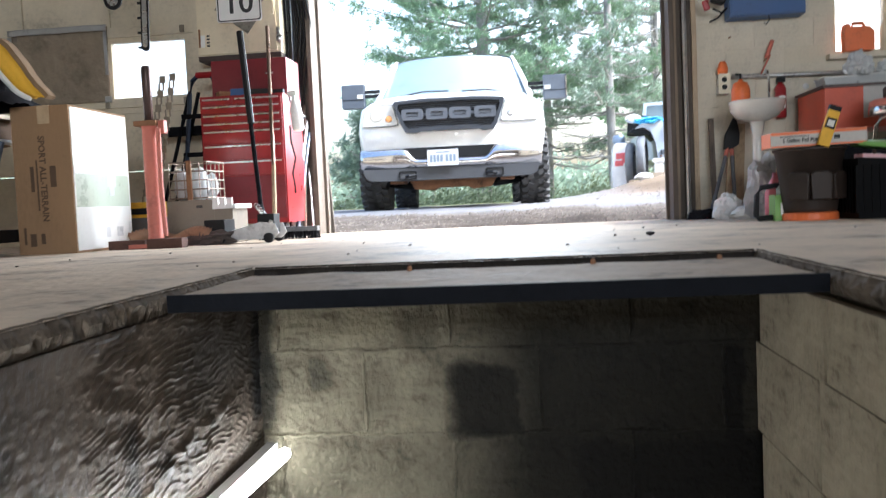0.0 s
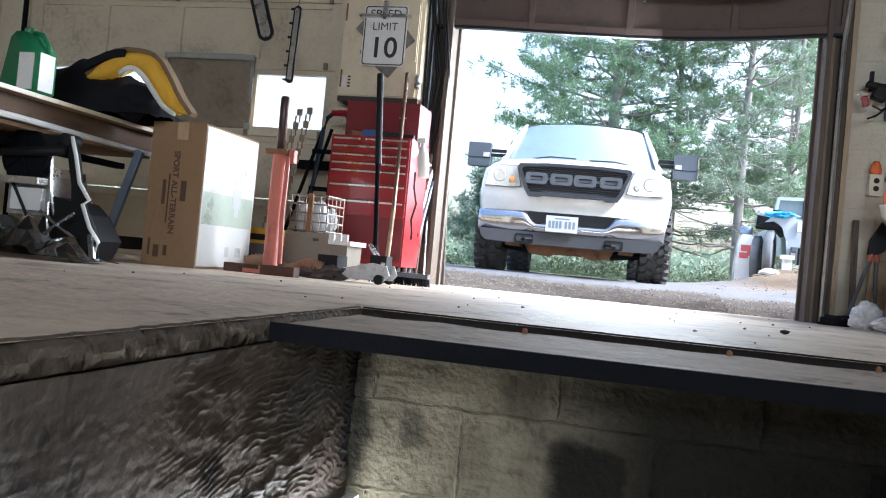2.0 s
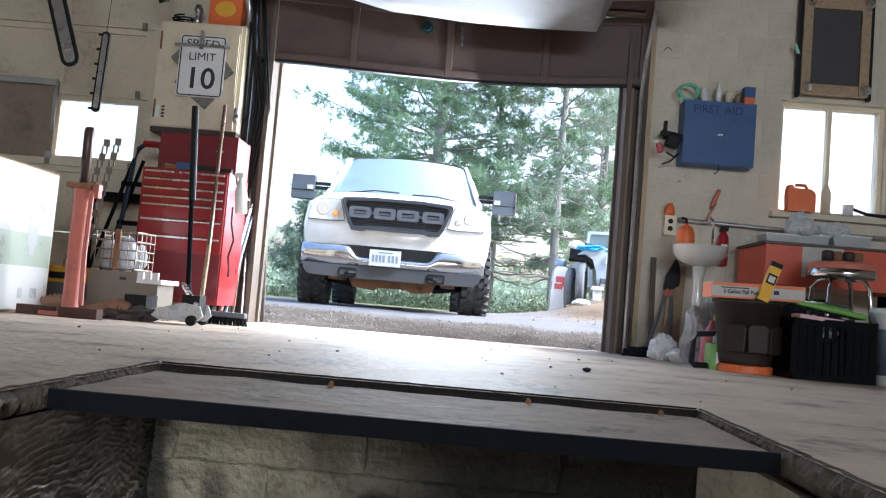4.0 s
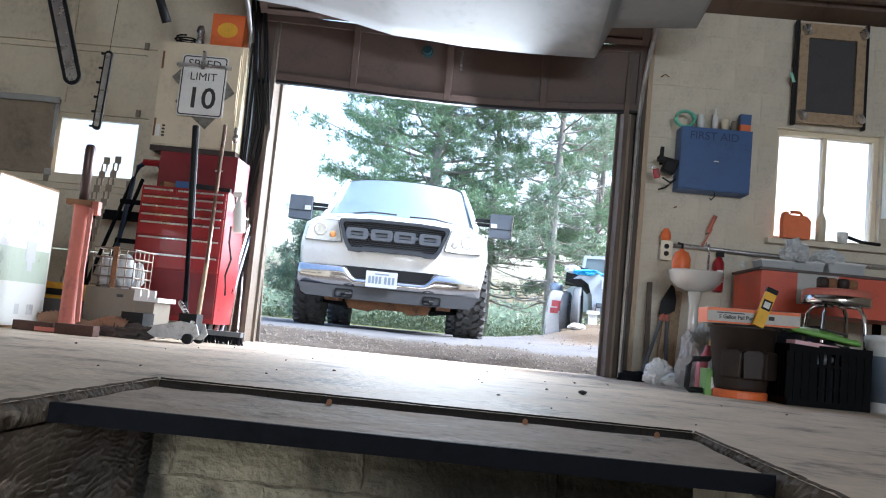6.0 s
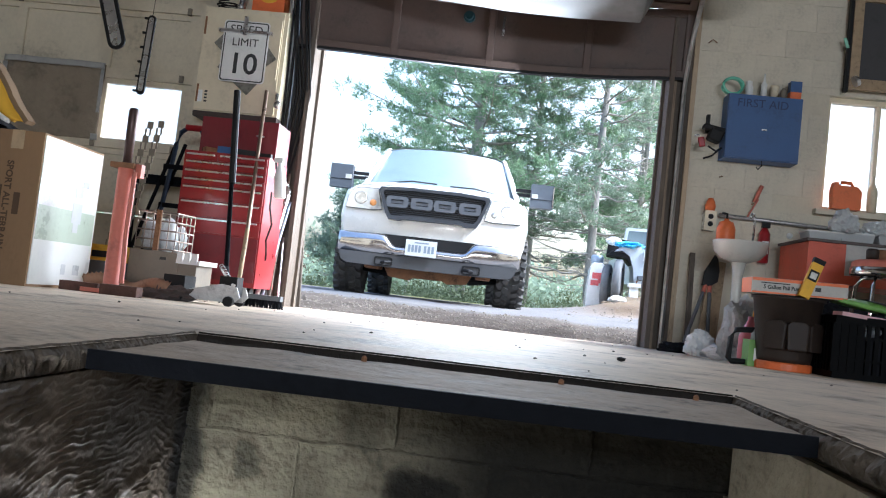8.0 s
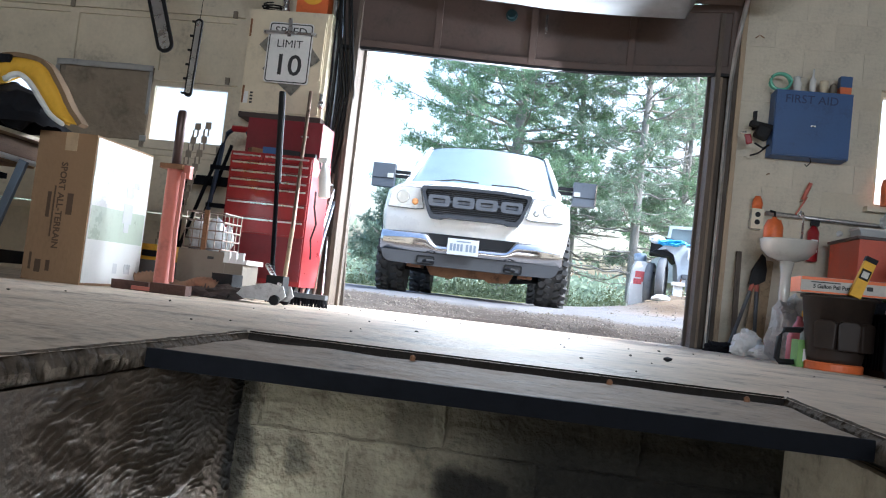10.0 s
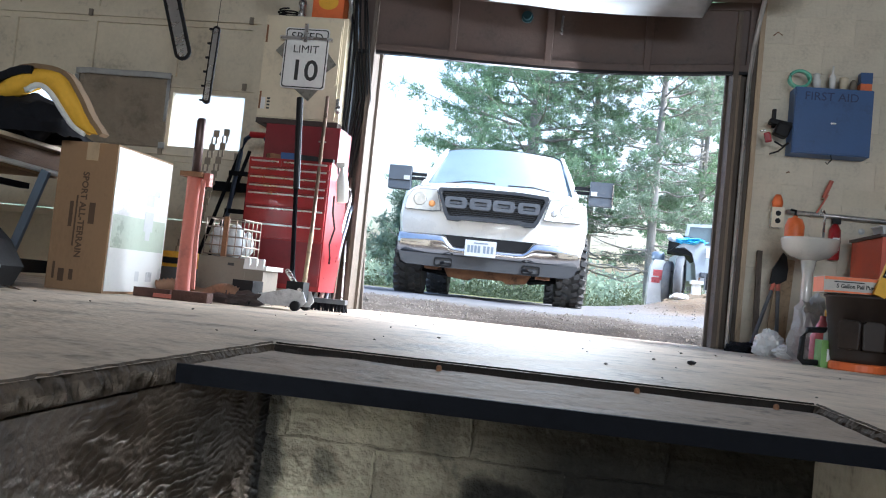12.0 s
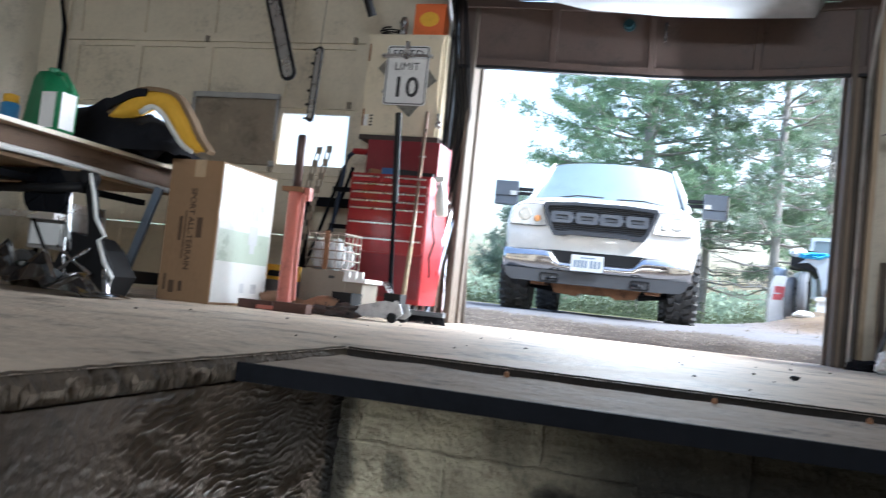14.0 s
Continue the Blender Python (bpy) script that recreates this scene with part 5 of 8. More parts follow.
# machine with a black tubular frame under the bench
mach = thing("garden_machine", "dusty engine machine in a black steel frame under the bench", "machine", pose(-2.3, 3.35, FZ(3.4)))
bm = bmesh.new()
tube(bm, [(-0.45, 0, 0.50), (0.02, 0, 0.52), (0.06, 0, 0.50), (0.08, 0, 0.44), (0.11, 0, 0.30), (0.14, 0, 0.22), (0.20, 0, 0.12), (0.22, 0, 0.0)], 0.02, 8)
part("front_frame", bm, M_BLACK, mach, "", True)
bm = bmesh.new()
slab_xz(bm, [(0.03, 0.53), (0.075, 0.53), (0.10, 0.46), (0.13, 0.34), (0.19, 0.26), (0.15, 0.24), (0.20, 0.14), (0.255, 0.08), (0.24, 0.04), (0.14, 0.14), (0.10, 0.22), (0.09, 0.32), (0.06, 0.44)], -0.03, -0.015)
part("side_bracket", bevel(bm, 0.003, 1), M_BLACK, mach, "black steel bracket")
# the bracket's bright rim highlight, built as a thin white tube
bm = bmesh.new()
tube(bm, [(0.072, -0.032, 0.535), (0.085, -0.034, 0.50), (0.103, -0.034, 0.45), (0.133, -0.034, 0.335), (0.19, -0.034, 0.262), (0.158, -0.034, 0.242), (0.204, -0.034, 0.145), (0.255, -0.034, 0.085), (0.24, -0.034, 0.04)], 0.009, 6)
part("edge_highlight", bm, M_WHITEPL, mach, "white highlight built along the bracket edge", True)
bm = bmesh.new()
tube(bm, [(-0.44, -0.06, 0.44), (-0.1, -0.06, 0.455), (0.06, -0.05, 0.47)], 0.022, 10)
part("cross_tube", bm, M_BLACK, mach, "", True)
part("boom", bbox(-0.5, 0.04, -0.035, 0.03, 0.485, 0.54, 0.012, 3), M_BLACK, mach, "black steel boom")
bm = bmesh.new()
lathe(bm, [(0.03, -0.045), (0.034, -0.04), (0.034, 0.04), (0.03, 0.045)], 20)
bmesh.ops.transform(bm, matrix=pose(0.04, 0, 0.515, 90), verts=bm.verts)
part("pivot", bm, M_BLACK, mach, "", True)
bm = bmesh.new()
lathe(bm, [(0.008, -0.05), (0.008, -0.046)], 10)
bmesh.ops.transform(bm, matrix=pose(0.035, 0, 0.53, 90), verts=bm.verts)
part("pivot_bolt", bm, M_STEEL, mach)
part("foot_bar", bbox(-0.012, 0.012, -0.01, 0.01, 0, 0.12, 0.003, 2, pose(0.24, -0.04, 0, 0, -10, 0)), M_STEEL, mach, "bare steel foot bar")
part("cross_box", bbox(-0.42, -0.08, -0.05, 0.03, 0.315, 0.345, 0.006), M_STEEL, mach, "dull steel crossbar")
part("engine_block", bbox(-0.30, -0.08, 0.05, 0.3, 0.18, 0.36, 0.02, 3), mat("cast_aluminium", (0.42, 0.42, 0.42), 0.45, 0.7, var=0.4, scale=14, bump=0.4), mach, "dull aluminium engine block")
bm = bmesh.new()
slab_xz(bm, [(-0.06, 0.02), (0.19, 0.0), (0.235, 0.09), (0.16, 0.2), (0.10, 0.25), (-0.02, 0.27), (-0.09, 0.12)], 0.0, 0.16)
part("chute_housing", bevel(bm, 0.012, 2), M_BLACK, mach, "black steel housing")
part("engine_cover", bbox(-0.26, -0.10, 0.02, 0.06, 0.20, 0.30, 0.01), M_WHITEPL, mach)
bm = bmesh.new()
for k in range(7):
    box(bm, -0.31 + k * 0.036, -0.29 + k * 0.036, 0.04, 0.28, 0.36, 0.40)
part("cooling_fins", bm, M_STEEL, mach)
part("deck", bbox(-0.42, 0.12, 0.06, 0.5, 0.06, 0.12, 0.02), M_BLACK, mach)
for a, b in (((-0.35, 0.02, 0.5), (-0.12, 0.02, 0.1)), ((-0.05, 0.0, 0.48), (0.0, 0.02, 0.1)), ((-0.03, -0.06, 0.20), (0.16, -0.06, 0.09)), ((-0.02, -0.07, 0.08), (0.15, -0.07, 0.20)), ((0.0, -0.05, 0.24), (0.02, -0.05, 0.07)), ((-0.42, 0.0, 0.44), (-0.2, 0.0, 0.5))):
    bm = bmesh.new()
    tube(bm, [a, ((a[0] + b[0]) / 2, a[1] - 0.01, (a[2] + b[2]) / 2), b], 0.007, 6)
    part("strut", bm, M_STEEL if a[0] > -0.06 else M_BLACK, mach)
bm = bmesh.new()
lathe(bm, [(0.10, -0.02), (0.12, -0.015), (0.12, 0.015), (0.10, 0.02)], 22)
bmesh.ops.transform(bm, matrix=pose(-0.16, -0.02, 0.44, 90), verts=bm.verts)
part("pulley", bm, M_STEEL_DARK, mach)
bm = bmesh.new()
for k in range(5):
    a = k * 1.257
    tube(bm, [(-0.16, -0.045, 0.44), (-0.16 + 0.1 * math.cos(a), -0.045, 0.44 + 0.1 * math.sin(a))], 0.008, 5)
part("pulley_spokes", bm, M_STEEL_DARK, mach)
for x in (-0.36, 0.05):
    bm = bmesh.new()
    lathe(bm, [(0.06, -0.03), (0.085, -0.025), (0.085, 0.025), (0.06, 0.03)], 22)
    bmesh.ops.transform(bm, matrix=pose(x, 0.12, 0.085, 90), verts=bm.verts)
    part("wheel", bm, M_RUBBER, mach)

bagb = thing("black_plastic_bag", "shiny black plastic sheet bundle lying on the floor", "plastic bag", pose(-2.08, 3.0, FZ(3.0)))


def folded(u, v):
    """Stiff plastic sheet, heaped with sharp folds."""
    x = -0.36 + 0.62 * u
    top = 0.19 * (1 - u) ** 0.9 + 0.055 * (u > 0.05) * (1 - abs(2 * u - 1.1))
    fold = abs(((u * 3.3 + v * 0.9) % 1) * 2 - 1)
    h = max(0.0, top) * math.sin(math.pi * min(1.0, 0.06 + v)) ** 0.7 * (0.45 + 0.75 * fold)
    n = noise.noise(Vector((u * 7, v * 6, 4)))
    return (x + 0.02 * n, -0.14 + 0.3 * v + 0.035 * (fold - 0.5), 0.003 + h + 0.012 * abs(n))


bm = rough_grid(17, 7, folded)
bmesh.ops.triangulate(bm, faces=bm.faces[:])
part("sheet", bm, mat("black_polythene", (0.012, 0.013, 0.014), 0.22, var=0.3, bump=0.3, bscale=9, spec=0.9, coat=0.8), bagb)

# jack stand
js = thing("jack_stand", "salmon red steel jack stand with a dark ratchet post", "jack stand", pose(-1.605, 4.1, FZ(4.1)))
bm = bmesh.new()
lathe(bm, [(0.044, 0.02), (0.038, 0.04), (0.037, 0.60), (0.04, 0.615), (0.03, 0.62)], 20)
part("column", bm, M_ORANGERED, js, "", True)
bm = bmesh.new()
lathe(bm, [(0.022, 0.60), (0.024, 0.90), (0.018, 0.915)], 12)
part("post", bm, mat("dark_oily_steel", (0.09, 0.06, 0.055), 0.4, 0.6, var=0.4), js, "dark ratchet post", True)
part("collar", bbox(-0.062, 0.055, -0.045, 0.045, 0.615, 0.64, 0.006), M_RUST, js)
part("pawl", bbox(0.056, 0.085, -0.02, 0.02, 0.575, 0.64, 0.006), M_ORANGERED, js)
bm = bmesh.new()
tube(bm, [(0.06, -0.03, 0.60), (0.065, -0.05, 0.3), (0.075, -0.05, 0.06)], 0.012, 6)
part("handle_bar", bm, M_ORANGERED, js)
M_BEAM = mat("dark_rusty_beam", (0.085, 0.04, 0.028), 0.8, 0.1, var=0.5, scale=12, bump=0.4)
part("base_beam", bbox(-0.21, -0.02, -0.09, -0.03, 0, 0.045, 0.005), M_BEAM, js, "rusty brown base beam")
part("base_beam", bbox(0.01, 0.19, -0.13, -0.06, 0, 0.05, 0.005), M_BEAM, js)
part("base_plate", bbox(-0.10, 0.10, -0.1, 0.1, 0.005, 0.024, 0.004), M_ORANGERED, js)

# perforated angle irons leaning behind the stand
for k, (xb, xt, h, yb) in enumerate(((-2.02, -1.805, 0.98, 4.75), (-1.965, -1.765, 1.0, 4.80))):
    bm = bmesh.new()
    for i in range(24):
        t = i / 24
        x, z = xb + (xt - xb) * t, h * t + FZ(yb)
        box(bm, x - 0.018, x - 0.008, yb, yb + 0.004, z, z + h / 24)
        box(bm, x + 0.008, x + 0.018, yb, yb + 0.004, z, z + h / 24)
        if i % 2:
            box(bm, x - 0.008, x + 0.008, yb, yb + 0.004, z, z + h / 24)
    tagged(part("angle_iron", bm, M_TAN), "perforated grey-brown steel angle leaning askew", "steel angle", "angle irons")

# tool box, crate of bottles, case and hose
tb = thing("tool_box", "tan plastic tool box with white end latches on the floor", "tool box", pose(-1.55, 4.5, FZ(4.5)))
part("tool_box_body", bbox(-0.17, 0.10, 0.0, 0.26, 0, 0.245, 0.008), M_TAN, tb)
part("end_panel", bbox(0.101, 0.205, 0.0, 0.24, 0, 0.19, 0.012), M_TAN, tb)
part("lid_rim", bbox(0.095, 0.225, -0.012, 0.26, 0.19, 0.215, 0.006), M_WHITEPL, tb)
for x in (0.10, 0.14, 0.18):
    part("latch", bbox(x, x + 0.03, -0.02, 0.0, 0.2, 0.25, 0.004), M_WHITEPL, tb)
part("label_mark", bbox(0.0, 0.035, -0.003, 0.0, 0.2, 0.215, 0.0005), M_INK, tb)

crate = thing("wire_basket", "rusty wire basket of plastic bottles on the tool box", "basket", pose(-1.61, 4.55, FZ(4.5) + 0.247))
M_WIRE = mat("rusty_wire", (0.3, 0.24, 0.2), 0.5, 0.6)
for z in (0.01, 0.06, 0.11, 0.16, 0.21):
    bm = bmesh.new()
    tube(bm, [(-0.11, 0, z), (0.11, 0, z), (0.13, 0.2, z), (-0.13, 0.2, z), (-0.11, 0, z)], 0.004, 5)
    part("wire", bm, M_WIRE, crate)
for k in range(6):
    x = -0.11 + k * 0.044
    bm = bmesh.new()
    tube(bm, [(x, 0, 0.01), (x, 0, 0.21)], 0.003, 5)
    part("wire", bm, M_WIRE, crate)
for k in range(5):
    bm = bmesh.new()
    tube(bm, [(0.11 + 0.005 * k, 0.05 * k, 0.01), (0.11 + 0.005 * k, 0.05 * k, 0.21)], 0.003, 5)
    part("wire", bm, M_WIRE, crate)
part("strap", bbox(-0.005, 0.022, -0.012, -0.004, 0, 0.22, 0.002), M_RUST, crate, "rusty upright strap")
for k, (x, y, r) in enumerate(((-0.06, 0.06, 0.045), (0.04, 0.07, 0.05), (-0.01, 0.15, 0.045), (0.07, 0.15, 0.04), (-0.09, 0.14, 0.04))):
    bm = bmesh.new()
    blob(bm, (0, 0, r * 1.7), (r, r, r * 1.9), 3, 0.25, 4, k * 1.7)
    ob = tagged(part("plastic_bottle", bm, M_CLEARPL if k % 2 else M_CLOTHW, None, "", True), "crumpled clear plastic bottle in the wire basket", "bottle", "bottles in the basket")
    ob.matrix_basis = pose(-1.61 + x, 4.55 + y, FZ(4.5) + 0.25)

case = thing("drill_case", "yellow power tool case on the floor behind the stand", "tool case", pose(-1.93, 4.62, FZ(4.6)))
part("case_body", bbox(-0.1, 0.12, 0, 0.15, 0, 0.16, 0.02), mat("grey_case", (0.12, 0.12, 0.12), 0.6), case)
part("case_lid", bbox(-0.1, 0.12, 0, 0.15, 0.161, 0.25, 0.02), M_YELLOW, case, "yellow lid")
part("case_handle", bbox(-0.05, 0.07, -0.02, 0.0, 0.18, 0.215, 0.006), M_BLACK, case)
bm = bmesh.new()
pts = [(-1.86 + 0.47 * t, 4.32 + 0.05 * math.sin(t * 5), FZ(4.3) + 0.045 + 0.02 * math.sin(t * 9)) for t in np.linspace(0, 1, 60)]
rs = tube(bm, pts, 0.035, 10)
for i, r_ in enumerate(rs):
    c = sum((v.co for v in r_), Vector()) / len(r_)
    for v in r_:
        v.co = c + (v.co - c) * (1.15 if i % 2 else 0.85)
tagged(part("ribbed_hose", bm, mat("ribbed_rust_hose", (0.26, 0.15, 0.09), 0.7, var=0.5), None, "", True), "rust-brown ribbed hose lying on the floor", "hose")
bm = bmesh.new()
blob(bm, (-1.38, 4.28, FZ(4.2) + 0.03), (0.13, 0.06, 0.045), 3, 0.5, 4, 2, True)
tagged(part("oily_rag", bm, mat("oily_rag", (0.07, 0.055, 0.05), 0.8, var=0.5, bump=0.5)), "dark oily rags bundled on the floor", "rags")

# floor jack
fj = thing("floor_jack", "silver and black trolley jack with a long upright handle", "floor jack", pose(-1.22, 4.35, FZ(4.35)))
for y in (-0.07, 0.07):
    bm = bmesh.new()
    slab_xz(bm, [(-0.13, 0.02), (0.17, 0.02), (0.20, 0.05), (0.18, 0.10), (0.10, 0.11), (-0.13, 0.05)], y - 0.004, y + 0.004)
    part("side_plate", bevel(bm, 0.002, 1), mat("scuffed_aluminium", (0.5, 0.5, 0.5), 0.5, 0.25, var=0.5, scale=20, bump=0.3), fj, "scuffed side plate")
part("lift_arm", bbox(-0.15, 0.08, -0.04, 0.04, 0.045, 0.07, 0.008, 2, pose(0, 0, 0, 0, -5, 0)), M_GREYPLASTIC, fj)
bm = bmesh.new()
lathe(bm, [(0.05, 0.06), (0.055, 0.085), (0.05, 0.1)], 18, (-0.15, 0, 0))
part("saddle", bm, M_BLACK, fj)
part("lift_pad", bbox(-0.2, -0.09, -0.075, 0.075, 0.055, 0.13, 0.012), M_BLACK, fj, "black rubber lifting pad")
part("pump_block", bbox(0.08, 0.17, -0.05, 0.05, 0.05, 0.15, 0.012), M_BLACK, fj)
for x in (-0.11, 0.15):
    for y in (-0.09, 0.09):
        bm = bmesh.new()
        r = 0.03 if x < 0 else 0.026
        lathe(bm, [(r * 0.6, -0.014), (r, -0.012), (r, 0.012), (r * 0.6, 0.014)], 16)
        bmesh.ops.transform(bm, matrix=pose(x, y, r, 90), verts=bm.verts)
        part("wheel", bm, M_BLACK, fj)
bm = bmesh.new()
tube(bm, [(0.10, 0.02, 0.12), (0.02, 0.20, 0.2), (-0.10, 0.36, 1.18)], 0.014, 10)
hd = part("handle", bm, M_STEEL_DARK, fj, "long steel handle")
bm = bmesh.new()
tube(bm, [(-0.035, 0.28, 0.66), (-0.10, 0.362, 1.19)], 0.019, 10)
part("grip", bm, M_BLACK, hd, "black foam grip")
bm = bmesh.new()
tube(bm, [(0.0, 0.18, 0.2), (0.10, 0.0, 0.15), (0.16, -0.05, 0.10)], 0.013, 8)
part("handle_fork", bm, M_STEEL, fj)

# broom
broom = thing("push_broom", "push broom with a worn wooden handle leaning by the tool chest", "broom", pose(-1.08, 4.78, FZ(4.78)))
part("head", bbox(-0.2, 0.14, -0.03, 0.03, 0.045, 0.072, 0.006), M_GREYPLASTIC, broom)
for i in range(20):
    for y in (-0.02, 0.0, 0.02):
        bm = bmesh.new()
        x = -0.19 + i * 0.0168
        tube(bm, [(x, y, 0.05), (x + 0.02 * (i / 20 - 0.4) + 0.006 * math.sin(i * 7 + y * 90), y * 1.6, 0.0)], 0.006, 4, 0.004)
        part("bristle", bm, M_FABRIC, broom)
bm = bmesh.new()
tube(bm, [(-0.12, 0, 0.06), (-0.16, 0.17, 0.44)], 0.013, 10)
part("lower_handle", bm, M_WOOD, broom, "worn wooden lower handle")
bm = bmesh.new()
tube(bm, [(-0.16, 0.17, 0.44), (-0.255, 0.50, 1.34)], 0.012, 10)
part("upper_handle", bm, mat("brown_metal_tube", (0.28, 0.2, 0.15), 0.3, 0.8), broom)

# tool chest
chest = thing("tool_chest", "red enamelled rolling tool chest with many drawers", "tool chest", pose(-1.47, 5.1, FZ(5.2)))
part("chest_body", bbox(-0.27, 0.26, 0.012, 0.42, 0.10, 0.90, 0.008), M_RED, chest)
part("lower_cabinet", bbox(-0.262, 0.252, 0.002, 0.013, 0.13, 0.395, 0.004), M_REDSHADE, chest, "lower panel, its shade put into a darker red")
zs = [(0.845, 0.885), (0.79, 0.838), (0.738, 0.784), (0.69, 0.732), (0.60, 0.684), (0.50, 0.594), (0.405, 0.494)]
for k, (z0, z1) in enumerate(zs):
    spans = [(-0.262, -0.06), (-0.054, 0.252)] if k == 0 else [(-0.262, 0.252)]
    for x0, x1 in spans:
        d = part("drawer", bbox(x0, x1, -0.003, 0.013, z0, z1, 0.003), M_RED, chest)
        part("drawer_pull", bbox(x0 + 0.015, x1 - 0.015, -0.016, -0.003, z1 - 0.014, z1 - 0.004, 0.002), M_STEEL, d, "bright steel pull strip")
for x in (-0.23, 0.22):
    for y in (0.06, 0.37):
        bm = bmesh.new()
        lathe(bm, [(0.02, -0.015), (0.05, -0.013), (0.05, 0.013), (0.02, 0.015)], 16)
        bmesh.ops.transform(bm, matrix=pose(x, y, 0.05, 0, 90), verts=bm.verts)
        part("caster", bm, M_BLACK, chest)
top = part("top_chest", bbox(-0.235, 0.255, 0.14, 0.42, 0.905, 1.14, 0.008), M_REDSHADE, chest, "red top chest with raised lid, painted darker for shade")
# black strip put in for the shade at the foot of the top chest
part("top_tray_shadow", bbox(-0.2, 0.24, 0.10, 0.139, 0.905, 0.935, 0.003), M_BLACK, top)
part("badge", bbox(0.12, 0.17, 0.133, 0.139, 1.04, 1.05, 0.001), M_STEEL, top)
bm = bmesh.new()
tube(bm, [(0.275, 0.1, 0.80), (0.30, 0.1, 0.78), (0.30, 0.36, 0.78), (0.275, 0.36, 0.80)], 0.008, 8)
part("side_handle", bm, M_STEEL, chest)
bm = bmesh.new()
pts = [(0.278, 0.08, 0.70), (0.285, 0.06, 0.60), (0.30, 0.09, 0.5), (0.285, 0.06, 0.4), (0.29, 0.08, 0.32), (0.285, 0.1, 0.28)]
tube(bm, pts, 0.006, 6)
part("hanging_cord", bm, M_BLACK, chest)
for k, (x, y, sx, sy, sz, m) in enumerate(((-0.02, 0.05, 0.05, 0.04, 0.02, M_BLUE), (0.08, 0.06, 0.07, 0.03, 0.018, M_BLACK), (-0.12, 0.06, 0.05, 0.03, 0.015, M_RUST))):
    ob = part("small_tool", bbox(-sx, sx, -sy, sy, 0, 2 * sz, 0.008), m)
    ob.matrix_basis = pose(-1.47 + x, 5.1 + y, FZ(5.2) + 0.90, 0, 0, 20 * k)
    tagged(ob, "small hand tool lying on the red tool chest", "tool", "tools on the chest")

spray = thing("spray_bottle", "white trigger spray bottle hung on the tool chest side", "spray bottle", pose(-1.115, 5.1, 0.625, 0, -6, 0))
bm = bmesh.new()
lathe(bm, [(0.03, 0), (0.036, 0.008), (0.036, 0.13), (0.024, 0.17), (0.013, 0.2), (0.013, 0.215)], 18)
part("bottle_body", bm, M_WHITEPL, spray, "", True)
part("trigger_head", bbox(-0.035, 0.02, -0.012, 0.012, 0.216, 0.245, 0.005), M_WHITEPL, spray)
part("trigger", bbox(-0.03, -0.02, -0.006, 0.006, 0.175, 0.215, 0.003), M_GREYPLASTIC, spray)

# hand truck behind the chest
ht = thing("hand_truck", "dark blue steel hand truck standing beside the tool chest", "hand truck", pose(-1.90, 5.25, FZ(5.25)))
bm = bmesh.new()
tube(bm, [(-0.09, 0.08, 0.05), (-0.02, 0.14, 0.95), (0.0, 0.15, 1.05), (0.05, 0.15, 1.09), (0.13, 0.15, 1.08), (0.16, 0.15, 1.02), (0.08, 0.1, 0.05)], 0.016, 8)
part("frame", bm, mat("dark_blue_steel", (0.03, 0.045, 0.08), 0.4, 0.4), ht, "", True)
bm = bmesh.new()
tube(bm, [(0.03, 0.15, 1.085), (0.15, 0.15, 1.085)], 0.021, 10)
part("grip", bm, M_RED, ht, "red grip")
for z in (0.3, 0.55, 0.8):
    part("cross_bar", bbox(-0.07, 0.12, 0.10, 0.115, z, z + 0.03, 0.003), M_STEEL_DARK, ht)
part("toe_plate", bbox(-0.12, 0.12, -0.08, 0.1, 0.02, 0.03, 0.003), M_STEEL_DARK, ht)
for x in (-0.13, 0.14):
    bm = bmesh.new()
    lathe(bm, [(0.03, -0.02), (0.09, -0.02), (0.09, 0.02), (0.03, 0.02)], 20)
    bmesh.ops.transform(bm, matrix=pose(x, 0.12, 0.09, 0, 90), verts=bm.verts)
    part("wheel", bm, M_RUBBER, ht)
# long ladder-like strips leaning
for k, (xb, xt) in enumerate(((-2.16, -1.93), (-2.10, -1.89))):
    bm = bmesh.new()
    tube(bm, [(xb, 5.28 + 0.05 * k, FZ(5.3)), (xt, 5.42 + 0.05 * k, 0.95)], 0.012, 6)
    tagged(part("steel_bar", bm, M_STEEL_DARK), "thin dark steel bar leaning on the door", "steel bar", "leaning bars")
shelf = thing("wall_rail", "dark wooden rail along the closed door", "rail", pose(0, 0, 0))
part("rail", bbox(-2.3, -1.85, 5.55, 5.62, 0.68, 0.74, 0.004), M_STEEL_DARK, shelf)
part("rail_support", bbox(-2.28, -2.24, 5.55, 5.62, FZ(5.6), 0.68, 0.004), M_STEEL_DARK, shelf)
part("rail_support", bbox(-1.92, -1.88, 5.55, 5.62, FZ(5.6), 0.68, 0.004), M_STEEL_DARK, shelf)

# poles by the jamb
for k, (xb, yb, xt, yt, h, r, m) in enumerate(((-1.27, 5.36, -1.215, 5.66, 0.74, 0.016, M_STEEL), (-1.235, 5.36, -1.20, 5.66, 0.66, 0.010, M_BLUEGREY), (-1.29, 5.4, -1.25, 5.66, 0.95, 0.014, M_BLACK), (-1.16, 5.5, -1.22, 5.67, 0.42, 0.007, M_STEEL), (-1.21, 5.45, -1.23, 5.67, 0.85, 0.012, M_WOOD_DARK))):
    bm = bmesh.new()
    tube(bm, [(xb, yb, FZ(yb)), (xt, yt, h)], r, 8)
    tagged(part("metal_pole", bm, m), "thin pole leaning on the door jamb", "pole", "poles by the jamb")

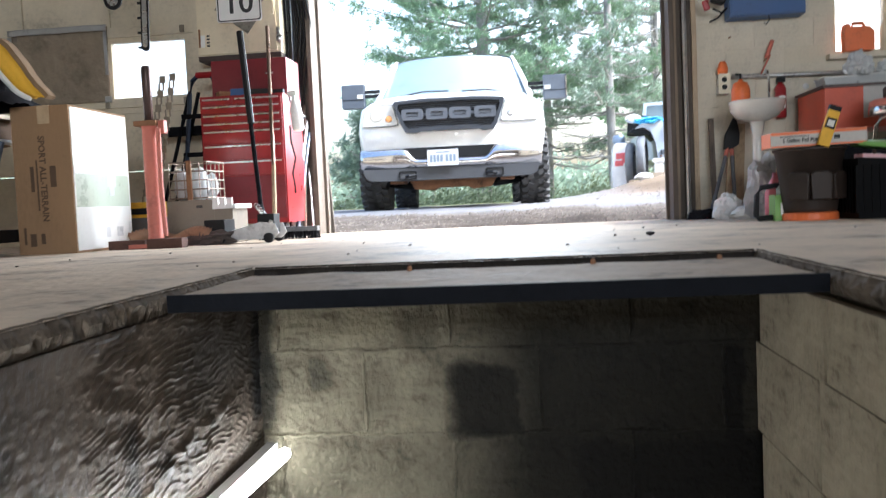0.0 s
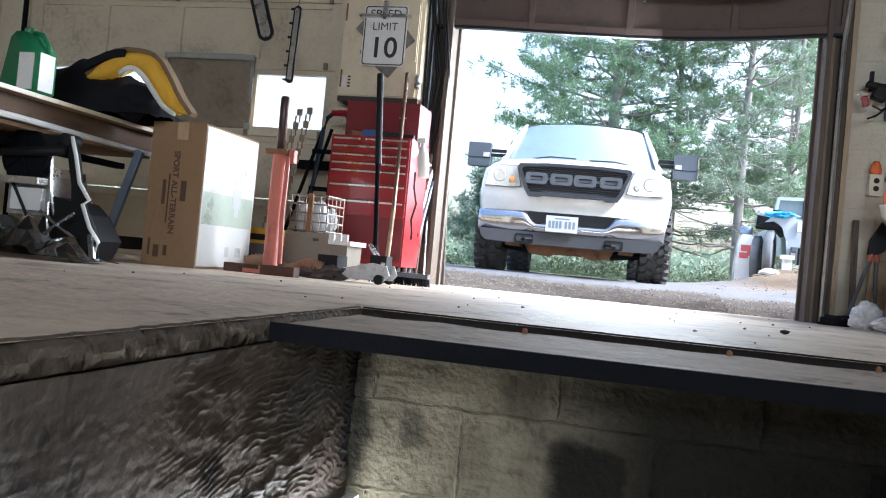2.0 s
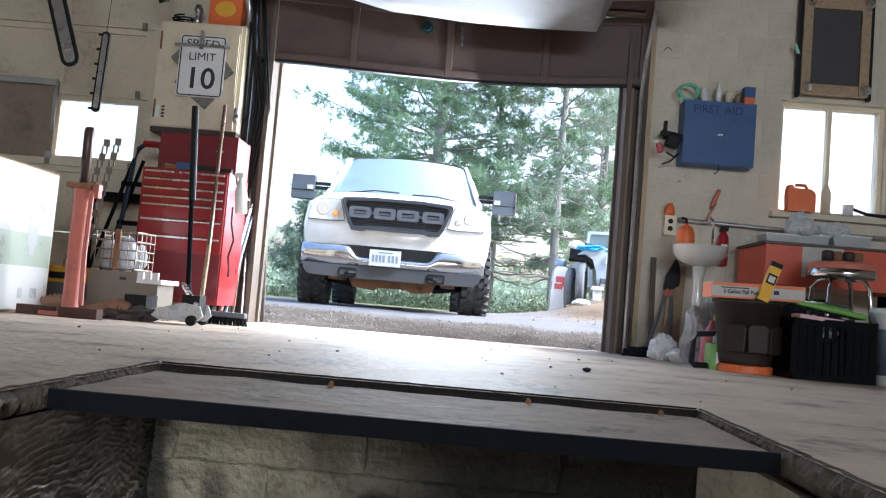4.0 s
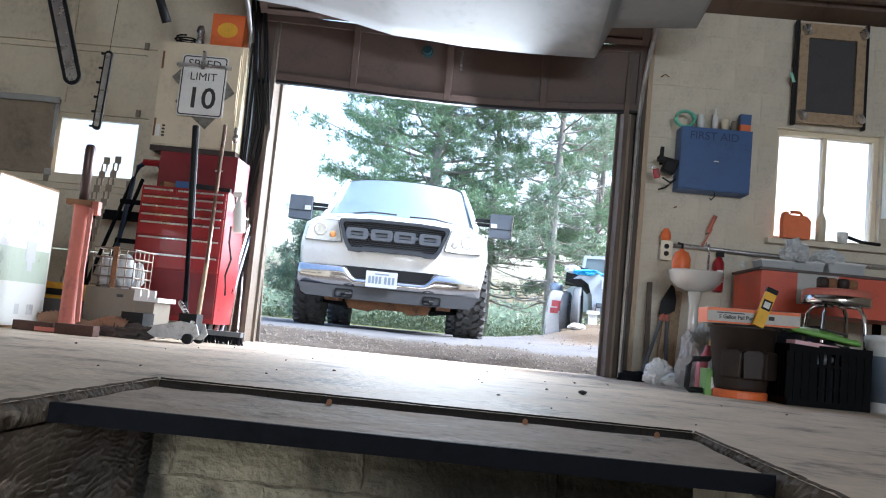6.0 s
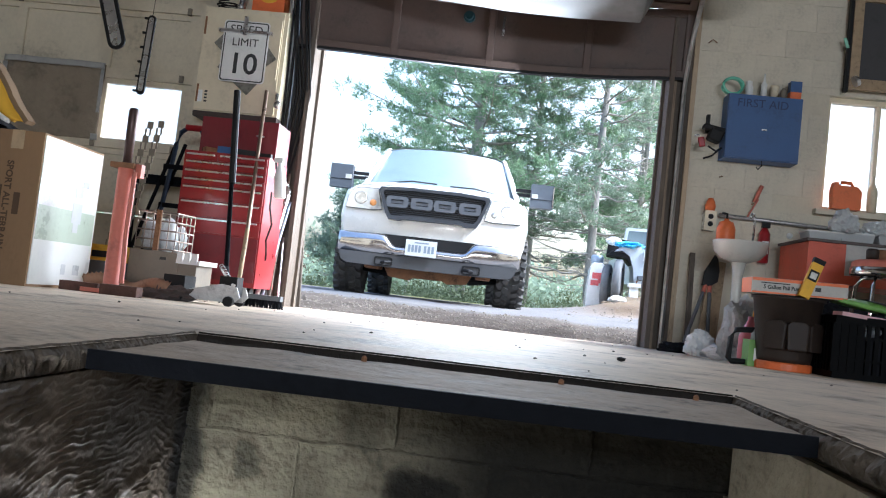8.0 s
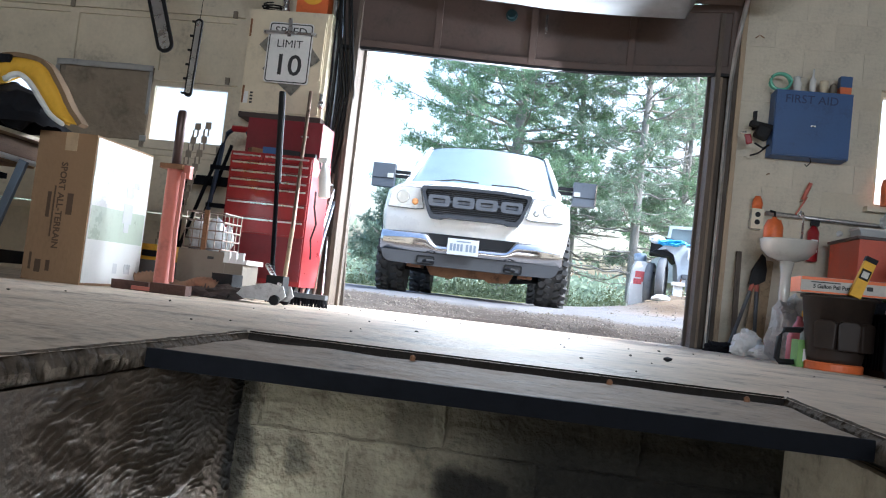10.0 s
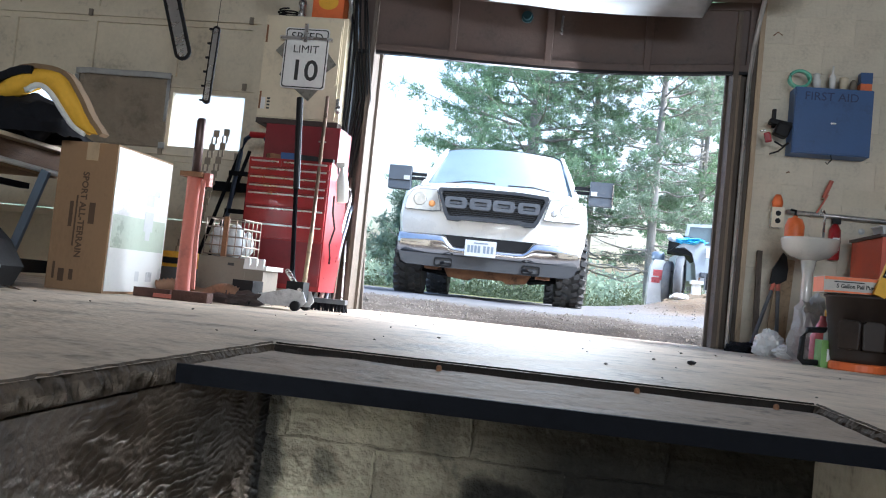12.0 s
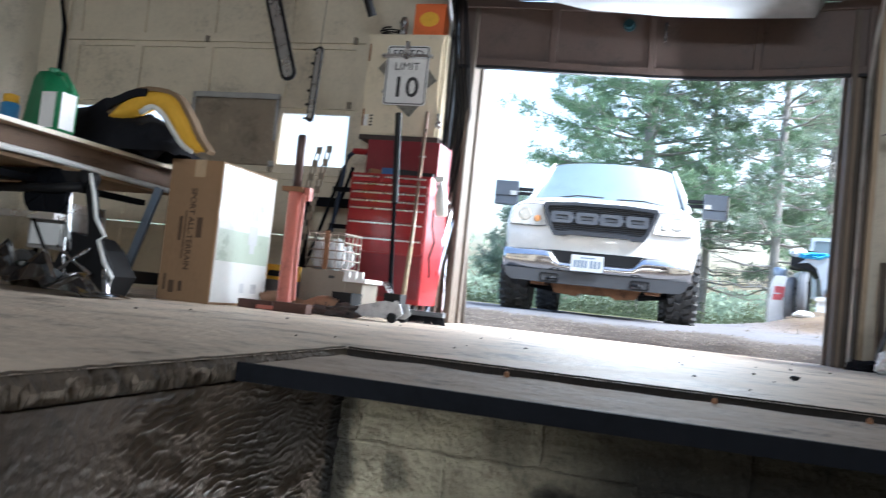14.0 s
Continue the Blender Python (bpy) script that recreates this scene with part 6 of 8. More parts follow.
# wall cabinet, sign and the things on top
CF = 5.55
cab = thing("wall_cabinet", "cream steel wall cabinet with a closed door", "cabinet", pose(0, 0, 0))
part("cabinet_body", bbox(-1.91, -1.335, CF + 0.012, WY - 0.003, 1.20, 1.915, 0.006), M_CREAMSTEEL, cab)
cd = part("cabinet_door", bbox(-1.90, -1.36, CF, CF + 0.012, 1.21, 1.905, 0.004), M_CREAMSTEEL, cab)
for z in (1.32, 1.78):
    part("hinge", bbox(-1.897, -1.885, CF - 0.006, CF, z - 0.06, z + 0.06, 0.002), M_RUST, cd)
part("door_latch", bbox(-1.385, -1.368, CF - 0.01, CF, 1.45, 1.85, 0.003), M_CREAMSTEEL, cd)
part("sticker", bbox(-1.885, -1.855, CF - 0.002, CF - 0.0005, 1.26, 1.34, 0.0005), M_SIGN, cd, "small faded sticker")
# a dark strip, added for the shade between cabinet and chest
part("under_gap", bbox(-1.905, -1.33, CF - 0.004, WY - 0.004, 1.165, 1.199, 0.004), mat("dark_gap_strip", (0.05, 0.035, 0.03), 0.7, var=0.4), cab, "dark strip added for the shaded gap under the cabinet")
part("hasp", bbox(-1.352, -1.338, CF - 0.014, CF + 0.02, 1.27, 1.36, 0.004), M_STEEL, cab, "steel hasp with a padlock")
bm = bmesh.new()
blob(bm, (-1.335, CF - 0.02, 1.285), (0.022, 0.016, 0.03), 2, 0.2, 3, 1.0)
part("padlock", bm, M_STEEL, cab, "small steel padlock", True)
for k in range(4):
    part("sticker_bar", bbox(-1.842, -1.822, CF - 0.002, CF - 0.0005, 1.262 + k * 0.022, 1.274 + k * 0.022, 0.0004), M_INK, cd)

M_RUSTPLATE = mat("dull_old_plate", (0.2, 0.19, 0.16), 0.55, 0.3, var=0.6, scale=20)
sign = thing("speed_sign", "white metal speed limit sign with black lettering on the cabinet", "sign", pose(-1.597, CF - 0.028, 1.615) @ Matrix.Diagonal((1.07, 1, 1.04, 1)))
bm = bmesh.new()
slab_xz(bm, roundrect(-0.145, 0.145, -0.2, 0.2, 0.02), 0.0, 0.004)
part("plate", bm, M_SIGN, sign)
bm = bmesh.new()
ring_xz(bm, roundrect(-0.138, 0.138, -0.193, 0.193, 0.018), roundrect(-0.131, 0.131, -0.186, 0.186, 0.014), -0.0012, -0.0002)
part("border", bm, M_INK, sign)
part("lettering", text_bm("SPEED", 0.078, pose(0, -0.001, 0.14, 90), 0.0006), M_INK, sign)
part("lettering", text_bm("LIMIT", 0.072, pose(0, -0.001, 0.058, 90), 0.0006), M_INK, sign)
part("numeral", text_bm("10", 0.19, pose(0, -0.001, -0.085, 90), 0.0006, 0.0025), M_INK, sign)
clip = part("clip_bar", bbox(-0.17, 0.17, -0.03, -0.002, 0.115, 0.135, 0.004), M_STEEL, sign, "steel clip bar across the sign")
part("clip_arm", bbox(-0.012, 0.012, -0.034, -0.03, 0.10, 0.22, 0.003), M_STEEL, sign)
for k, (x, z, a) in enumerate(((-1.66, 1.62, 42), (-1.53, 1.55, -40), (-1.62, 1.47, 38))):
    ob = part("old_plate", bbox(-0.14, 0.14, 0, 0.003, -0.07, 0.07, 0.003), M_RUSTPLATE)
    ob.matrix_basis = pose(x, CF - 0.022 + 0.005 * k, z, 0, a, 0)
    tagged(ob, "old metal plate hung askew behind the sign", "metal plate", "plates behind the sign")

ob_ = thing("orange_box", "small orange carton with a yellow disc on the cabinet", "carton", pose(-1.50, 5.6, 1.916))
part("carton_body", bbox(-0.11, 0.11, 0, 0.12, 0, 0.23, 0.004), M_ORANGE, ob_)
bm = bmesh.new()
lathe(bm, [(0.07, 0), (0.07, 0.0015)], 24, squash=0.75)
bmesh.ops.transform(bm, matrix=pose(0, -0.0005, 0.12, 90), verts=bm.verts)
part("disc", bm, M_YELLOW, ob_, "yellow disc")
knob = thing("glass_jar", "small clear glass jar on the cabinet", "jar", pose(-1.69, 5.62, 1.916))
bm = bmesh.new()
lathe(bm, [(0.02, 0), (0.03, 0.03), (0.016, 0.06), (0.03, 0.1), (0.02, 0.14)], 16)
part("jar_body", bm, M_STEEL, knob, "", True)
bm = bmesh.new()
for k in range(26):
    a = k * 0.7
    p = (-1.79 + 0.07 * math.cos(a) * (1 + 0.1 * math.sin(k)), 5.64 + 0.04 * math.sin(a), 1.93 + 0.002 * k)
    if k:
        tube(bm, [last, p], 0.006, 5)
    last = p
tagged(part("cable_coil", bm, M_BLACK), "tangled black cable coil on the cabinet", "cable")

# chainsaw bars hung from the ceiling
def saw_bar(name, length, width, m, label, teeth):
    t = thing(name, label, "saw bar", m)
    bm = bmesh.new()
    slab_xz(bm, roundrect(-width / 2, width / 2, 0, length, width * 0.48, 6), -0.006, 0.006)
    part("bar_edge", bm, M_BLACK, t, "black chain round the bar")
    bm = bmesh.new()
    slab_xz(bm, roundrect(-width * 0.3, width * 0.3, 0.02, length * 0.97, width * 0.28, 6), -0.008, 0.008)
    part("bar_face", bm, M_STEEL, t, "worn steel bar face")
    for k in range(teeth):
        z = 0.02 + (length - 0.04) * k / max(1, teeth - 1)
        part("bar_peg", bbox(-width / 2 - 0.02, -width / 2 + 0.004, -0.006, 0.006, z - 0.006, z + 0.006, 0.002), M_BLACK, t)
    bm = bmesh.new()
    tube(bm, [(0, 0, length - 0.01), (0.0, 0, (2.757 - m.translation.z) / m[2][2])], 0.002, 4)
    part("hanging_wire", bm, M_STEEL_DARK, t)
    return t


saw_bar("chainsaw_bar", 1.0, 0.105, pose(-2.09, 4.8, 1.365, 0, -19, 0), "large chainsaw bar hung from the ceiling", 0)
saw_bar("slotted_bar", 0.47, 0.048, pose(-1.925, 4.8, 1.11, 0, 2, 0), "small slotted black bar hung on a wire", 6)
bm = bmesh.new()
tube(bm, [(-2.0, 5.2, 2.6), (-1.93, 5.2, 2.3), (-1.83, 5.25, 2.05), (-1.80, 5.3, 1.95)], 0.03, 8)
tagged(part("hanging_strap", bm, M_BLACK, None, "", True), "thick black strap hanging beside the cabinet", "strap")

# cables down the west jamb
for k in range(9):
    bm = bmesh.new()
    x = -1.325 + 0.0115 * k
    tube(bm, [(x - 0.05, 5.66, 2.3), (x + 0.03 * math.sin(k), 5.63 - 0.006 * k, 1.9), (x + 0.01 * k, 5.66, 1.4), (x - 0.02 * math.sin(k * 2), 5.67, 0.9), (x, 5.68, 0.15 + 0.09 * ((k * 4) % 9))], 0.007 + 0.002 * (k % 2), 6)
    tagged(part("cable", bm, M_BLACK if k != 2 else M_BLUEGREY, None, "", True), "dark electric cable hanging down the jamb", "cable", "cables at the jamb")
bm = bmesh.new()
box(bm, -0.03, 0.07, 0, 0.03, 0, 0.70, pose(-1.28, 6.3, gz(-1.28, 6.3) - 0.02, -4, -4, 0))
tagged(part("leaning_board", bevel(bm, 0.004), M_WOOD_DARK), "weathered board leaning outside the doorway", "board")


# ---- east side of the bay ----
def turned(name, prof, m, material, label, category, group="", seg=20):
    bm = bmesh.new()
    lathe(bm, prof, seg)
    ob = part(name, bm, material, None, "", True)
    ob.matrix_basis = m
    return tagged(ob, label, category, group)


# first aid box with things on top
aid = thing("first_aid_box", "blue painted steel first aid box on the wall", "first aid box", pose(1.59, 5.59, 1.235))
part("box_body", bbox(0, 0.465, 0.012, 0.155, 0, 0.42, 0.006), M_BLUE, aid)
dr = part("box_door", bbox(0.004, 0.461, 0, 0.012, 0.006, 0.414, 0.005), M_BLUE, aid)
part("lettering", text_bm("FIRST AID", 0.075, pose(0.215, -0.0006, 0.36, 90), 0.0006), mat("faded_blue_ink", (0.012, 0.03, 0.10), 0.6), dr)
part("catch", bbox(0.22, 0.25, -0.008, 0, 0.19, 0.2, 0.002), M_STEEL, dr)
bm = bmesh.new()
tube(bm, [(0.24, 0.02, 0.0), (0.245, 0.015, -0.03), (0.22, 0.01, -0.06), (0.21, 0.012, -0.045)], 0.004, 6)
part("hook", bm, M_BLACK, aid)
bm = bmesh.new()
for k in range(4):
    pts = [(0.062 * math.cos(a) * (1 + 0.06 * math.sin(3 * a + k)), 0.008 * k, 0.052 * math.sin(a) + 0.055) for a in np.linspace(0, 2 * math.pi, 25)]
    tube(bm, pts, 0.009, 6, None, False)
ob = part("tape_coil", bm, mat("mint_green_hose", (0.16, 0.5, 0.36), 0.3, var=0.2), None, "", True)
ob.matrix_basis = pose(1.615, 5.62, 1.655)
tagged(ob, "mint green plastic tubing coil on the first aid box", "coil")
for k, (x, prof, m_) in enumerate((
        (1.73, [(0.022, 0), (0.026, 0.06), (0.02, 0.075), (0.022, 0.1), (0.012, 0.105)], M_WHITEPL),
        (1.82, [(0.018, 0), (0.02, 0.09), (0.008, 0.11), (0.005, 0.16)], M_WHITEPL),
        (1.885, [(0.02, 0), (0.028, 0.07), (0.028, 0.085), (0.01, 0.09)], M_CREAMSTEEL),
        (1.94, [(0.02, 0), (0.02, 0.06), (0.012, 0.075)], M_TAN))):
    turned("small_bottle", prof, pose(x, 5.66, 1.656, 0, 4 * (k - 1), 0), m_, "small white tube or bottle on the first aid box", "bottle", "bottles on the box")
ob = thing("small_carton", "small blue and orange carton on the first aid box", "carton", pose(2.015, 5.63, 1.656))
part("carton_top", bbox(-0.035, 0.035, 0, 0.06, 0.05, 0.12, 0.003), M_BLUE, ob)
part("carton_bottom", bbox(-0.034, 0.034, 0.001, 0.059, 0, 0.05, 0.003), M_ORANGE, ob)

# helmet-like tool hung on the wall
hang = thing("hung_tool", "black and red power tool hung on the block wall", "tool", pose(1.49, 5.66, 1.24))
part("tool_body", bbox(-0.05, 0.04, -0.06, 0.02, 0.10, 0.19, 0.02, 3, pose(0, 0, 0, 0, 20, 0)), M_BLACK, hang)
part("hook_strip", bbox(0.0, 0.02, 0.05, 0.085, 0.17, 0.29, 0.003), M_BLACK, hang)
part("visor", bbox(-0.07, 0.1, -0.05, 0.01, 0.165, 0.2, 0.012, 3, pose(0, 0, 0, 0, 10, 0)), M_BLACK, hang)
part("red_panel", bbox(-0.045, -0.005, -0.075, -0.055, 0.055, 0.12, 0.008, 2, pose(0, 0, 0, 0, -15, 0)), M_RED, hang, "red side panel")
part("silver_trim", bbox(-0.075, -0.04, -0.07, -0.055, 0.125, 0.135, 0.003, 2, pose(0, 0, 0, 0, -10, 0)), M_STEEL, hang)
bm = bmesh.new()
tube(bm, [(0.0, -0.04, 0.06), (0.05, -0.05, 0.03), (0.09, -0.03, 0.06), (0.03, -0.03, 0.0), (-0.02, -0.03, -0.02)], 0.006, 6)
part("strap", bm, M_BLACK, hang)

# outlet and pipe
outlet = thing("wall_outlet", "cream electric outlet box on the wall", "outlet", pose(1.56, 5.66, 0.765))
part("outlet_box", bbox(-0.035, 0.035, 0.006, 0.088, 0, 0.125, 0.005), M_STEEL, outlet)
part("cover_plate", bbox(-0.037, 0.037, 0, 0.006, -0.002, 0.127, 0.003), M_CREAMSTEEL, outlet)
for z in (0.04, 0.088):
    bm = bmesh.new()
    lathe(bm, [(0.017, 0), (0.017, 0.002)], 14)
    bmesh.ops.transform(bm, matrix=pose(0, 0, z, 90), verts=bm.verts)
    part("socket", bm, M_BLACK, outlet)
turned("air_freshener", [(0.03, 0), (0.034, 0.03), (0.026, 0.06), (0.016, 0.08)], pose(1.555, 5.68, 0.893), M_ORANGE, "small orange and clear dispenser above the outlet", "dispenser")
bm = bmesh.new()
tube(bm, [(1.62, 5.71, 0.875), (2.0, 5.71, 0.865), (2.6, 5.71, 0.855), (4.0, 5.71, 0.85)], 0.014, 8)
tagged(part("wall_pipe", bm, M_TRACK, None, "", True), "grey conduit pipe along the block wall", "pipe")
bm = bmesh.new()
tube(bm, [(1.80, 5.70, 0.88), (1.85, 5.70, 0.98), (1.86, 5.70, 1.0)], 0.006, 6)
tube(bm, [(1.835, 5.70, 0.98), (1.875, 5.70, 1.09)], 0.014, 6)
tagged(part("wall_brush", bm, M_ORANGERED, None, "", True), "thin red handled brush on the wall", "brush")

# pedestal sink
sink = thing("pedestal_sink", "old white enamel sink bowl on a pedestal", "sink", pose(1.665, 5.3, FZ(5.3)))
bm = bmesh.new()
lathe(bm, [(0.05, 0.58), (0.11, 0.60), (0.15, 0.64), (0.163, 0.695), (0.165, 0.705), (0.155, 0.706), (0.14, 0.68), (0.10, 0.63), (0.03, 0.615)], 28)
part("bowl", bm, M_PORCELAIN, sink, "", True)
bm = bmesh.new()
lathe(bm, [(0.09, 0), (0.085, 0.02), (0.035, 0.05), (0.03, 0.5), (0.045, 0.585)], 18)
part("pedestal", bm, M_PORCELAIN, sink, "", True)
bm = bmesh.new()
tube(bm, [(0.10, 0.1, 0.69), (0.10, 0.1, 0.86), (0.09, 0.09, 0.89), (0.07, 0.06, 0.89), (0.06, 0.04, 0.86)], 0.007, 8)
part("tap", bm, M_STEEL, sink, "thin gooseneck tap", True)
soap = thing("soap_bottle", "orange pump bottle in the sink", "bottle", pose(1.58, 5.33, FZ(5.3) + 0.66))
bm = bmesh.new()
lathe(bm, [(0.05, 0), (0.055, 0.02), (0.055, 0.12), (0.04, 0.16), (0.014, 0.17), (0.014, 0.18)], 18)
part("bottle_body", bm, M_ORANGE, soap, "", True)
bm = bmesh.new()
tube(bm, [(0, 0, 0.18), (0, 0, 0.21), (-0.03, -0.01, 0.212)], 0.008, 8)
part("pump", bm, M_BLACK, soap, "black pump")

ext = thing("fire_extinguisher", "small red fire extinguisher on the wall", "fire extinguisher", pose(1.92, 5.708, 0.59))
bm = bmesh.new()
lathe(bm, [(0.03, 0), (0.036, 0.01), (0.036, 0.19), (0.02, 0.22), (0.012, 0.23)], 18)
part("cylinder", bm, M_RED, ext, "", True)
part("valve", bbox(-0.02, 0.03, -0.012, 0.012, 0.231, 0.262, 0.004), M_BLACK, ext)
part("tag", bbox(-0.02, 0.02, -0.04, -0.036, 0.06, 0.14, 0.001), M_SIGN, ext, "white panel")
turned("wall_notice", [(0.02, 0), (0.02, 0.002)], pose(2.09, 5.745, 0.79, 90), M_SIGN, "small white paper tag on the wall", "tag")

# long tools in the corner
bc = thing("bolt_cutter", "long-handled bolt cutter leaning on the wall", "bolt cutter", pose(1.40, 5.45, FZ(5.45)))
for a, b in (((0.0, 0, 0.0), (0.17, 0.2, 0.46)), ((0.17, 0.03, 0.0), (0.19, 0.2, 0.46))):
    bm = bmesh.new()
    mid = tuple(a[i] + (b[i] - a[i]) * 0.86 for i in range(3))
    tube(bm, [a, mid], 0.012, 8)
    part("handle", bm, M_GREYPLASTIC, bc)
    bm = bmesh.new()
    tube(bm, [mid, b], 0.014, 8)
    part("arm", bm, M_ORANGERED, bc)
bm = bmesh.new()
slab_xz(bm, [(0.14, 0.44), (0.19, 0.44), (0.235, 0.47), (0.24, 0.54), (0.225, 0.62), (0.205, 0.64), (0.185, 0.60), (0.15, 0.53)], 0.18, 0.21)
part("cutter_head", bevel(bm, 0.01, 2), M_BLACK, bc, "curved black cutter head")
for k, (xb, xt, h, w, d, m_) in enumerate(((1.46, 1.475, 0.66, 0.032, 0.02, M_WOOD_DARK), (1.60, 1.66, 0.62, 0.06, 0.018, M_WOOD), (1.53, 1.60, 0.5, 0.04, 0.02, M_WOOD))):
    a = math.degrees(math.atan2(xt - xb, h))
    ob = part("wood_stake", bbox(-w / 2, w / 2, -d / 2, d / 2, 0, h, 0.003), m_)
    ob.matrix_basis = pose(xb, 5.56, FZ(5.56), -12, a, 0)
    tagged(ob, "wooden stake leaning on the block wall", "stake", "stakes on the wall")

# bags and bottles on the floor
def bag(name, c, s, material, label, seed, amp=0.35):
    bm = bmesh.new()
    blob(bm, (0, 0, s[2] * 0.68), s, 4, amp, 3.2, seed, True)
    ob = part(name, bm, material)
    ob.matrix_basis = pose(*c)
    return tagged(ob, label, "bag")


bag("white_bag", (1.46, 5.2, FZ(5.2)), (0.085, 0.07, 0.09), M_WHITEPL, "crumpled white plastic bag on the floor", 1.3)
bag("white_rag", (1.55, 5.05, FZ(5.05)), (0.10, 0.06, 0.05), M_WHITEPL, "small white plastic tub on the floor", 4.2, 0.15)
bag("dark_rag", (1.38, 5.45, FZ(5.45)), (0.1, 0.06, 0.035), M_FABRIC, "dark rag bundle in the corner", 6.2, 0.5)
bag("silver_bag", (1.63, 4.95, FZ(4.95)), (0.12, 0.09, 0.2), M_CLOTHW, "silver-grey plastic bag standing on the floor", 2.6)
turned("pink_bottle", [(0.05, 0), (0.055, 0.02), (0.055, 0.14), (0.03, 0.2), (0.015, 0.23), (0.015, 0.25)], pose(1.60, 4.72, FZ(4.7)), M_PINK, "pink detergent bottle on the floor", "bottle")
turned("yellow_cap_bottle", [(0.045, 0), (0.05, 0.02), (0.05, 0.15), (0.03, 0.19), (0.03, 0.25)], pose(1.66, 4.78, FZ(4.7)), M_CLEARPL, "clear bottle with yellow cap", "bottle")
turned("yellow_tub", [(0.035, 0), (0.035, 0.03), (0.02, 0.035)], pose(1.66, 4.78, FZ(4.7) + 0.252), M_YELLOW, "yellow cap on a bottle", "cap")
sawt = thing("green_jug", "lime green jug with a black hoop handle on the floor", "jug", pose(1.53, 4.4, FZ(4.4)))
part("jug_body", bbox(-0.035, 0.075, -0.05, 0.06, 0, 0.13, 0.02, 3), M_LIME, sawt)
bm = bmesh.new()
tube(bm, [(0.0, 0, 0.02), (-0.10, 0, 0.015), (-0.115, 0, 0.03), (-0.11, 0, 0.13), (-0.09, 0, 0.17), (0.02, 0, 0.18)], 0.014, 8)
part("hoop_handle", bm, M_BLACK, sawt, "black hoop handle", True)
bm = bmesh.new()
lathe(bm, [(0.045, 0.13), (0.045, 0.16), (0.03, 0.2), (0.018, 0.22)], 16, (0.03, 0, 0))
part("clear_neck", bm, M_CLEARPL, sawt, "", True)
part("paper_label", bbox(-0.01, 0.06, -0.054, -0.051, 0.03, 0.09, 0.001), M_SIGN, sawt)
bag("black_white_bag", (1.66, 4.42, FZ(4.4)), (0.05, 0.06, 0.17), M_CLEARPL, "clear plastic bag of bits beside the bucket", 9.1)

# stained bucket with pump carton and level
bk = thing("waste_bucket", "dark stained brown bucket on an orange base", "bucket", pose(1.655, 4.33, FZ(4.33)))
bm = bmesh.new()
lathe(bm, [(0.118, 0.036), (0.125, 0.06), (0.16, 0.335), (0.17, 0.337), (0.17, 0.35), (0.152, 0.35), (0.118, 0.07)], 32)
part("pail", bm, M_BUCKET, bk, "", True)
bm = bmesh.new()
lathe(bm, [(0.128, 0), (0.13, 0.005), (0.13, 0.034), (0.122, 0.04)], 32)
part("base_ring", bm, M_ORANGE, bk, "orange base")
for a in (-125, -88, -50):
    bm = bmesh.new()
    m_ = Matrix.Rotation(radians(a + 90), 4, 'Z')
    slab_xz(bm, [(-0.045, 0.10), (0.045, 0.10), (0.052, 0.22), (0.03, 0.235), (-0.03, 0.235), (-0.052, 0.22)], -0.166, -0.13)
    bmesh.ops.transform(bm, matrix=m_, verts=bm.verts)
    part("pocket", bevel(bm, 0.008, 2), M_BUCKET, bk, "sagging tool pocket")
pb = thing("pump_carton", "long white and orange carton lying on the bucket", "carton", pose(1.44, 4.2, FZ(4.33) + 0.352, 0, -1, 0) @ Matrix.Diagonal((0.88, 1, 0.95, 1)))
part("carton_body", bbox(0, 0.50, 0, 0.16, 0, 0.078, 0.003), mat("grey_white_card", (0.5, 0.48, 0.44), 0.6, var=0.2), pb)
part("orange_band", bbox(0.002, 0.498, -0.002, 0.0, 0.062, 0.077, 0.0005), M_ORANGE, pb)
part("orange_end", bbox(-0.002, 0.0, 0.002, 0.158, 0.002, 0.076, 0.0005), M_ORANGE, pb)
part("orange_foot", bbox(0.002, 0.498, -0.002, 0.0, 0.001, 0.010, 0.0005), M_ORANGE, pb)
part("lettering", text_bm("5 Gallon Pail Pump", 0.027, pose(0.165, -0.0012, 0.033, 90), 0.0005, 0.0008), M_INK, pb)
part("small_print", bbox(0.05, 0.2, -0.0015, 0.0, 0.051, 0.056, 0.0003), M_INK, pb)
part("print_shape", bbox(0.33, 0.36, -0.0015, 0.0, 0.03, 0.05, 0.0003), M_INK, pb)
lv = thing("spirit_level", "short yellow spirit level leaning on the carton", "spirit level", pose(1.665, 4.165, FZ(4.33) + 0.352, -4, 20, 0))
part("level_body", bbox(-0.026, 0.026, -0.012, 0.012, 0, 0.19, 0.004), M_YELLOW, lv)
part("vial_window", bbox(-0.015, 0.015, -0.014, -0.01, 0.095, 0.125, 0.004), M_LENS, lv, "clear vial window")
part("vial_frame", bbox(-0.022, 0.022, -0.0135, -0.0115, 0.085, 0.135, 0.003), M_BLACK, lv)
part("level_end", bbox(-0.027, 0.027, -0.013, 0.013, 0.172, 0.196, 0.004), M_BLACK, lv)

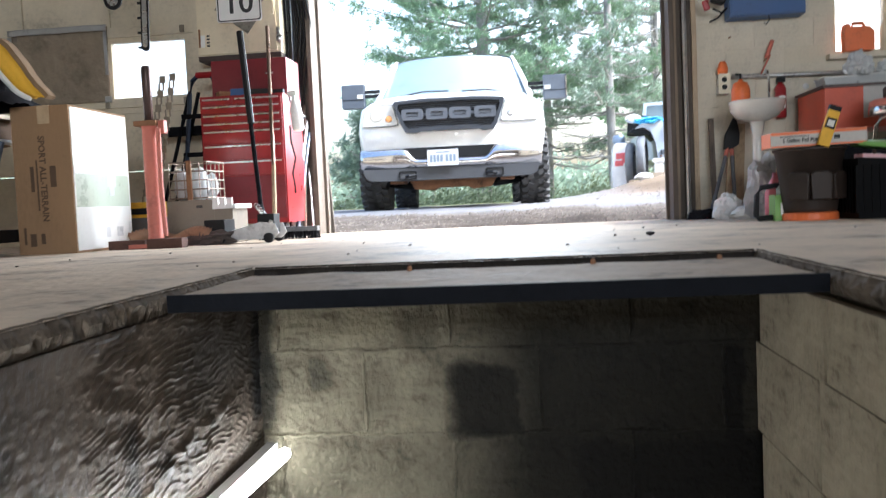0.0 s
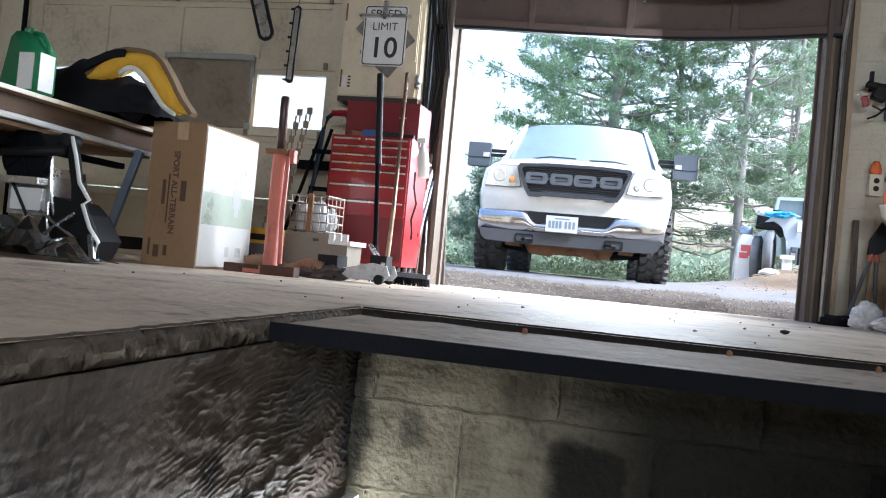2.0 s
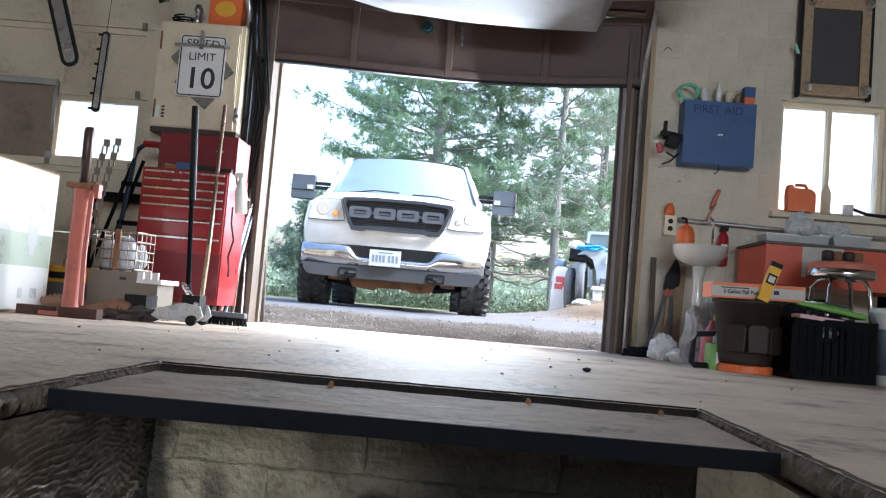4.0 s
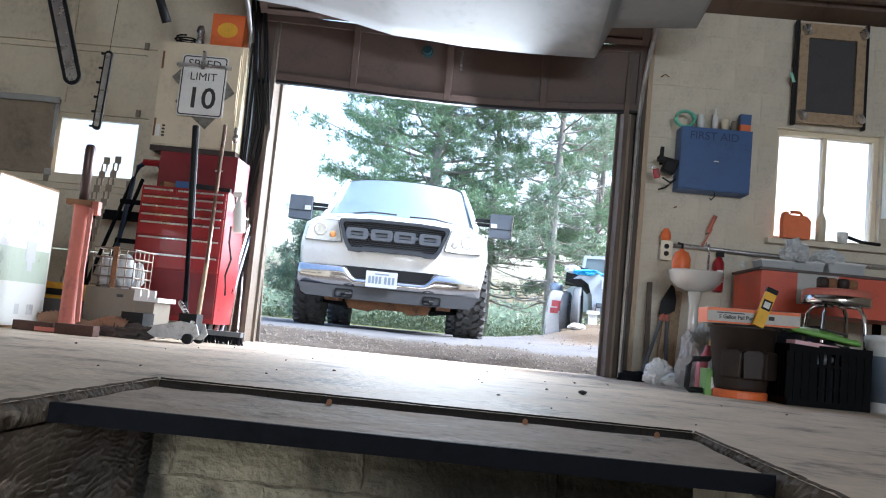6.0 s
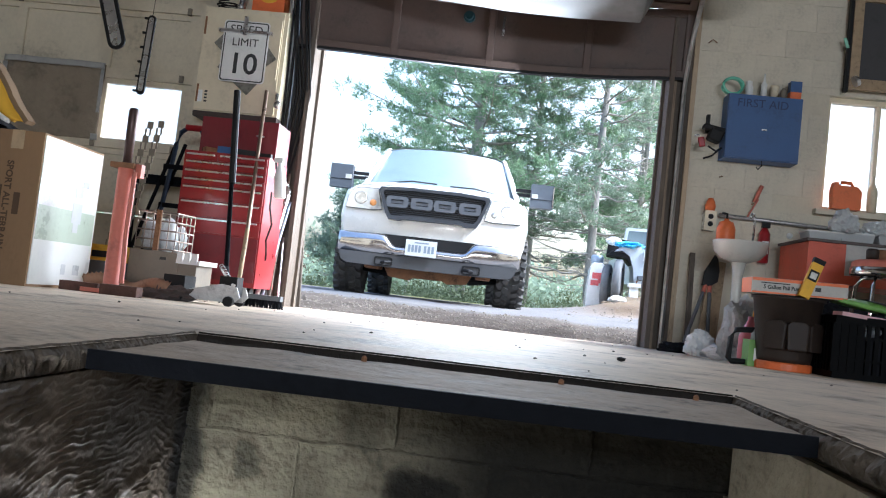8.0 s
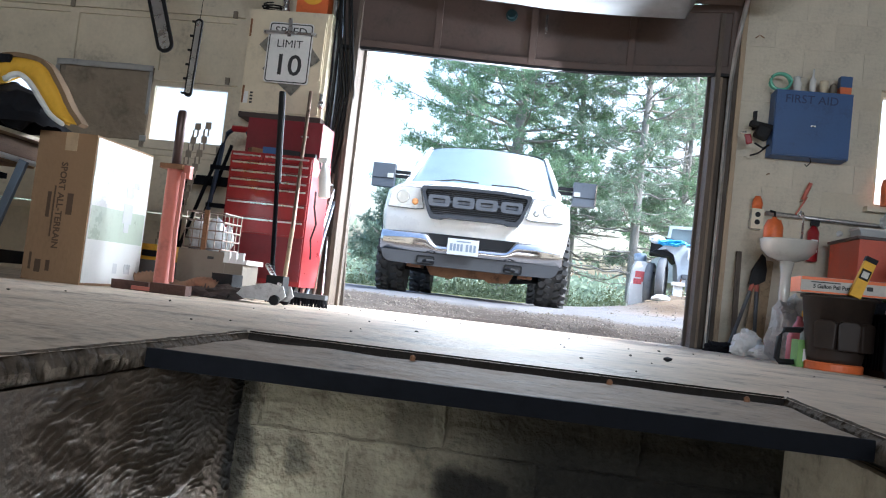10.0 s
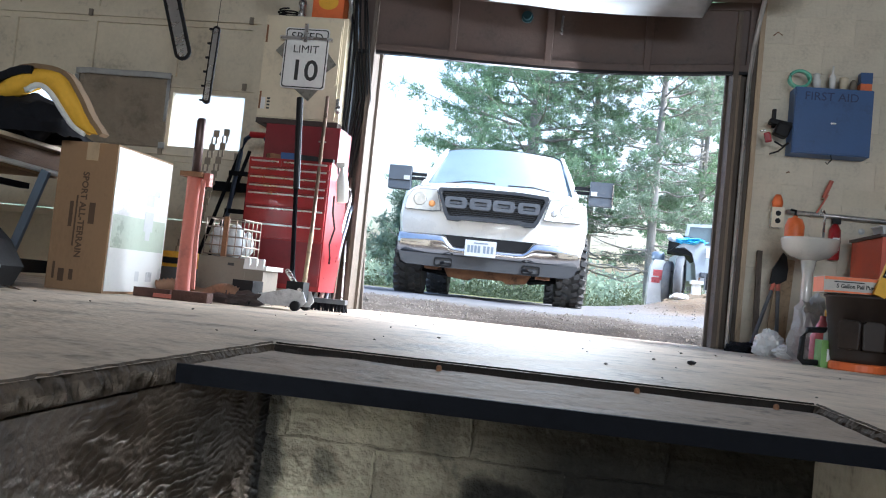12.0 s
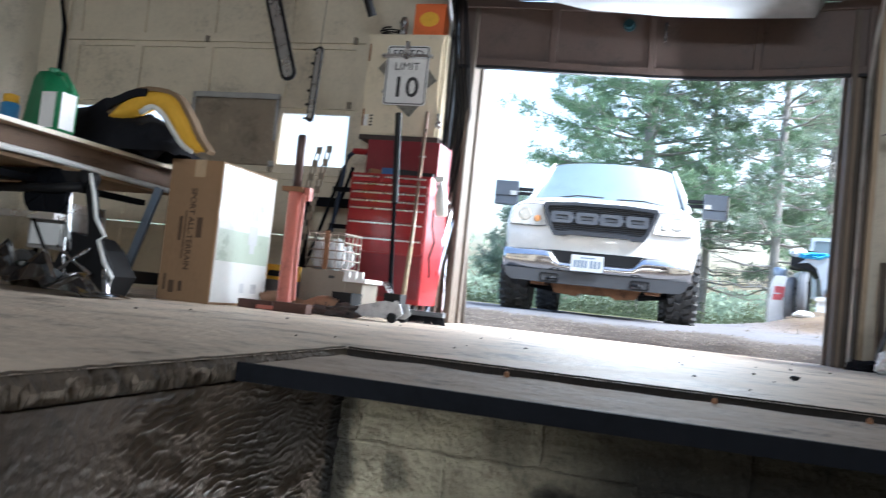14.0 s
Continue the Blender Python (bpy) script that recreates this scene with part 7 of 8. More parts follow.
# milk crate
M_CRATE = mat("black_crate_plastic", (0.003, 0.003, 0.0035), 0.6, spec=0.08)
mc = thing("milk_crate", "black plastic milk crate full of oddments", "crate", pose(1.79, 4.08, FZ(4.2)))
for z0, z1 in ((0, 0.03), (0.25, 0.285)):
    bm = bmesh.new()
    for b in ((0, 0.38, 0, 0.015), (0, 0.38, 0.345, 0.36), (0, 0.015, 0.016, 0.344), (0.365, 0.38, 0.016, 0.344)):
        box(bm, b[0], b[1], b[2], b[3], z0, z1)
    part("rim", bm, M_CRATE, mc)
for k in range(11):
    x = 0.008 + k * 0.0355
    for y in (0.003, 0.347):
        part("slat", bbox(x - (0.009 if k in (4, 5, 6) else 0.0165), x + (0.009 if k in (4, 5, 6) else 0.0165), y, y + 0.009, 0.03, 0.25, 0.002), M_CRATE, mc)
for k in range(1, 9):
    y = k * 0.04
    for x in (0.002, 0.368):
        part("slat", bbox(x, x + 0.01, y - 0.008, y + 0.008, 0.03, 0.25, 0.002), M_CRATE, mc)
for z in (0.09, 0.19):
    part("slat", bbox(0.016, 0.364, 0.002, 0.012, z - 0.006, z + 0.006, 0.002), M_CRATE, mc)
part("liner", bbox(0.02, 0.36, 0.02, 0.34, 0.014, 0.20, 0.01), M_FABRIC, mc, "dark stuff filling the crate")
part("crate_floor", bbox(0.016, 0.364, 0.016, 0.344, 0, 0.012, 0.002), M_CRATE, mc)
bag("clear_bag", (1.93, 4.25, FZ(4.2) + 0.2), (0.1, 0.12, 0.06), M_CLEARPL, "clear plastic bag inside the milk crate", 3.7)
bag("dark_bag", (2.06, 4.28, FZ(4.2) + 0.2), (0.09, 0.12, 0.06), M_FABRIC, "dark bundle inside the milk crate", 5.7)
gp = thing("green_pack", "lime green foil pack lying on the milk crate", "pack", pose(1.84, 4.2, FZ(4.2) + 0.345, 0, 9, -6))
bm = rough_grid(20, 10, lambda u, v: (0.32 * u, 0.16 * v, 0.025 + 0.02 * math.sin(math.pi * u) * math.sin(math.pi * v) + 0.01 * noise.noise(Vector((u * 6, v * 6, 1)))))
r = bmesh.ops.extrude_face_region(bm, geom=bm.faces[:])
for g in r["geom"]:
    if isinstance(g, bmesh.types.BMVert):
        g.co.z = 0.004
part("pack_body", bm, M_LIME, gp, "", True)
part("dark_print", bbox(0.14, 0.26, 0.03, 0.08, 0.045, 0.05, 0.001), M_INK, gp)
pk = thing("pink_box", "flat pink and white box on the milk crate", "box", pose(1.81, 4.07, FZ(4.2) + 0.285, 0, 4, 5))
part("box_body", bbox(0, 0.21, 0, 0.09, 0, 0.018, 0.003), mat("pale_pink_card", (0.68, 0.42, 0.45), 0.5), pk)
part("print_spot", bbox(0.12, 0.15, 0.02, 0.05, 0.018, 0.0195, 0.0005), M_INK, pk)

# stool
st = thing("shop_stool", "round red vinyl stool on chrome legs", "stool", pose(2.28, 4.75, FZ(4.75)))
bm = bmesh.new()
lathe(bm, [(0.15, 0.555), (0.168, 0.56), (0.172, 0.585), (0.168, 0.605), (0.15, 0.615), (0.05, 0.618)], 30)
part("seat", bm, M_ORANGERED, st, "worn red vinyl seat", True)
bm = bmesh.new()
lathe(bm, [(0.172, 0.53), (0.176, 0.535), (0.176, 0.572), (0.168, 0.578)], 30)
part("seat_band", bm, M_CHROME, st, "chrome seat band", True)
for k in range(4):
    a = math.pi / 4 + k * math.pi / 2
    bm = bmesh.new()
    c, s = math.cos(a), math.sin(a)
    tube(bm, [(0.06 * c, 0.06 * s, 0.53), (0.12 * c, 0.12 * s, 0.525), (0.15 * c, 0.15 * s, 0.48), (0.19 * c, 0.19 * s, 0.0)], 0.012, 8)
    part("leg", bm, M_CHROME, st, "", True)
bm = bmesh.new()
tube(bm, [(0.175 * math.cos(a), 0.175 * math.sin(a), 0.18) for a in np.linspace(0, 2 * math.pi, 25)], 0.008, 6, None, False)
part("foot_ring", bm, M_CHROME, st)
for k in range(4):
    turned("small_jar", [(0.03, 0), (0.032, 0.05), (0.024, 0.06)], pose(2.2 + 0.055 * k, 4.74 + 0.02 * (k % 2), FZ(4.75) + 0.618), M_RUST if k % 2 else M_BUCKET, "small dark tin on the stool", "tin", "tins on the stool")

# red parts washer against the wall
pw = thing("parts_washer", "orange-red steel parts cabinet on dark legs by the wall", "cabinet", pose(2.0, 5.12, FZ(5.2)))
part("tub", bbox(0, 0.95, 0, 0.5, 0.50, 0.735, 0.02, 3), mat("orange_red_enamel", (0.52, 0.085, 0.04), 0.45, var=0.3, scale=5), pw)
part("top_lip", bbox(-0.015, 0.965, -0.015, 0.51, 0.736, 0.752, 0.005), mat("dark_worn_top", (0.08, 0.06, 0.055), 0.5, 0.3), pw)
for x in (0.03, 0.88):
    for y in (0.03, 0.43):
        part("leg", bbox(x, x + 0.04, y, y + 0.04, 0, 0.50, 0.004), M_STEEL_DARK, pw)
part("lower_shelf", bbox(0.02, 0.93, 0.06, 0.47, 0.18, 0.2, 0.004), M_STEEL_DARK, pw)
part("paper_notice", bbox(0.21, 0.45, -0.004, -0.001, 0.555, 0.735, 0.001), mat("grey_paper", (0.45, 0.44, 0.42), 0.8), pw, "grey paper notice taped to the front")
part("notice_bars", bbox(0.5, 0.58, -0.003, -0.001, 0.58, 0.60, 0.0005), M_STEEL, pw)
for k, (x, y, w, h) in enumerate(((2.12, 5.2, 0.17, 0.05), (2.31, 5.22, 0.17, 0.06), (2.53, 5.2, 0.2, 0.07))):
    tr = thing("plastic_tray", "clear plastic tray of small parts on the cabinet", "tray", pose(x, y, FZ(5.2) + 0.752), "trays on the cabinet")
    bm = bmesh.new()
    ring = [(-w / 2, 0), (w / 2, 0), (w / 2 + 0.012, h), (-w / 2 - 0.012, h)]
    slab_xz(bm, ring, 0, 0.16)
    part("tray_shell", bevel(bm, 0.008, 2), M_CLEARPL, tr)
    part("tray_rim", bbox(-w / 2 - 0.018, w / 2 + 0.018, -0.006, 0.166, h, h + 0.008, 0.003), M_WHITEPL, tr)
bag("knotted_bag", (2.22, 5.2, FZ(5.2) + 0.812), (0.075, 0.06, 0.075), M_CLEARPL, "knotted clear plastic bag on the trays", 2.2)
bag("clear_bundle", (2.44, 5.25, FZ(5.2) + 0.81), (0.09, 0.06, 0.055), M_CLEARPL, "clear plastic bag on the trays", 8.2)
bm = bmesh.new()
tube(bm, [(0, 0, 0), (0.01, 0, 0.03), (-0.01, 0, 0.06)], 0.012, 6, 0.03)
ob = part("bag_knot", bm, M_CLEARPL, None, "", True)
ob.matrix_basis = pose(2.22, 5.2, FZ(5.2) + 0.885)
tagged(ob, "twisted top of the knotted plastic bag", "bag")
bag("dark_heap", (2.2, 5.25, FZ(5.2) + 0.2), (0.3, 0.14, 0.14), M_FABRIC, "dark heap under the cabinet", 4.4)

# white pail
wp = thing("white_pail", "white plastic pail with grey label beside the crate", "pail", pose(2.32, 4.15, FZ(4.15)))
bm = bmesh.new()
lathe(bm, [(0.115, 0), (0.12, 0.01), (0.135, 0.29), (0.142, 0.30), (0.142, 0.325), (0.148, 0.33), (0.148, 0.35), (0.14, 0.36), (0.04, 0.362)], 30)
part("pail_body", bm, M_WHITEPL, wp, "", True)
bm = bmesh.new()
lathe(bm, [(0.124, 0.05), (0.1365, 0.26), (0.1365, 0.262)], 30)
part("pail_label", bm, M_BLUEGREY, wp, "blue-grey label", True)
bag("red_bag", (2.18, 4.3, FZ(4.3)), (0.08, 0.08, 0.1), M_ORANGERED, "red plastic bundle behind the pail", 6.6)

# mechanic's creeper hung above the window
cr = thing("mechanics_creeper", "old wooden mechanic's creeper with casters hung on the wall", "creeper", pose(2.57, 5.66, 1.77, 0, 0, 0))
for s in (-1, 1):
    part("side_rail", bbox(s * 0.19 - 0.03, s * 0.19 + 0.03, 0, 0.035, 0, 0.68, 0.005), M_WOOD, cr)
    part("dark_edge", bbox(s * 0.232 - 0.010, s * 0.232 + 0.010, 0.005, 0.045, -0.02, 0.70, 0.006), M_BLACK, cr)
part("cross_rail", bbox(-0.158, 0.158, 0.004, 0.034, 0.0, 0.07, 0.004), M_WOOD, cr)
part("head_rest", bbox(-0.158, 0.158, -0.004, 0.034, 0.58, 0.68, 0.015), M_WOOD, cr)
part("pad", bbox(-0.155, 0.155, 0.012, 0.04, 0.072, 0.578, 0.008), mat("grey_vinyl_pad", (0.05, 0.048, 0.05), 0.6), cr, "dark vinyl pad")
for x in (-0.19, 0.19):
    for z in (0.04, 0.62):
        bm = bmesh.new()
        lathe(bm, [(0.015, -0.012), (0.035, -0.012), (0.035, 0.012), (0.015, 0.012)], 16)
        bmesh.ops.transform(bm, matrix=pose(x, -0.035, z, 0, 60, 0), verts=bm.verts)
        part("caster", bm, M_STEEL, cr)
part("green_tag", bbox(-0.15, -0.13, -0.002, 0.002, 0.33, 0.40, 0.001, 2, pose(0, 0, 0, 0, -20, 0)), mat("mint_tag", (0.3, 0.6, 0.45), 0.6), cr)

# on the window sill
oj = thing("orange_jug", "orange plastic fuel jug on the window sill", "jug", pose(2.385, 5.66, 0.981))
bm = bmesh.new()
slab_xz(bm, [(-0.085, 0), (0.085, 0), (0.09, 0.01), (0.09, 0.12), (0.06, 0.15), (-0.05, 0.15), (-0.06, 0.17), (-0.08, 0.17), (-0.09, 0.12)], -0.035, 0.035)
part("jug_body", bevel(bm, 0.01, 3), M_ORANGE, oj)
bm = bmesh.new()
tube(bm, [(-0.04, 0, 0.14), (-0.03, 0, 0.175), (0.03, 0, 0.175), (0.05, 0, 0.14)], 0.012, 8)
part("jug_handle", bm, M_ORANGE, oj, "", True)
turned("tall_bottle", [(0.03, 0), (0.033, 0.14), (0.012, 0.19), (0.01, 0.23)], pose(2.56, 5.68, 0.981), M_CREAMSTEEL, "pale tall bottle on the window sill", "bottle")
turned("white_cup", [(0.03, 0), (0.036, 0.07), (0.033, 0.07), (0.02, 0.01)], pose(2.70, 5.67, 0.981), M_WHITEPL, "white plastic cup on the window sill", "cup")
bm = bmesh.new()
tube(bm, [(2.73, 5.68, 1.03), (2.82, 5.67, 1.0), (2.95, 5.68, 0.995)], 0.012, 6)
tagged(part("sill_hose", bm, M_BLACK, None, "", True), "black hose end on the window sill", "hose")
wb = thing("wall_box", "white electrical box beside the window", "electrical box", pose(2.98, 5.66, 1.18))
part("box_shell", bbox(0, 0.2, 0, 0.088, 0, 0.62, 0.006), M_WHITEPL, wb)
part("box_cover", bbox(0.01, 0.19, -0.006, 0.0, 0.01, 0.61, 0.004), M_GREYPLASTIC, wb)

# nails and rusty hooks in the block wall
for k, (x, z, L) in enumerate(((1.61, 1.13, 0.012), (1.46, 2.02, 0.05), (1.83, 0.97, 0.015))):
    bm = bmesh.new()
    tube(bm, [(x, WY, z), (x + 0.005, WY - 0.03, z), (x + 0.4 * L, WY - 0.035, z + 0.25 * L), (x + L, WY - 0.03, z - 0.1 * L)], 0.003, 6)
    tagged(part("wall_hook", bm, M_RUST, None, "", True), "small rusty hook driven into the wall", "hook", "hooks in the wall")

# bits on the floor
rgf = np.random.default_rng(21)
for k in range(46):
    x, y = rgf.uniform(-1.4, 1.5), rgf.uniform(2.15, 5.2)
    if k < 3:
        x, y = ((0.72, 3.15), (0.60, 3.2), (0.4, 2.6))[k]
    s = 0.02 if k == 0 else rgf.uniform(0.003, 0.009)
    bm = bmesh.new()
    blob(bm, (0, 0, s * 0.3), (s, s * 0.7, s * 0.45), 1, 0.4, 3, k)
    ob = part("floor_crumb", bm, M_GRAVEL if k else M_BLACK)
    ob.matrix_basis = pose(x, y, FZ(y) + 0.002, 0, 0, rgf.uniform(0, 180))
    tagged(ob, "small dark crumb of dirt on the floor", "dirt crumb", "crumbs on the floor")

# ---- parked utility vehicle and tank beyond the verge ----
M_SILVER = mat("dull_silver_paint", (0.46, 0.5, 0.54), 0.4, var=0.2, coat=0.3)
JB = gz(2.2, 12.6)
jp = thing("utility_vehicle", "grey off-road vehicle with big tyres and a bunched blue tarp", "vehicle", pose(0, 12.5, 0))
part("body_tub", bbox(2.12, 4.2, 0.15, 3.2, JB + 0.35, 1.14, 0.05, 3), M_SILVER, jp)
bm = bmesh.new()
slab_xz(bm, [(1.80, 1.08), (1.92, 1.17), (2.18, 1.19), (2.24, 1.05), (2.20, 0.72), (2.12, 0.62), (2.09, 0.86), (2.03, 1.03), (1.92, 1.10)], -0.1, 0.3)
part("fender", bevel(bm, 0.02, 2), M_SILVER, jp, "silver fender panel")
bm = bmesh.new()
slab_xz(bm, [(1.72, 1.04), (1.80, 1.10), (2.02, 1.06), (2.08, 0.9), (1.98, 1.0), (1.8, 1.02)], -0.05, 0.35)
part("wheel_arch", bm, M_BLACK, jp)
for x, y, turn in ((1.775, 0.25, 77), (1.905, 0.0, 77), (3.9, 0.2, 80)):
    bm = bmesh.new()
    lathe(bm, [(0.2, -0.045), (0.30, -0.06), (0.33, -0.04), (0.335, 0.04), (0.30, 0.06), (0.2, 0.045)], 32)
    bmesh.ops.transform(bm, matrix=pose(x, y, gz(x, 12.5 + y) + 0.35, 0, 90, turn - 90), verts=bm.verts)
    w = part("wheel", bm, mat("dusty_tyre", (0.17, 0.17, 0.17), 0.85, var=0.3, bump=0.3), jp, "dusty grey tyre", True)
    bm = bmesh.new()
    lathe(bm, [(0.2, -0.05), (0.205, 0.05), (0.05, 0.02)], 20)
    bmesh.ops.transform(bm, matrix=pose(x, y, gz(x, 12.5 + y) + 0.35, 0, 90, turn - 90), verts=bm.verts)
    part("rim", bm, M_STEEL_DARK, w)
bm = bmesh.new()
ring_xz(bm, [(1.98, 1.16), (3.6, 1.16), (3.5, 1.56), (2.02, 1.5)], [(2.03, 1.2), (3.5, 1.2), (3.42, 1.5), (2.06, 1.46)], 0.5, 0.56)
part("windscreen_frame", bm, M_SILVER, jp)
bm = bmesh.new()
slab_xz(bm, [(2.03, 1.2), (3.5, 1.2), (3.42, 1.5), (2.06, 1.46)], 0.52, 0.53)
part("windscreen", bm, M_WIND, jp, "pale windscreen")
part("divider", bbox(2.38, 2.42, 0.48, 0.55, 1.18, 1.5, 0.004), M_STEEL_DARK, jp)
bm = bmesh.new()
blob(bm, (2.02, -0.02, 1.19), (0.2, 0.16, 0.05), 4, 0.45, 4, 4.4)
part("blue_tarp", bm, mat("blue_tarp", (0.08, 0.4, 0.66), 0.45, var=0.3), jp, "bunched blue tarp")
part("black_panel", bbox(1.68, 2.0, 0.3, 0.34, 1.10, 1.40, 0.01, 2, pose(0, 0, 0, 0, 3, 0)), M_BLACK, jp, "black carrier panel")
bm = bmesh.new()
blob(bm, (1.82, 0.2, 1.25), (0.11, 0.06, 0.06), 3, 0.4, 4, 1.4)
part("white_cloth", bm, M_WHITEPL, jp)
part("step_board", bbox(2.16, 2.9, -0.2, 0.1, 0.70, 0.76, 0.01), M_GREYPLASTIC, jp)
part("white_can", bbox(2.22, 2.42, -0.15, 0.05, 0.98, 1.12, 0.02), M_WHITEPL, jp)
bm = bmesh.new()
tube(bm, [(2.02, -0.3, 0.58), (2.12, -0.3, 0.58), (2.13, -0.3, 0.68)], 0.014, 6)
part("steel_hook", bm, M_RUST, jp)
dm = thing("white_tank", "white tank with a faded red patch beside the vehicle", "tank", pose(1.61, 12.75, gz(1.61, 12.75)) @ Matrix.Diagonal((0.85, 1, 1, 1)))
part("tank_base", bbox(-0.15, 0.13, -0.1, 0.2, 0, 0.24, 0.015, 3), M_WHITEPAINT, dm)
bm = bmesh.new()
slab_xz(bm, [(-0.155, 0.24), (0.13, 0.24), (0.13, 0.66), (0.08, 0.7), (-0.07, 0.7), (-0.12, 0.6)], -0.11, 0.2)
part("tank_body", bevel(bm, 0.02, 3), M_WHITEPAINT, dm)
for k, (x0, x1, z0, z1) in enumerate(((-0.08, 0.09, 0.46, 0.55), (-0.1, 0.04, 0.36, 0.44), (0.02, 0.1, 0.40, 0.47))):
    part("red_patch", bbox(x0, x1, -0.116 - 0.001 * k, -0.111, z0, z1, 0.001), mat("faded_red_patch", (0.65, 0.12, 0.12), 0.5, var=0.5, scale=30), dm, "faded red patch")
bm = bmesh.new()
lathe(bm, [(0.10, 0.70), (0.11, 0.72), (0.11, 0.80), (0.09, 0.82)], 18, (0, 0.05, 0))
part("tank_lid", bm, M_BLUEGREY, dm, "", True)
pst = thing("concrete_pier", "pale concrete pier block on the verge", "pier block", pose(2.02, 11.7, gz(2.02, 11.7) - 0.02))
part("pier_base", bbox(-0.09, 0.09, -0.09, 0.09, 0, 0.10, 0.01), M_DIRT, pst)
part("pier_shaft", bbox(-0.055, 0.055, -0.055, 0.055, 0.1, 0.24, 0.01), M_SIGN, pst)
part("pier_cap", bbox(-0.08, 0.08, -0.08, 0.08, 0.24, 0.29, 0.01), M_SIGN, pst)
vc = thing("plastic_crate", "small dark slatted plastic crate on a pale block by the verge", "crate", pose(2.25, 11.75, gz(2.25, 11.75)))
part("crate_block", bbox(-0.09, 0.09, -0.09, 0.09, -0.02, 0.13, 0.012), M_SIGN, vc, "pale concrete block under the crate")
for k in range(4):
    part("crate_slat", bbox(-0.11, 0.11, -0.10, -0.09, 0.14 + 0.055 * k, 0.175 + 0.055 * k, 0.003), M_BLACK, vc)
for x in (-0.105, 0.0, 0.105):
    part("crate_post", bbox(x - 0.012, x + 0.012, -0.09, -0.08, 0.131, 0.345, 0.003), M_BLACK, vc)
part("crate_back", bbox(-0.11, 0.11, 0.08, 0.10, 0.131, 0.345, 0.004), M_GREYPLASTIC, vc)
for k, (x, y, s) in enumerate(((1.80, 11.6, 0.12), (2.22, 11.7, 0.13), (1.68, 11.7, 0.07))):
    bm = bmesh.new()
    blob(bm, (0, 0, s * 0.4), (s, s * 0.7, s * 0.4), 3, 0.35, 3, k + 2, True)
    ob = part("concrete_rubble", bm, M_WHITEPL if k == 0 else M_DIRT)
    ob.matrix_basis = pose(x, y, gz(x, y) - 0.01)
    tagged(ob, "pale lump of rubble on the sandy verge", "rubble", "rubble on the verge")


# ---- block pieces of the walls ----
def block_mesh(name, w, d, h, material, seed, chip=0.004):
    bm = bmesh.new()
    box(bm, 0, w, 0, d, 0, h)
    bevel(bm, 0.0015, 1)
    for v in bm.verts:
        v.co += Vector((noise.noise(v.co * 30 + Vector((seed, 0, 0))), noise.noise(v.co * 30 + Vector((0, seed, 0))), noise.noise(v.co * 30 + Vector((0, 0, seed))))) * chip
    me = bpy.data.meshes.new(name)
    bmesh.ops.recalc_face_normals(bm, faces=bm.faces)
    bm.to_mesh(me)
    bm.free()
    me.materials.append(material)
    return me


def place(me, parent, m):
    ob = new("block", me)
    ob.parent = parent
    ob.matrix_basis = m


# front wall, painted blocks
BH, BW = 0.183, 0.372
cache = {}


def wall_block(x0, x1, z0, z1):
    key = (round(x1 - x0, 3), round(z1 - z0, 3))
    if key not in cache:
        cache[key] = block_mesh("block", x1 - x0 - 0.0015, 0.010, z1 - z0 - 0.0015, M_WALL, 1.0 + len(cache), 0.001)
    place(cache[key], wall_ne, pose(x0 + 0.0008, WY - 0.004, z0 + 0.0008))


for r_ in range(15):
    z0 = -0.048 + r_ * BH
    z1 = min(z0 + BH, 2.495)
    if z1 - z0 < 0.03:
        continue
    x = 1.402 - (BW / 2 if r_ % 2 else 0)
    while x < 3.9:
        a, b = max(x, 1.402), x + BW
        x += BW
        if b - a < 0.03:
            continue
        if z1 > 0.945 and z0 < 1.74 and b > 2.22 and a < 3.02:
            if z0 < 0.944:
                wall_block(a, b, z0, 0.944)
            elif z1 > 1.745:
                wall_block(a, b, max(z0, 1.742), z1)
            else:
                if a < 2.25:
                    wall_block(a, 2.265, z0, z1)
                if b > 3.0 and 3.02 < b:
                    wall_block(2.98, b, z0, z1)
            continue
        wall_block(a, b, z0, z1)

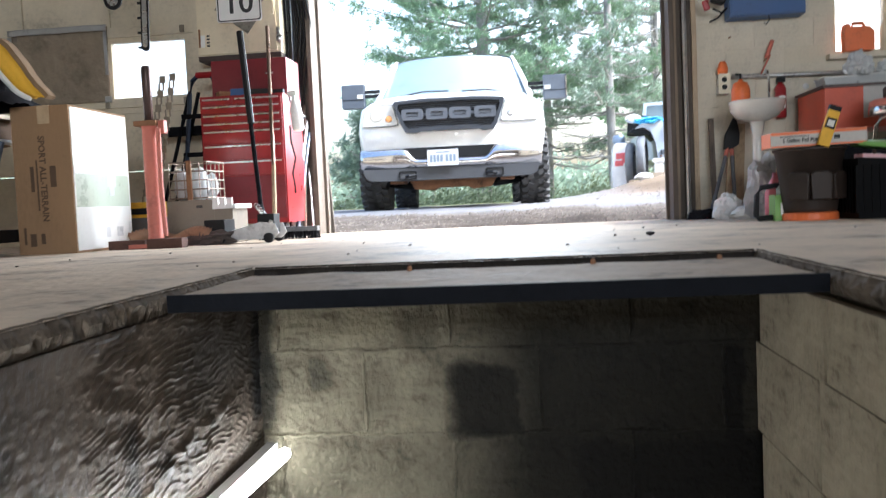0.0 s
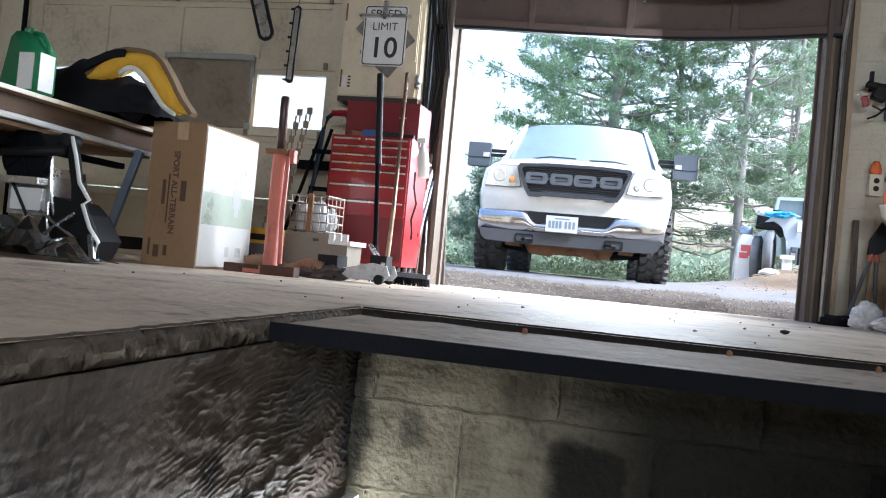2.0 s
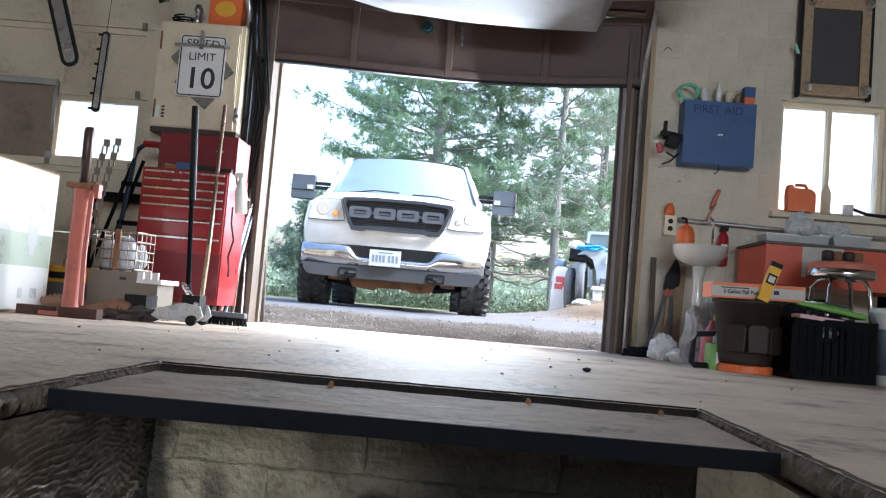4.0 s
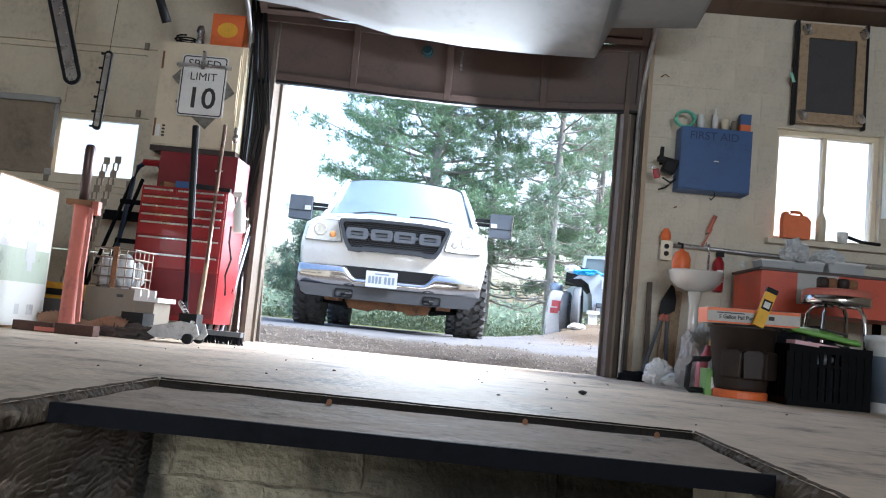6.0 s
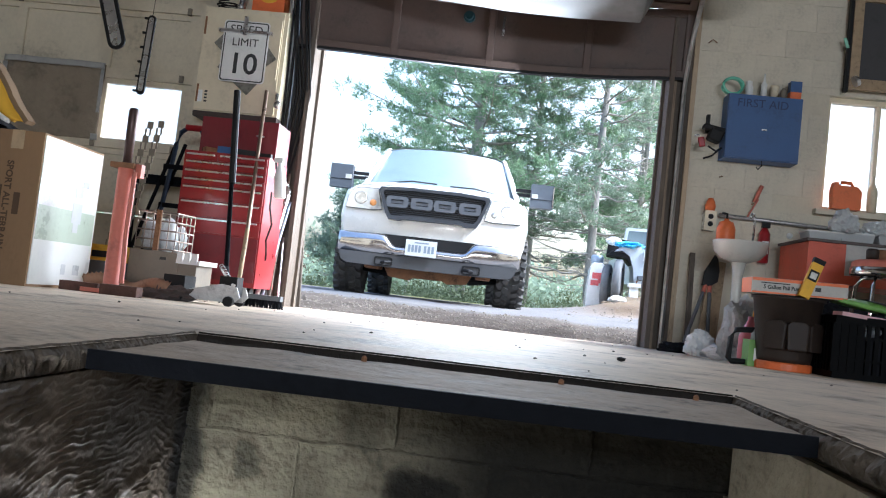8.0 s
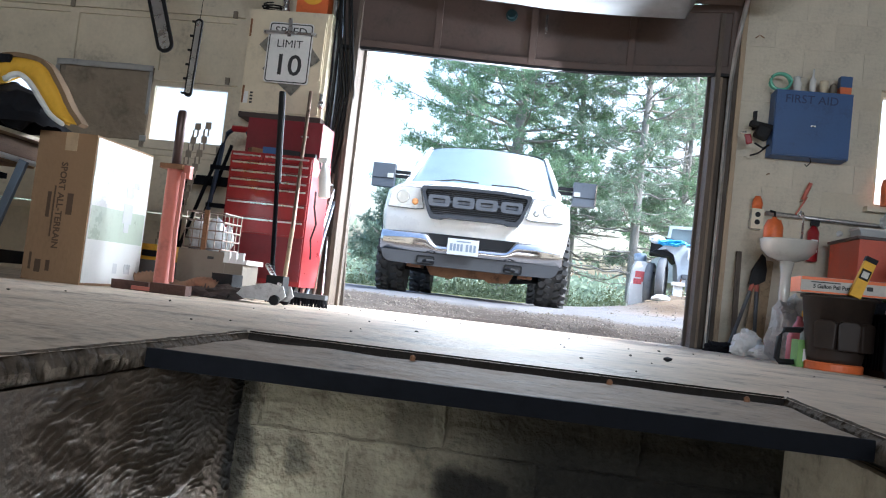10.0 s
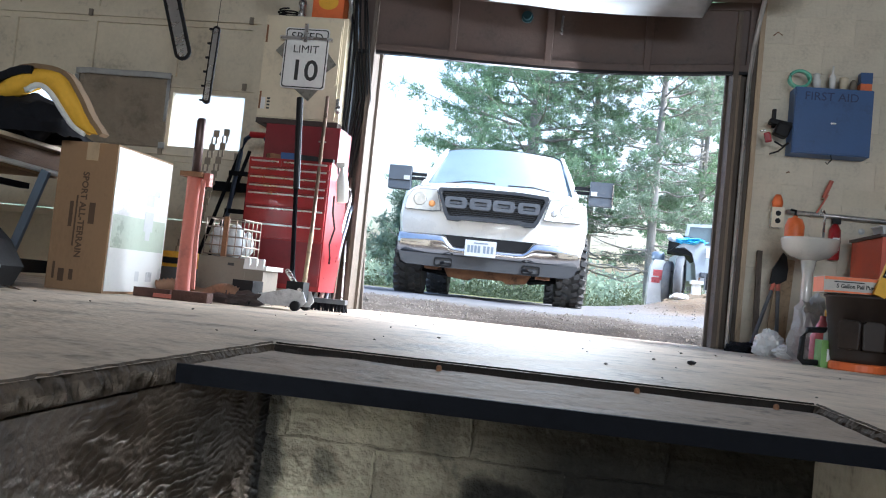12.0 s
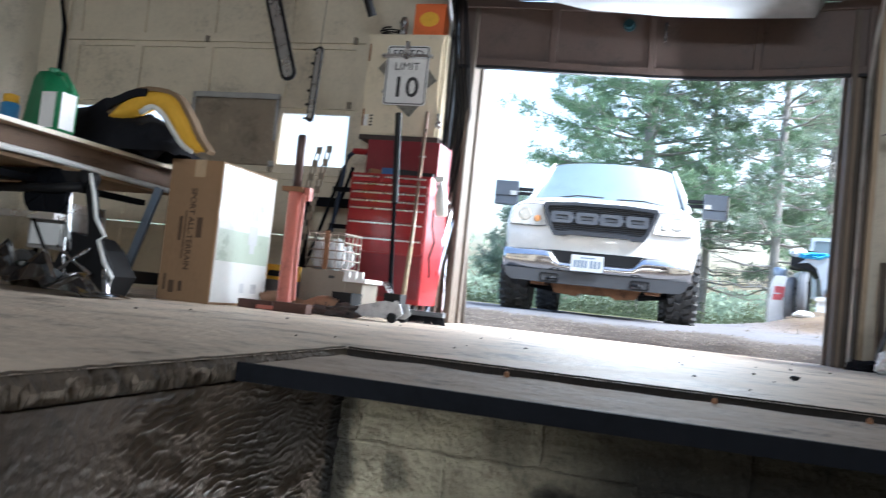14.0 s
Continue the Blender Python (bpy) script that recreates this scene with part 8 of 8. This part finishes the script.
# pit end wall and east wall, parged blocks; the end wall carries soot and painted shade
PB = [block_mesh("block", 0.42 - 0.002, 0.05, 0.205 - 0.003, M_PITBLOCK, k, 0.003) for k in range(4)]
PE = [block_mesh("block", 0.42 - 0.002, 0.05, 0.205 - 0.003, M_PITEAST, k, 0.003) for k in range(4)]
PTE = block_mesh("block", 0.42 - 0.002, 0.05, 0.147, M_PITEAST, 7, 0.003)
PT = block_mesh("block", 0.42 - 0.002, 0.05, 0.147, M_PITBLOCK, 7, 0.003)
for r_ in range(7):
    z0 = -0.205 - r_ * 0.205 + (0.0 if r_ else 0.0)
    for c in range(4):
        x = -0.54 + c * 0.42 - (0.21 if r_ % 2 == 0 else 0.0) + (0.0)
        k = (r_ * 5 + c * 3) % 4
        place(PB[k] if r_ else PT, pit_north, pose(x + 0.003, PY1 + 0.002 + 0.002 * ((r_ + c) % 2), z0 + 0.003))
    for c in range(13):
        y = PY1 - 0.03 - (c + 1) * 0.42 + (0.21 if r_ % 2 else 0)
        if y < PY0:
            continue
        ob = new("block", PE[(r_ + 2 * c) % 4] if r_ else PTE)
        ob.parent = pit_east
        ob.matrix_basis = Matrix.Translation((PX1 - 0.008 + 0.002 * (c % 2), y + 0.405 if y + 0.41 < PY1 else PY1 - 0.01, z0 + 0.003)) @ Matrix.Rotation(radians(-90), 4, 'Z')


# squeezed-out parging left standing along the joints of the end wall
def parge_ridge(p0, p1, across, n, seed):
    bm = bmesh.new()
    p0, p1, w = Vector(p0), Vector(p1), Vector(across)
    rows = []
    for i in range(n + 1):
        p = p0.lerp(p1, i / n)
        q = p * 30 + Vector((seed, 0, seed))
        c = 0.006 * noise.noise(p * 11 + Vector((seed, 0, 0))) + 0.003 * noise.noise(q * 2)
        h = 0.007 * max(-0.5, noise.noise(q * 0.6) + 0.7 * noise.noise(q * 2.6) - 0.05)
        wide = 0.0042 + 0.0035 * noise.noise(q * 1.4)
        rows.append([bm.verts.new(p + w * (c + k * wide) + Vector((0, -d, 0))) for k, d in ((-1.3, -0.004), (-0.8, h * 0.3 - 0.001), (0.0, h + 0.0005), (0.5, h * 0.6 - 0.001), (1.2, -0.004))])
    for a, b in zip(rows, rows[1:]):
        for k in range(4):
            bm.faces.new((a[k], a[k + 1], b[k + 1], b[k]))
    bmesh.ops.recalc_face_normals(bm, faces=bm.faces[:])
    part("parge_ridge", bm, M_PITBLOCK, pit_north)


for k in range(4):
    zj = -0.205 - 0.205 * k
    parge_ridge((PX0 + 0.01, PY1, zj + 0.001), (PX1, PY1, zj + 0.001), (0, 0, 1), 220, 3.7 * k)
    for c in range(4):
        xj = -0.54 + c * 0.42 - (0.0 if k % 2 else 0.21) + 0.002
        if PX0 + 0.02 < xj < PX1:
            parge_ridge((xj, PY1, zj + 0.012), (xj, PY1, zj + (0.145 if k == 0 else 0.195)), (1, 0, 0), 50, k + 5.1 * c)
